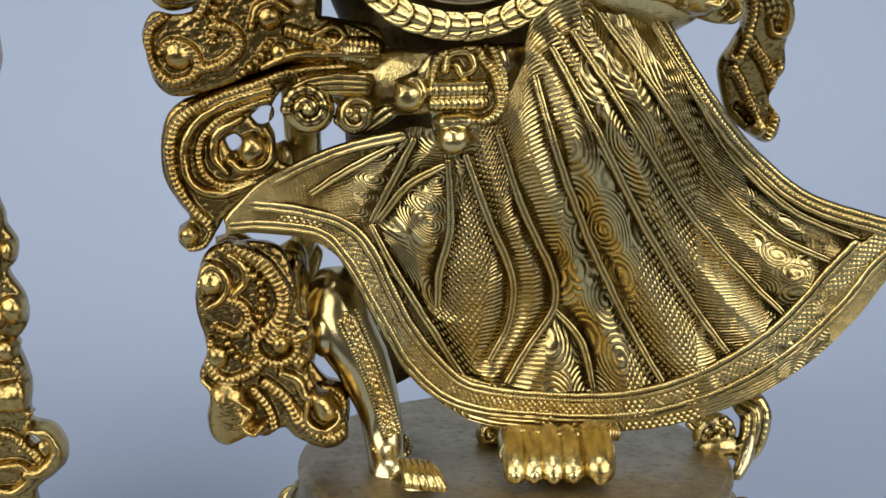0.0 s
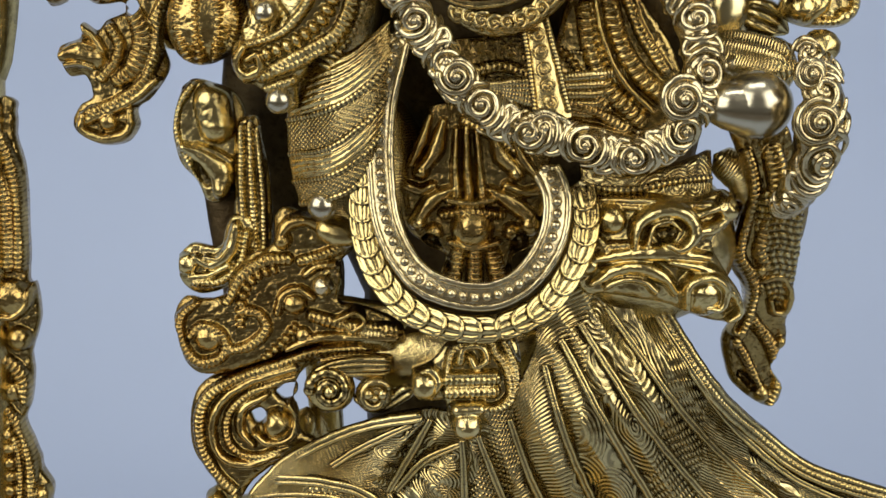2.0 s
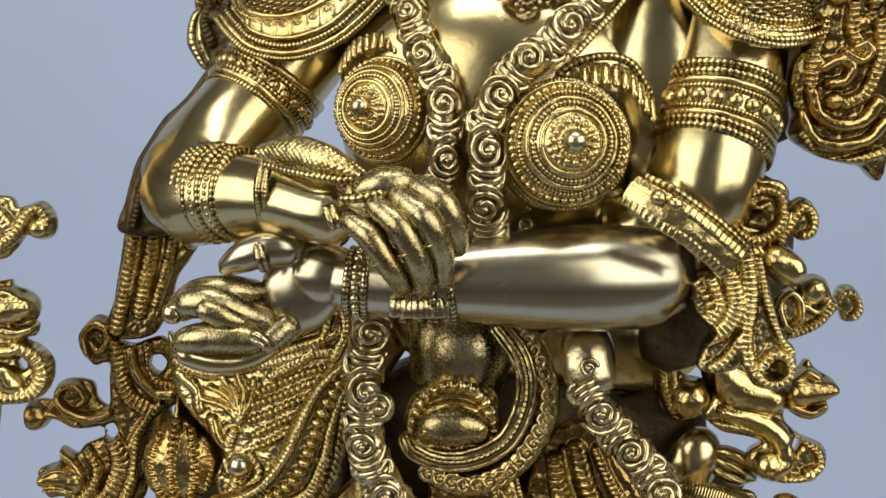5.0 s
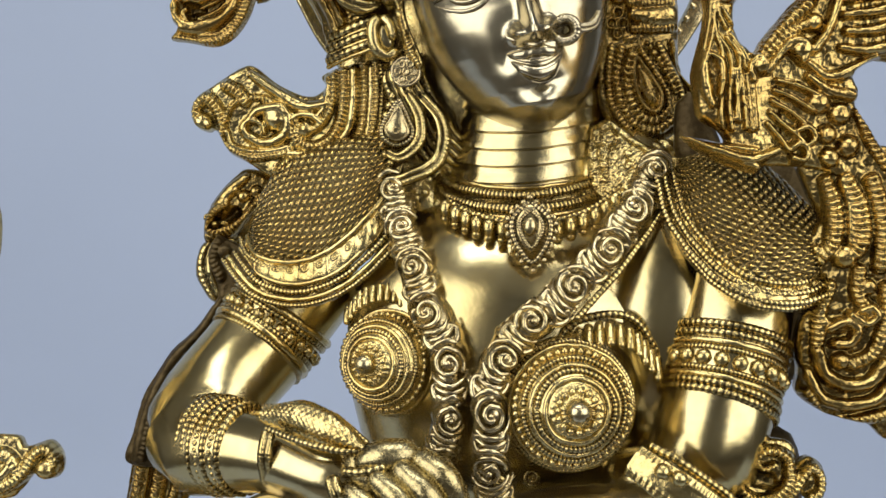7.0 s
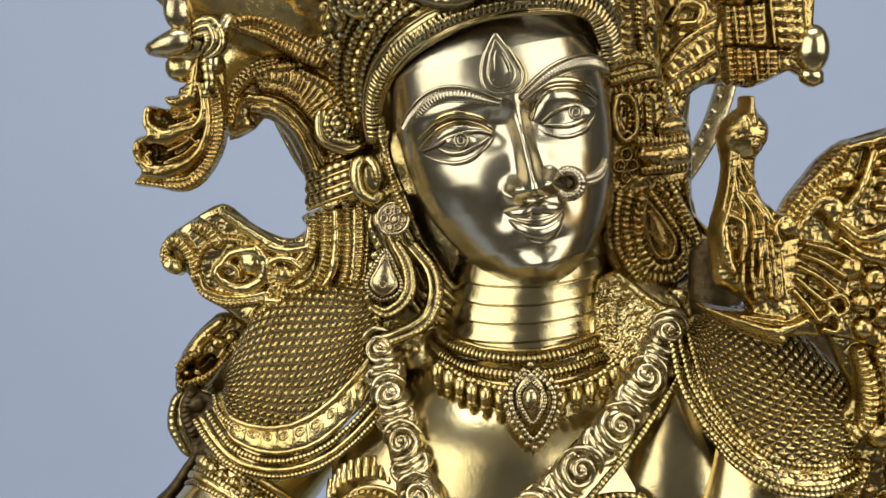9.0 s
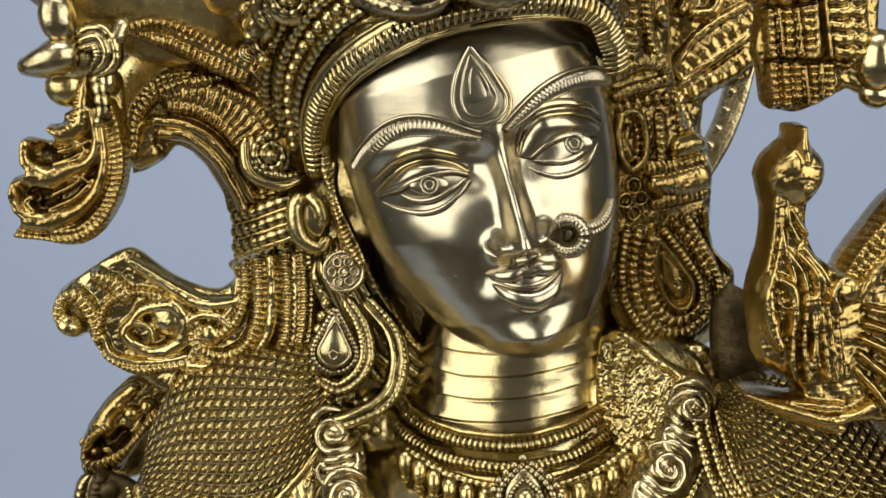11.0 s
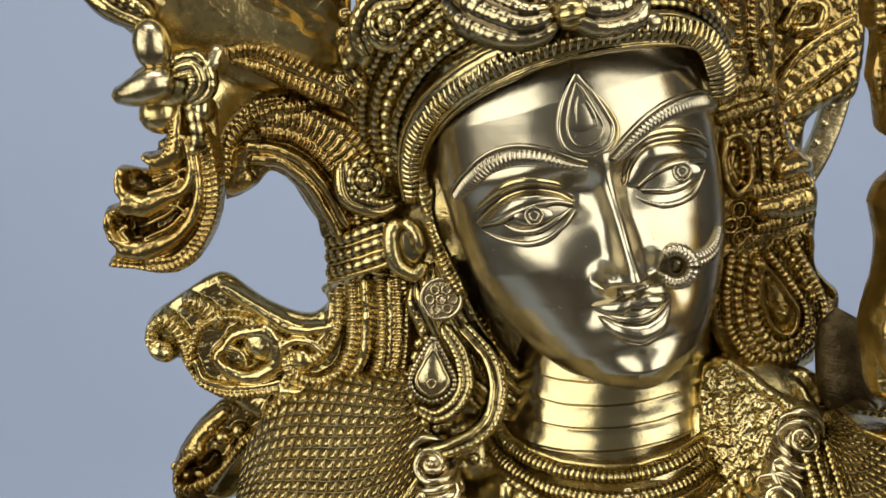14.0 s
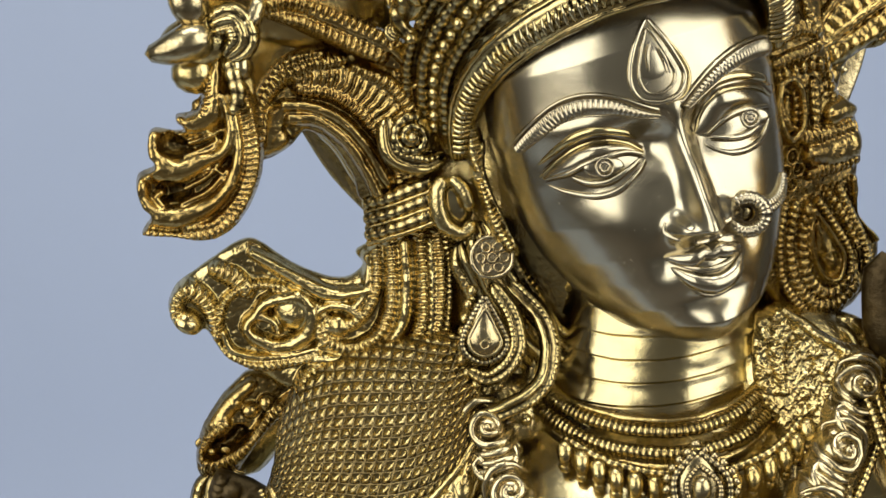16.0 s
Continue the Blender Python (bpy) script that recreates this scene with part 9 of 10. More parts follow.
# ---- right of the face ----
S.emboss([(65.1, 812.7), (86.1, 812.6), (87.9, 788.2), (89.5, 767.3), (96.4, 748.2), (103.9, 741.3), (105.5, 723), (105.2, 707.3), (109.3, 700.2), (115.6, 693.6), (113.7, 681.6), (105.9, 672.6), (97, 668), (86.5, 669.9), (75.1, 672.9), (66.7, 681.6), (63.7, 698.8), (65.7, 714.7), (65, 734.4), (63.8, 759.6), (64.5, 784.5)], drape([(70, -22, 800), (98, -4, 800), (74, -22, 735), (104, -4, 735), (76, -16, 690), (110, 0, 690)]), [
    ("r", [(73, 812.6), (72.8, 795.8), (73.1, 773)], 3.4, 3.0, 3.4), ("r", [(67, 810.8), (68.1, 792), (69.3, 773)], 1.7, 2.6, 2.0), ("r", [(78.7, 810.7), (79, 795.8), (80.1, 778.8), (85.6, 770)], 1.8, 2.6, 2.0), ("o", [(85.6, 786.7)], 3.0, 3.0), ("r", [(66.5, 760), (74.8, 762.3), (85.4, 765)], 1.8, 2.6, 1.9), ("r", [(68.2, 768.1), (77.7, 771.5), (86.8, 770)], 2.2, 2.4, 2.2), ("b", [(69.2, 756.2), (78.7, 758.1), (86.3, 758.5)], 1.9, 2.4, 3.4),
    ("p", [(67.7, 753.1), (72.3, 754.8), (76.2, 750.8), (77.5, 742.7), (76.1, 737.2), (71.5, 734.8), (68, 739.9), (67.1, 748), (68.1, 753.1)], 1.4, 3.6), ("p", [(70.5, 748.8), (69.8, 743), (71.9, 738)], 1.0, 2.8), ("b", [(73.5, 749.2), (74.4, 743.4), (73.4, 738.4)], 1.2, 2.8, 2.2),
    ("h", [(72.8, 729)], 2.7, 2.8), ("h", [(69.8, 723.9)], 2.5, 2.6), ("h", [(75.6, 724.3)], 2.5, 2.6), ("h", [(73, 719.2)], 2.5, 2.6),
    ("r", [(79.6, 734.5), (88.8, 734.6), (100.6, 735.8)], 2.6, 3.4, 2.0), ("p", [(81.7, 728.7), (91.2, 728.3), (101.9, 730)], [3, 4.4, 4.4], 4.0), ("r", [(81.4, 722), (91.4, 722.9), (102.8, 724.5)], 2.0, 3.0, 2.0), ("p", [(91.3, 741.2), (98.9, 743.2)], 3.6, 4.4), ("r", [(83, 752), (84.1, 739.2)], 2.0, 2.4, 2.4), ("b", [(90.5, 759.7), (91.8, 750.1), (93.1, 745.1)], 1.8, 2.2, 3.2),
    ("p", [(82.5, 709.3), (90.3, 699.9), (96.3, 691.7), (95.7, 684.2), (90, 683.3), (84.8, 689.6), (81.9, 699.8), (82.5, 709.3)], 1.3, 4.0), ("p", [(84.5, 703.8), (89.7, 694), (92.2, 688.5)], [1.2, 4.0, 3.4], 3.4), ("h", [(90.5, 692.4)], 1.9, 4.2), ("r", [(80.5, 710.4), (79.2, 699.8), (81, 687.9), (87.8, 679.3), (97, 679.4), (101.5, 684.3)], [1.8, 2.2, 2.6, 2.8, 2.4, 1.8], 3.6, 2.8), ("r", [(75.5, 711.6), (73.8, 699.7), (76, 687.1), (84, 676), (95.6, 673.8), (103.2, 678.3)], 2.0, 3.0, 2.4), ("r", [(70.5, 712.3), (69.3, 697.7), (71.8, 685), (80.2, 674)], 1.7, 2.8, 2.0),
    ("r", [(85.5, 711.7), (93.4, 701.9), (100.1, 692.2), (101.5, 684.3)], 1.5, 3.2, 2.0), ("p", [(102.3, 717.1), (106, 706.1), (113.3, 694.7)], 1.6, 2.4), ("r", [(95, 715.1), (101.4, 705.3), (107.9, 693.5), (109.4, 683.5)], 1.6, 2.4, 2.2), ("b", [(89.3, 715), (97.6, 705.2), (104.5, 693.4)], 1.5, 2.2, 3.0)], 0.42, 4.0, 12, 0.22, 0.6, 8, mat="carved_old")
# plate behind, cut with leaves
S.emboss([(86.8, 813.8), (122.8, 813.6), (124.3, 768.3), (111.9, 761.1), (105.3, 755.9), (101.3, 741.3), (92.3, 748.1), (89.5, 768.3)], 10, [("p", [(93, 769.1), (104.2, 781.9), (120.4, 791.3)], 1.5, 2.0), ("p", [(95.2, 761.9), (108.4, 771.9), (120.7, 780.3)], 1.5, 2.0), ("r", [(96.6, 767.1), (106.3, 775.9), (119.8, 785.8)], 3.4, 1.6, 4.0), ("r", [(98.8, 760.3), (110.6, 765.5), (120.2, 772.3)], 3.0, 1.6, 3.6), ("p", [(96, 790.2), (101.7, 798.1), (109.6, 796.1), (107.9, 789), (101.2, 788.2)], 2.0, 2.4), ("r", [(94.5, 758.3), (97.1, 750.2), (100.4, 744.1)], 2.4, 2.0, 3.0)], 0.6, 4.0, 12, 0.2, 0.7, 9, mat="carved_old")
S.tube([(84.9, 26, 815.1), (87.4, 26, 787.4), (89.9, 24, 757.2), (90.5, 20, 722.3), (101, 20, 685.1)], [22, 22, 18, 14, 18], flat=0.4, k=20)
S.emboss([(53.4, 680.4), (67.4, 680.6), (81.5, 670.5), (101.5, 668.8), (107.8, 656.6), (110.6, 627.4), (102.9, 614.5), (74.7, 613.8), (54.1, 626), (49.7, 655.4)], drape([(60, -2, 690), (60, -22, 640), (90, -14, 660), (104, -10, 680)]), [("r", [(62.6, 678.5), (65.6, 668.2), (63.7, 659.9)], 3.0, 2.2, 2.6), ("p", [(83.6, 666), (91.6, 664.5), (99.9, 654.3)], [2, 4, 3], 2.4), ("r", [(87.7, 662.4), (94.1, 660), (100, 648.1)], 1.6, 3.0, 2.4)], 0.6, 4.0, 10, 0.45, 0.75, 10)
S.bundle([(-31.1, -8, 711.1), (-23.4, -8, 690.5), (-12.4, -6, 671.2), (2.9, -2, 656.3)], [7, 9, 9, 7], "rprp"), S.bundle([(-37, -4, 704.3), (-24.8, -2, 678.7), (-10.7, 2, 656.3)], [8, 9, 8], "prpr")
# thin hoop behind the head
S.lathe((20, 62, 790), (0, 1, 0), [(112, 0), (120, 0), (121, 3), (120, 6), (112, 6), (111, 3), (112, 0)], "pale", k=120)
for i in range(90):
    t = 2 * math.pi * i / 90
    S.ball((20 + 113 * math.cos(t), 60, 790 + 113 * math.sin(t)), (2.2, 2.2, 2.2), "pale", k=6)

# ---- peacock on the shoulder, tassel above it, tail ----
S.emboss([(99.1, 810.6), (136.7, 810.4), (139.1, 763.8), (130.9, 761.8), (126.2, 759.5), (121.5, 756.9), (115.4, 755), (110.2, 755.7), (105.6, 757.1), (104, 766.7), (102.9, 771.2), (102.1, 775.1), (103.4, 786.5), (100.3, 790.7)], -74, [
    ("r", [(101.6, 807.6), (102.8, 790.4)], 2.4, 3.2, 2.3), ("r", [(109.5, 807.5), (110.7, 789.7)], 2.2, 3.4, 2.3), ("r", [(115.2, 807.5), (116.5, 790.1)], 2.2, 3.4, 2.3), ("r", [(105.5, 785.2), (106.6, 772.1)], 1.5, 2.8, 2.2), ("r", [(110.7, 786.2), (111.8, 772.4)], 2.0, 3.4, 2.5),
    ("r", [(117.1, 786.5), (118.3, 772.1)], 2.3, 3.4, 2.5), ("p", [(106.2, 804.3), (107.6, 789.7)], 0.55, 3.6), ("p", [(112.3, 804.3), (113.8, 789.4)], 0.55, 3.6), ("p", [(118.2, 804.3), (120.4, 771.7)], 0.55, 3.6), ("p", [(107.9, 786.2), (109.4, 772.1)], 0.55, 3.6),
    ("p", [(113.6, 786.8), (115.1, 771.7)], 0.55, 3.6), ("r", [(106.6, 769.1), (107.6, 758.5)], 1.7, 2.8, 2.0), ("r", [(110.5, 769.4), (111.5, 757.5)], 1.6, 3.2, 2.0), ("r", [(113.7, 769.4), (114.7, 759.8)], 1.6, 3.4, 2.0), ("r", [(118.9, 769.4), (120, 756.9)], 1.7, 3.2, 2.0),
    ("r", [(123.8, 769.5), (124.8, 758.2)], 1.9, 3.0, 2.0), ("p", [(116, 768.4), (117.8, 756.5)], 0.7, 3.6), ("p", [(121.5, 769.4), (122.5, 756.9)], 0.5, 3.4), ("r", [(123.9, 807.5), (126, 794.6), (127.7, 783.2), (129.1, 772.4)], [5.0, 5.0, 4.2, 3.6], 3.4, 3.8), ("r", [(130.3, 807.4), (132.2, 791.3), (133.3, 773.4)], 3.0, 3.0, 3.8),
    ("p", [(120, 804.3), (122.1, 788.1), (124, 771.8)], 0.7, 3.8), ("v", [(105, 787.5), (111.5, 787.1), (119.8, 788.4)], 0.45, 0.8), ("v", [(104.9, 770.7), (115.3, 770.4), (130.9, 769.8)], 0.45, 0.8)], 0.4, 3.6, 14, 0.4, 0.6, 11, mat="carved_old")
S.ball((140, -76, 770.2), (7, 7, 10), "smooth", k=18), S.tube([(134.7, -74, 762.1), (140.7, -74, 759.8), (145.5, -74, 757)], [4, 5, 3.5], mat="smooth")
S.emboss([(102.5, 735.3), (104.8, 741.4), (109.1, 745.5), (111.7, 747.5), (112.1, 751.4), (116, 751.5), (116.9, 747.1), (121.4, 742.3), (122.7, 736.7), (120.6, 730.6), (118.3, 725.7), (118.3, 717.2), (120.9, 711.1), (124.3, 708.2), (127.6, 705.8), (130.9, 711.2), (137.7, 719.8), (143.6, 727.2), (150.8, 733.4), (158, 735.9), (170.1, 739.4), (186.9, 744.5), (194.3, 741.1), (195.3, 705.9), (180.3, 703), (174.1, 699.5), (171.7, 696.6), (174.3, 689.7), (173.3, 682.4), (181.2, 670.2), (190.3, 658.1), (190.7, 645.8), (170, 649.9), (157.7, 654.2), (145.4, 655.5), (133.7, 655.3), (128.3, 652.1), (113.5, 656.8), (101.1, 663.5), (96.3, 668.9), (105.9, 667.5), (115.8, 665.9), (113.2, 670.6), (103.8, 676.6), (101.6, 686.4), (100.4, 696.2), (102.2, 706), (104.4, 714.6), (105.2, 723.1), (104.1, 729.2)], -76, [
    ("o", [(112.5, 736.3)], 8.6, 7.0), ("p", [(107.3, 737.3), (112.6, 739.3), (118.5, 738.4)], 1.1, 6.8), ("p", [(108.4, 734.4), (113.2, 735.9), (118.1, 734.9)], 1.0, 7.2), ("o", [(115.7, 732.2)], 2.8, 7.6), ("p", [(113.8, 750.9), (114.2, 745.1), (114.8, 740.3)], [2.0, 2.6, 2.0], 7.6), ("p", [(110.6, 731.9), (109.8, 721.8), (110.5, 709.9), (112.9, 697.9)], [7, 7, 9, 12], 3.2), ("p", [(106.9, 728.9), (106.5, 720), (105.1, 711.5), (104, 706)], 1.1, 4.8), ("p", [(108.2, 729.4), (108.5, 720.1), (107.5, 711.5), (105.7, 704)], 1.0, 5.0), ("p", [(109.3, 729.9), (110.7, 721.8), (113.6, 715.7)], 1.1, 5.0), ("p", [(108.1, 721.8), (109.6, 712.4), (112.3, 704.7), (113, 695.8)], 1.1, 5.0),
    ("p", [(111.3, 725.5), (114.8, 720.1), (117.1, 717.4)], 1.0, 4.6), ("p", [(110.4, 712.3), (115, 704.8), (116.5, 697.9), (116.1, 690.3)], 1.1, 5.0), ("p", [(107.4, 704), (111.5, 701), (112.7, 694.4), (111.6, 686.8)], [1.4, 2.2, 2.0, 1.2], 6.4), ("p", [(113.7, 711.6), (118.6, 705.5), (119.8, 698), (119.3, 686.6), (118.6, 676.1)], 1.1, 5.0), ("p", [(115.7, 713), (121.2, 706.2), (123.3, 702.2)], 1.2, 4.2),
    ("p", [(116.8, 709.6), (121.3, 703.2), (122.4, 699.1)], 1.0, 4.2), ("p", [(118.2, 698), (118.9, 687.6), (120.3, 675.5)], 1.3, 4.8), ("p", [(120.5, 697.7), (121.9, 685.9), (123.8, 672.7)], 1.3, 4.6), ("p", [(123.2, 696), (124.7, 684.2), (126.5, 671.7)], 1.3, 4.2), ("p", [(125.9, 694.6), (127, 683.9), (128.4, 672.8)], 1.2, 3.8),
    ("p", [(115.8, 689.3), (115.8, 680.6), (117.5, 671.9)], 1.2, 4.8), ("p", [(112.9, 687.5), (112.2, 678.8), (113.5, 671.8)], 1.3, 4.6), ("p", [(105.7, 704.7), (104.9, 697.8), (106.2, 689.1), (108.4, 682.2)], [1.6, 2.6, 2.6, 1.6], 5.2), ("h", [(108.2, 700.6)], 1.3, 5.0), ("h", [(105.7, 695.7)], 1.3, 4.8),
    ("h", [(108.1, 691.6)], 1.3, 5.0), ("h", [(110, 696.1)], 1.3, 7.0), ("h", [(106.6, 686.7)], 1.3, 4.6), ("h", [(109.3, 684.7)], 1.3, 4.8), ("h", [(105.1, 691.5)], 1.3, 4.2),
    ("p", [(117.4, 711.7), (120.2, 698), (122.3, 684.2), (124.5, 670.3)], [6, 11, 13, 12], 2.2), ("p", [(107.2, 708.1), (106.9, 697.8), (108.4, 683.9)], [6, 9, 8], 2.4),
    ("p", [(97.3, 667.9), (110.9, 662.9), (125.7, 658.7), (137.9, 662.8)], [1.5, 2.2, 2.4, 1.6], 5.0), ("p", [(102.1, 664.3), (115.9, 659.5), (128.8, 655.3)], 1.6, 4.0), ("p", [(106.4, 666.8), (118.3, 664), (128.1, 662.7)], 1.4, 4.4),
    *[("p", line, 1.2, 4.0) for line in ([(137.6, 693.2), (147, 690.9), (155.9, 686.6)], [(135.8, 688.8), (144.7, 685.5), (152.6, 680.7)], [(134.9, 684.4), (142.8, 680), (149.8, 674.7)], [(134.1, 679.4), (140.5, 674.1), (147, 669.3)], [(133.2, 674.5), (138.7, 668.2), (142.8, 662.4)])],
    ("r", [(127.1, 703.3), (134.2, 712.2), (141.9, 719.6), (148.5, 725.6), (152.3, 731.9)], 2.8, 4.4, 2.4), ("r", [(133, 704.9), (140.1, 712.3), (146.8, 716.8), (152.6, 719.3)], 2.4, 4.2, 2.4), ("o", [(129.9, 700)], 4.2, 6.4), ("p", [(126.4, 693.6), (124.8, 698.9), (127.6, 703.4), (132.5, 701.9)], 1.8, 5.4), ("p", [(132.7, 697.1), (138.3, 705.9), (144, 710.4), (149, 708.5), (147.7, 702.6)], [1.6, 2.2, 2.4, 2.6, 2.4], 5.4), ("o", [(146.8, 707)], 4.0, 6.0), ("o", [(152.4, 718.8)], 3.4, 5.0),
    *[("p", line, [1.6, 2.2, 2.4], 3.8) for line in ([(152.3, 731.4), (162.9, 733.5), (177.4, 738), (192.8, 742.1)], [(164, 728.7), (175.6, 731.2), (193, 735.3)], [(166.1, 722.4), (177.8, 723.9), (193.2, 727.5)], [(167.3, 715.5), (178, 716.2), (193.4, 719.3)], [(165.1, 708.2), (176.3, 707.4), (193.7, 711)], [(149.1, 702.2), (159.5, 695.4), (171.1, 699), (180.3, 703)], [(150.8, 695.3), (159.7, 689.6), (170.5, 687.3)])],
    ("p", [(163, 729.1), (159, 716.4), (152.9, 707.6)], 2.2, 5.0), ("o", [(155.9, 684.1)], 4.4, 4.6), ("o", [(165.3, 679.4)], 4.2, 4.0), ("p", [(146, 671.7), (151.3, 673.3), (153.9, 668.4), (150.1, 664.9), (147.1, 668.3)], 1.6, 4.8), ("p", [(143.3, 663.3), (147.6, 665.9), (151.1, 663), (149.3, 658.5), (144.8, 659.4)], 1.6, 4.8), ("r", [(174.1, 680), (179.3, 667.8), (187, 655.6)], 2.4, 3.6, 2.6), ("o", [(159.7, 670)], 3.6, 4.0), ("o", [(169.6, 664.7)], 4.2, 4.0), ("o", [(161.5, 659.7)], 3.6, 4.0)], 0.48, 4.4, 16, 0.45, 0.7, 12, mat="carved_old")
# its tail, falling behind the arm
S.emboss([(149.8, 656.2), (167.1, 660), (194.4, 655.4), (198, 541), (185.6, 539), (170.5, 542), (160, 547), (155, 553), (155.7, 561.9), (153.4, 573), (155.5, 587.1), (162.1, 602.3), (157.3, 614.3), (155.6, 622.3), (160.3, 632.4), (155.6, 642.3)], drape([(160, -72, 660), (160, -66, 600), (190, -78, 600), (170, -60, 545)]), [
    ("r", [(160.9, 649.4), (165.2, 636), (165.1, 622), (160.3, 614.4)], [2.6, 3.4, 3.4, 2.6], 4.2, 2.6), ("r", [(169.3, 651), (175.1, 637.1), (176, 622.6), (171.2, 615)], [2.6, 3.8, 3.8, 2.8], 4.2, 2.6), ("p", [(167.3, 650), (171.1, 637.6), (172, 622.6)], 1.4, 3.4), ("o", [(157.5, 617.3)], 3.4, 3.6), ("o", [(170.2, 616)], 4.2, 4.2), ("r", [(180.2, 649.7), (184.7, 632.8), (184.7, 612.7)], 3.0, 3.8, 2.6), ("r", [(191.1, 649.8), (193.7, 627.9), (192.4, 602.8)], 3.0, 3.4, 2.6),
    ("r", [(176.3, 610.1), (176.1, 600), (180.3, 591.6)], 2.6, 3.8, 2.4), ("p", [(173.9, 589.9), (180.5, 586), (184.3, 590.1), (181.3, 593.6), (177.8, 592)], 1.8, 4.4), ("p", [(166.1, 583.3), (172, 586.4), (177.1, 583.4), (175.2, 577.4), (169.3, 576.3)], 2.2, 4.2), ("r", [(165.1, 602.4), (161.9, 589.8), (161.8, 577.1)], 2.6, 3.2, 2.4), ("r", [(187.5, 602.7), (188.9, 587.7), (184.3, 572.5), (177, 567.3)], 2.6, 3.4, 2.4), ("p", [(161.9, 572.1), (165.7, 562.1), (174.8, 557.1), (184.7, 559.3), (189.5, 567.5)], 2.6, 3.8), ("p", [(157.7, 561.9), (165, 550.4), (176, 547.5), (187.4, 550.8), (194.6, 560)], 2.4, 3.6), ("r", [(158.4, 551.8), (166.7, 540.8), (177.8, 539.5), (192.6, 544.3)], 2.4, 3.6, 2.4), ("o", [(172, 568.2)], 3.4, 4.0), ("o", [(163.5, 585.7)], 2.6, 3.2), ("o", [(180, 602.6)], 3.0, 3.2)], 0.5, 4.4, 16, 0.2, 0.6, 13, mat="carved_old")
S.tube([(173, -50, 660), (179.1, -50, 619.1), (178.1, -48, 582.1), (179.1, -48, 545)], [12, 18, 20, 14], flat=0.4), S.tube([(142.5, -58, 680.6), (161.5, -58, 680.9), (176.3, -58, 671.3)], [20, 22, 20], flat=0.45)
# core between the cape and the bird, near black, its shade in the colour
S.tube([(158.8, 0, 665.2), (167, 0, 640.8), (170, 0, 608.1), (167, 0, 575.1), (163.8, 0, 547.5)], [16, 22, 22, 20, 16], flat=0.4, mat="shade_patina", k=16)
S.tube([(109.5, -16, 692.3), (111.1, -16, 679.5), (114.2, -16, 665.5), (116.2, -16, 651.4)], [6, 9, 12, 12], flat=0.6, mat="shade_patina", k=16)
# ---- the statue beside it, of which the edge shows ----
N = Casting()
N.tube([(-345, 110, -150), (-340, 105, 60), (-335, 100, 250), (-335, 100, 450), (-345, 100, 640), (-345, 100, 820)], [80, 68, 62, 62, 60, 40], flat=0.6, k=28)
S, keep = N, S
# lower stem of its creeper
S.emboss([(-322.3, 334.9), (-271.4, 330.6), (-266.3, 319.7), (-266.4, 306.8), (-263, 293.8), (-261, 277.4), (-261, 257.5), (-260.8, 237.5), (-261.7, 220.7), (-257.8, 218.7), (-255.4, 200.4), (-257.5, 189.5), (-261.3, 176.4), (-260.5, 162.6), (-262.8, 145.2), (-266.6, 133.9), (-261.9, 120.6), (-258.2, 110.1), (-257.1, 102.3), (-251, 91.7), (-252.7, 80.9), (-257.1, 74.4), (-248.6, 60.1), (-247.7, 44.9), (-253.9, 34.6), (-265.4, 23.5), (-338.1, 22.7)], 100, [
    ("r", [(-274.9, 306.6), (-267.3, 283.9), (-265, 257.5), (-266, 230.7)], 3.6, 3.4, 2.6), ("r", [(-284.8, 303.2), (-274.8, 277.2), (-272.5, 250.7), (-272.6, 230.6)], 3.6, 3.4, 2.6), ("o", [(-271.4, 211.1)], 9.0, 7.0), ("p", [(-282.5, 200), (-270.5, 199.5), (-262.2, 206.5), (-259.9, 214.6)], 2.2, 5.0), ("o", [(-267, 185.9)], 6.0, 5.6), ("b", [(-279.4, 193.3), (-277.8, 183), (-279.6, 172.7)], 3.0, 3.6, 4.6), ("r", [(-286.8, 176), (-273.6, 170.7), (-265.3, 159.7), (-263.7, 148.6)], 4.0, 4.0, 3.0), ("o", [(-272.2, 153.4)], 5.0, 5.0),
    ("r", [(-275.4, 141.5), (-267.1, 127.6), (-263.1, 106.5), (-264, 81.5), (-268.9, 59.9), (-271.9, 34.4)], 3.0, 4.0, 2.6), ("r", [(-281.5, 141.4), (-271.5, 120.5), (-269.5, 99.3), (-271.8, 74.3), (-275.4, 52.6)], 1.8, 3.0, 2.2), ("b", [(-276.5, 131), (-275.3, 109.9), (-276.1, 88.5), (-280.9, 70.6)], 4.0, 4.6, 8.0), ("o", [(-254.9, 88.1)], 5.0, 4.0), ("o", [(-254, 52.8)], 7.0, 5.0), ("o", [(-263.9, 46.9)], 4.6, 5.0), ("p", [(-295.8, 276.8), (-287.3, 243.8), (-292.1, 210.1), (-287.7, 155.3), (-294, 84.7)], 6.0, 4.0)], 0.6, 5.0, 14, 0.25, 0.5, 50, mat="carved_old")
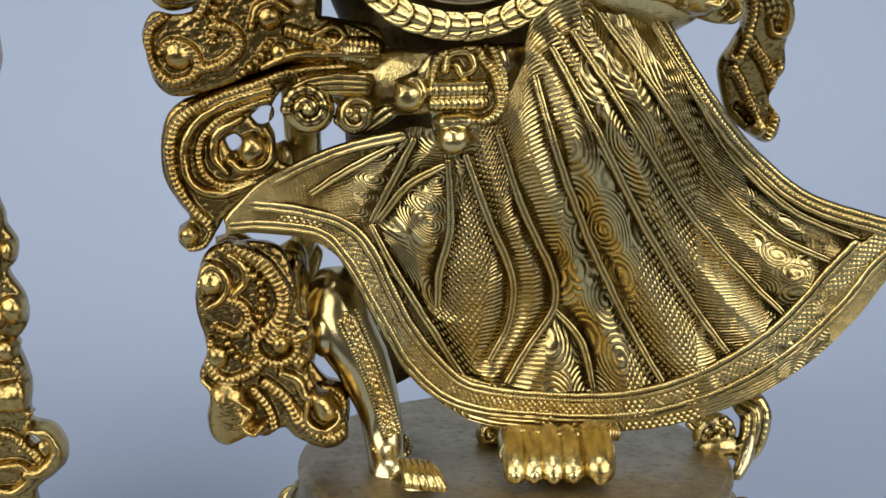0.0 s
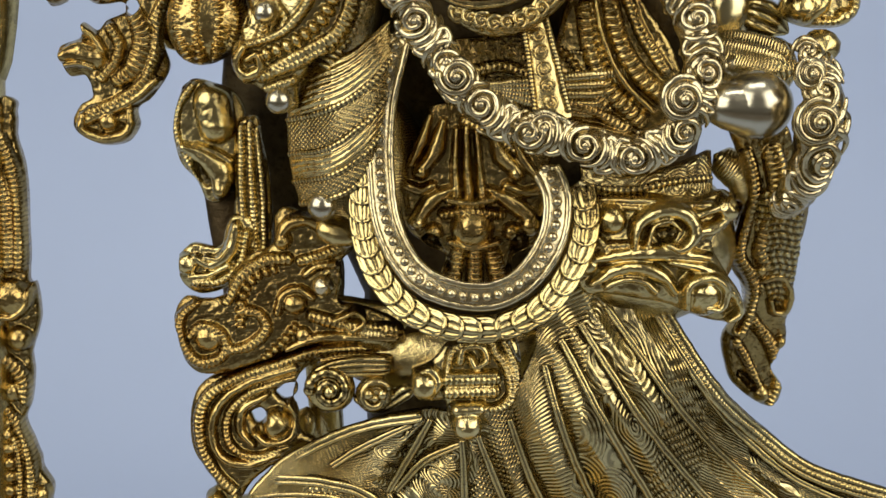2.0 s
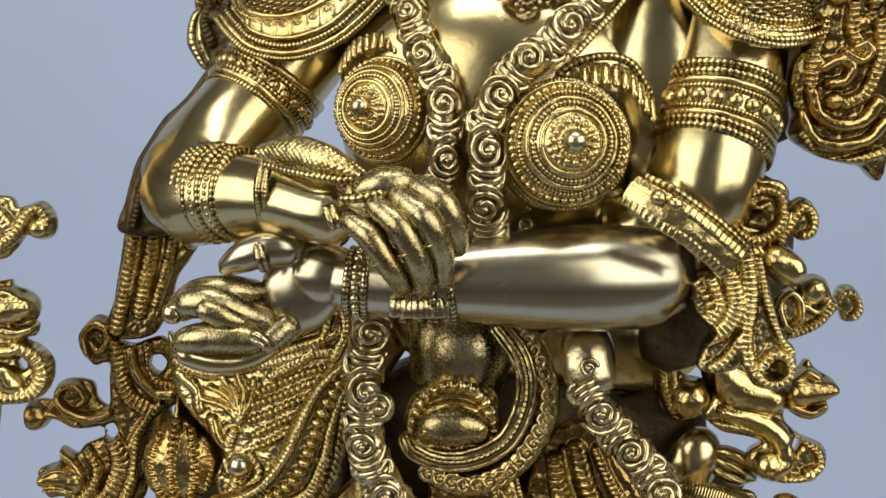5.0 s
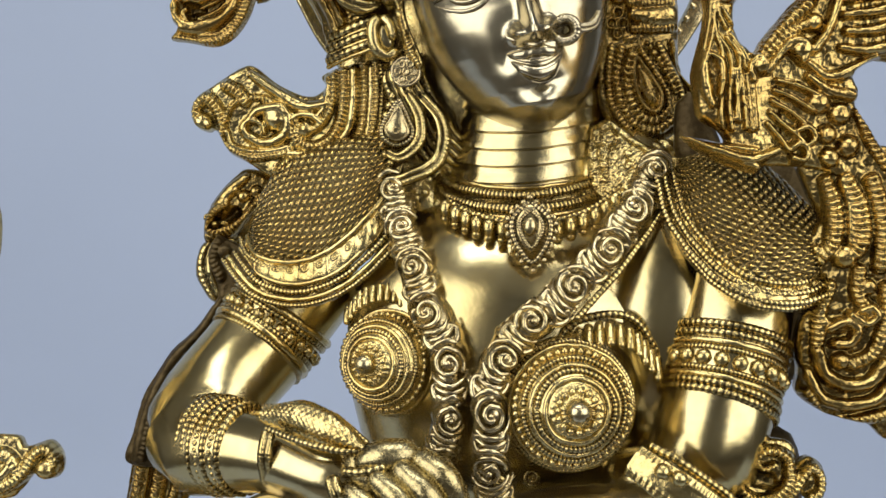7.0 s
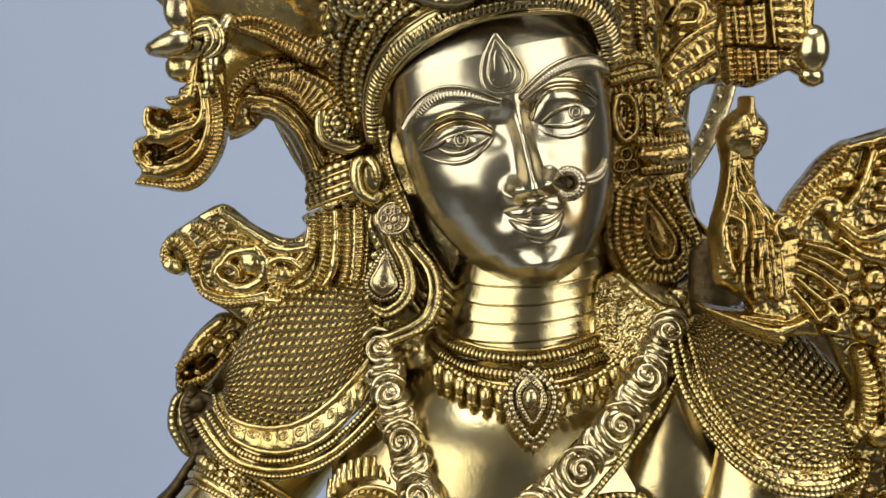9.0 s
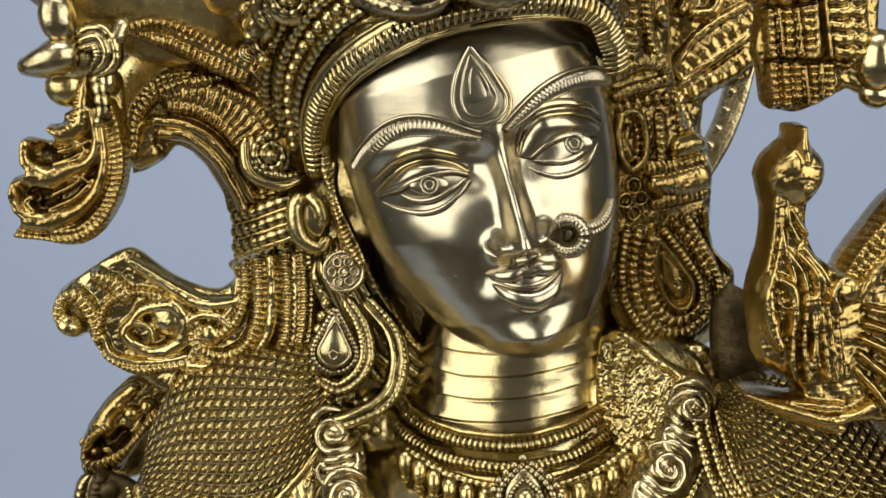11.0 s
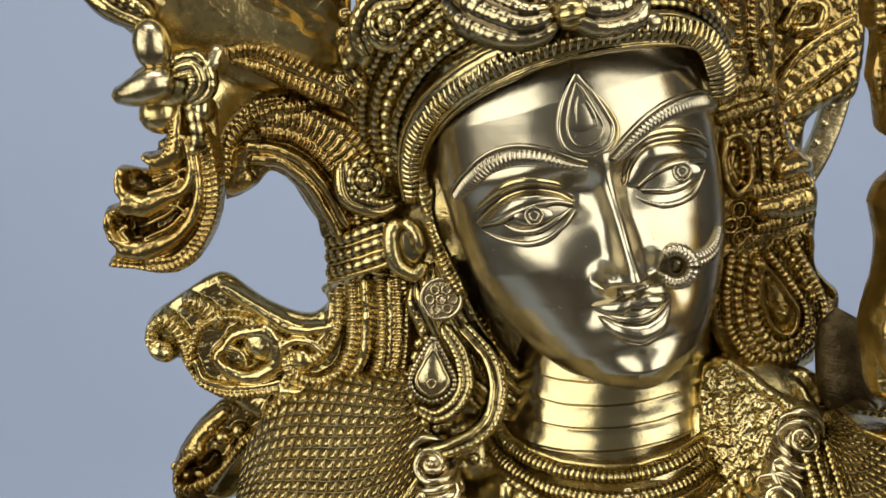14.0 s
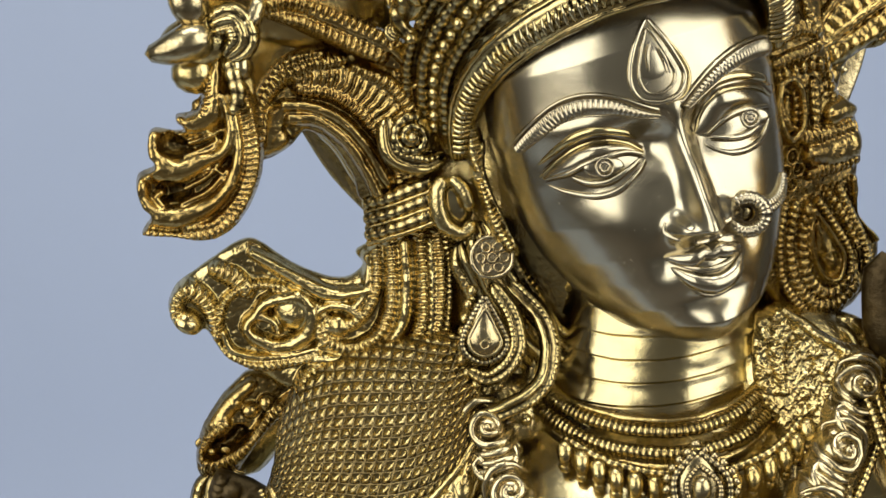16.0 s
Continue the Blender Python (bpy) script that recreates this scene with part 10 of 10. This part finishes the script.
S.emboss([(-306.8, 49.6), (-256.9, 36.7), (-251.8, 27.1), (-247.7, 15.4), (-245.9, 4.3), (-247.2, -8.3), (-244.6, -9), (-246.8, -14.6), (-234.7, -17.8), (-226.8, -29.4), (-227, -40.8), (-234, -48.6), (-245.9, -58.6), (-250.9, -80.2), (-315.1, -83.5)], 96, [("p", [(-267, 0.1), (-252.3, 1.5)], [7.0, 8.0], 6.0), ("r", [(-269.3, 18.8), (-256.1, 18.8), (-249.8, 14)], 2.6, 3.6, 2.6), ("p", [(-246.1, -20.9), (-233.5, -22.3), (-230, -33.7), (-238.5, -44.3), (-249.3, -46.4)], [3.4, 4.4, 5.0, 4.4, 3.0], 5.4), ("r", [(-271.4, -20.9), (-258.2, -23), (-248.5, -30.1), (-242.2, -37.9)], 2.6, 3.6, 2.6), ("p", [(-269.2, -42.8), (-253.8, -41.4), (-247.4, -48.6), (-255.9, -57.1), (-266.6, -57.8)], 2.6, 4.6), ("o", [(-258.2, 29.2)], 5.0, 4.0)], 0.55, 5.0, 14, 0.3, 0.4, 51, mat="carved_old", holes=[[(-248.2, -23), (-243.5, -22), (-241, -26.2), (-244.8, -29.4), (-247.7, -26.9)]])
S.tube([(-290, 100, 330), (-285, 98, 400), (-280, 60, 460), (-262, 20, 470), (-244, 2, 470)], [20, 24, 26, 24, 18], mat="cast", flat=0.6)
# upper hooks, reaching forward
S.emboss([(-263.3, 515.7), (-229.3, 515.9), (-222, 514.6), (-219.2, 510.1), (-212.4, 511.9), (-206.7, 513.4), (-201.7, 508.6), (-199.8, 502.7), (-201.3, 496.1), (-207, 493.8), (-212.1, 495.1), (-215.5, 495.4), (-221.4, 487.9), (-230, 483.2), (-264.2, 480.5)], -4, [("r", [(-229.8, 490), (-220.1, 496.4), (-214.2, 506.2), (-207.9, 509.7), (-202.9, 504.6), (-204.1, 497.8)], [3.0, 3.0, 2.8, 2.8, 2.8, 2.4], 4.0, 2.4), ("o", [(-206.9, 499.5)], 5.0, 5.4), ("r", [(-238, 505.9), (-227.8, 506), (-223.4, 500.9)], 3.4, 3.8, 2.4), ("p", [(-241.2, 492.2), (-229.7, 496.3), (-223.9, 503.8)], 2.4, 3.6)], 0.55, 4.6, 10, 0.35, 0.35, 52)
S.emboss([(-265.8, 472.7), (-231.5, 472), (-224.6, 472.9), (-222.9, 469.8), (-215.5, 467), (-210.2, 462.1), (-210.9, 453.7), (-212.6, 452), (-210.4, 449.7), (-211.9, 444.4), (-217.1, 442.6), (-210.3, 438.9), (-204.1, 431.7), (-203.3, 422.9), (-207.8, 414.1), (-216.6, 409.3), (-232.8, 408.2), (-267.6, 407.5)], 0, [("p", [(-234.7, 456.9), (-223.7, 458.2), (-215.1, 459.5)], [6.0, 7.0, 5.0], 6.5), ("p", [(-234.5, 465), (-225.9, 466.3), (-220.2, 464)], 2.4, 5.0), ("p", [(-237.7, 451.1), (-222.2, 446), (-211.8, 448.5)], [2.6, 3.0, 2.2], 4.6), ("r", [(-220.7, 439.1), (-211, 433.4), (-207.1, 424.1), (-211.9, 414.6), (-224.1, 411), (-238.6, 411.4)], [3.4, 4.4, 5.0, 4.6, 4.0], 4.4, 2.8), ("p", [(-238, 436.5), (-223.6, 436.7), (-218.9, 439.1)], 3.0, 3.8), ("p", [(-238.3, 422.5), (-228.5, 423.8), (-223.9, 419.2)], 5.0, 4.4)], 0.55, 4.6, 10, 0.35, 0.35, 53, [[(-221.7, 431.2), (-218.2, 432.4), (-216.5, 428.9), (-218.6, 426.3), (-220.9, 427.7)]])
S.tube([(-281, 96, 644), (-274, 96, 624), (-274.5, 96, 602), (-281, 96, 580)], [8, 9, 9, 8], mat="cast")
S = keep
N.finish("statue", "second ornate brass statue with a scrolled creeper edge beside the first", "statue")


S.finish("statue", "tall ornate cast brass statue of a standing lady with scrolling creepers", "statue")
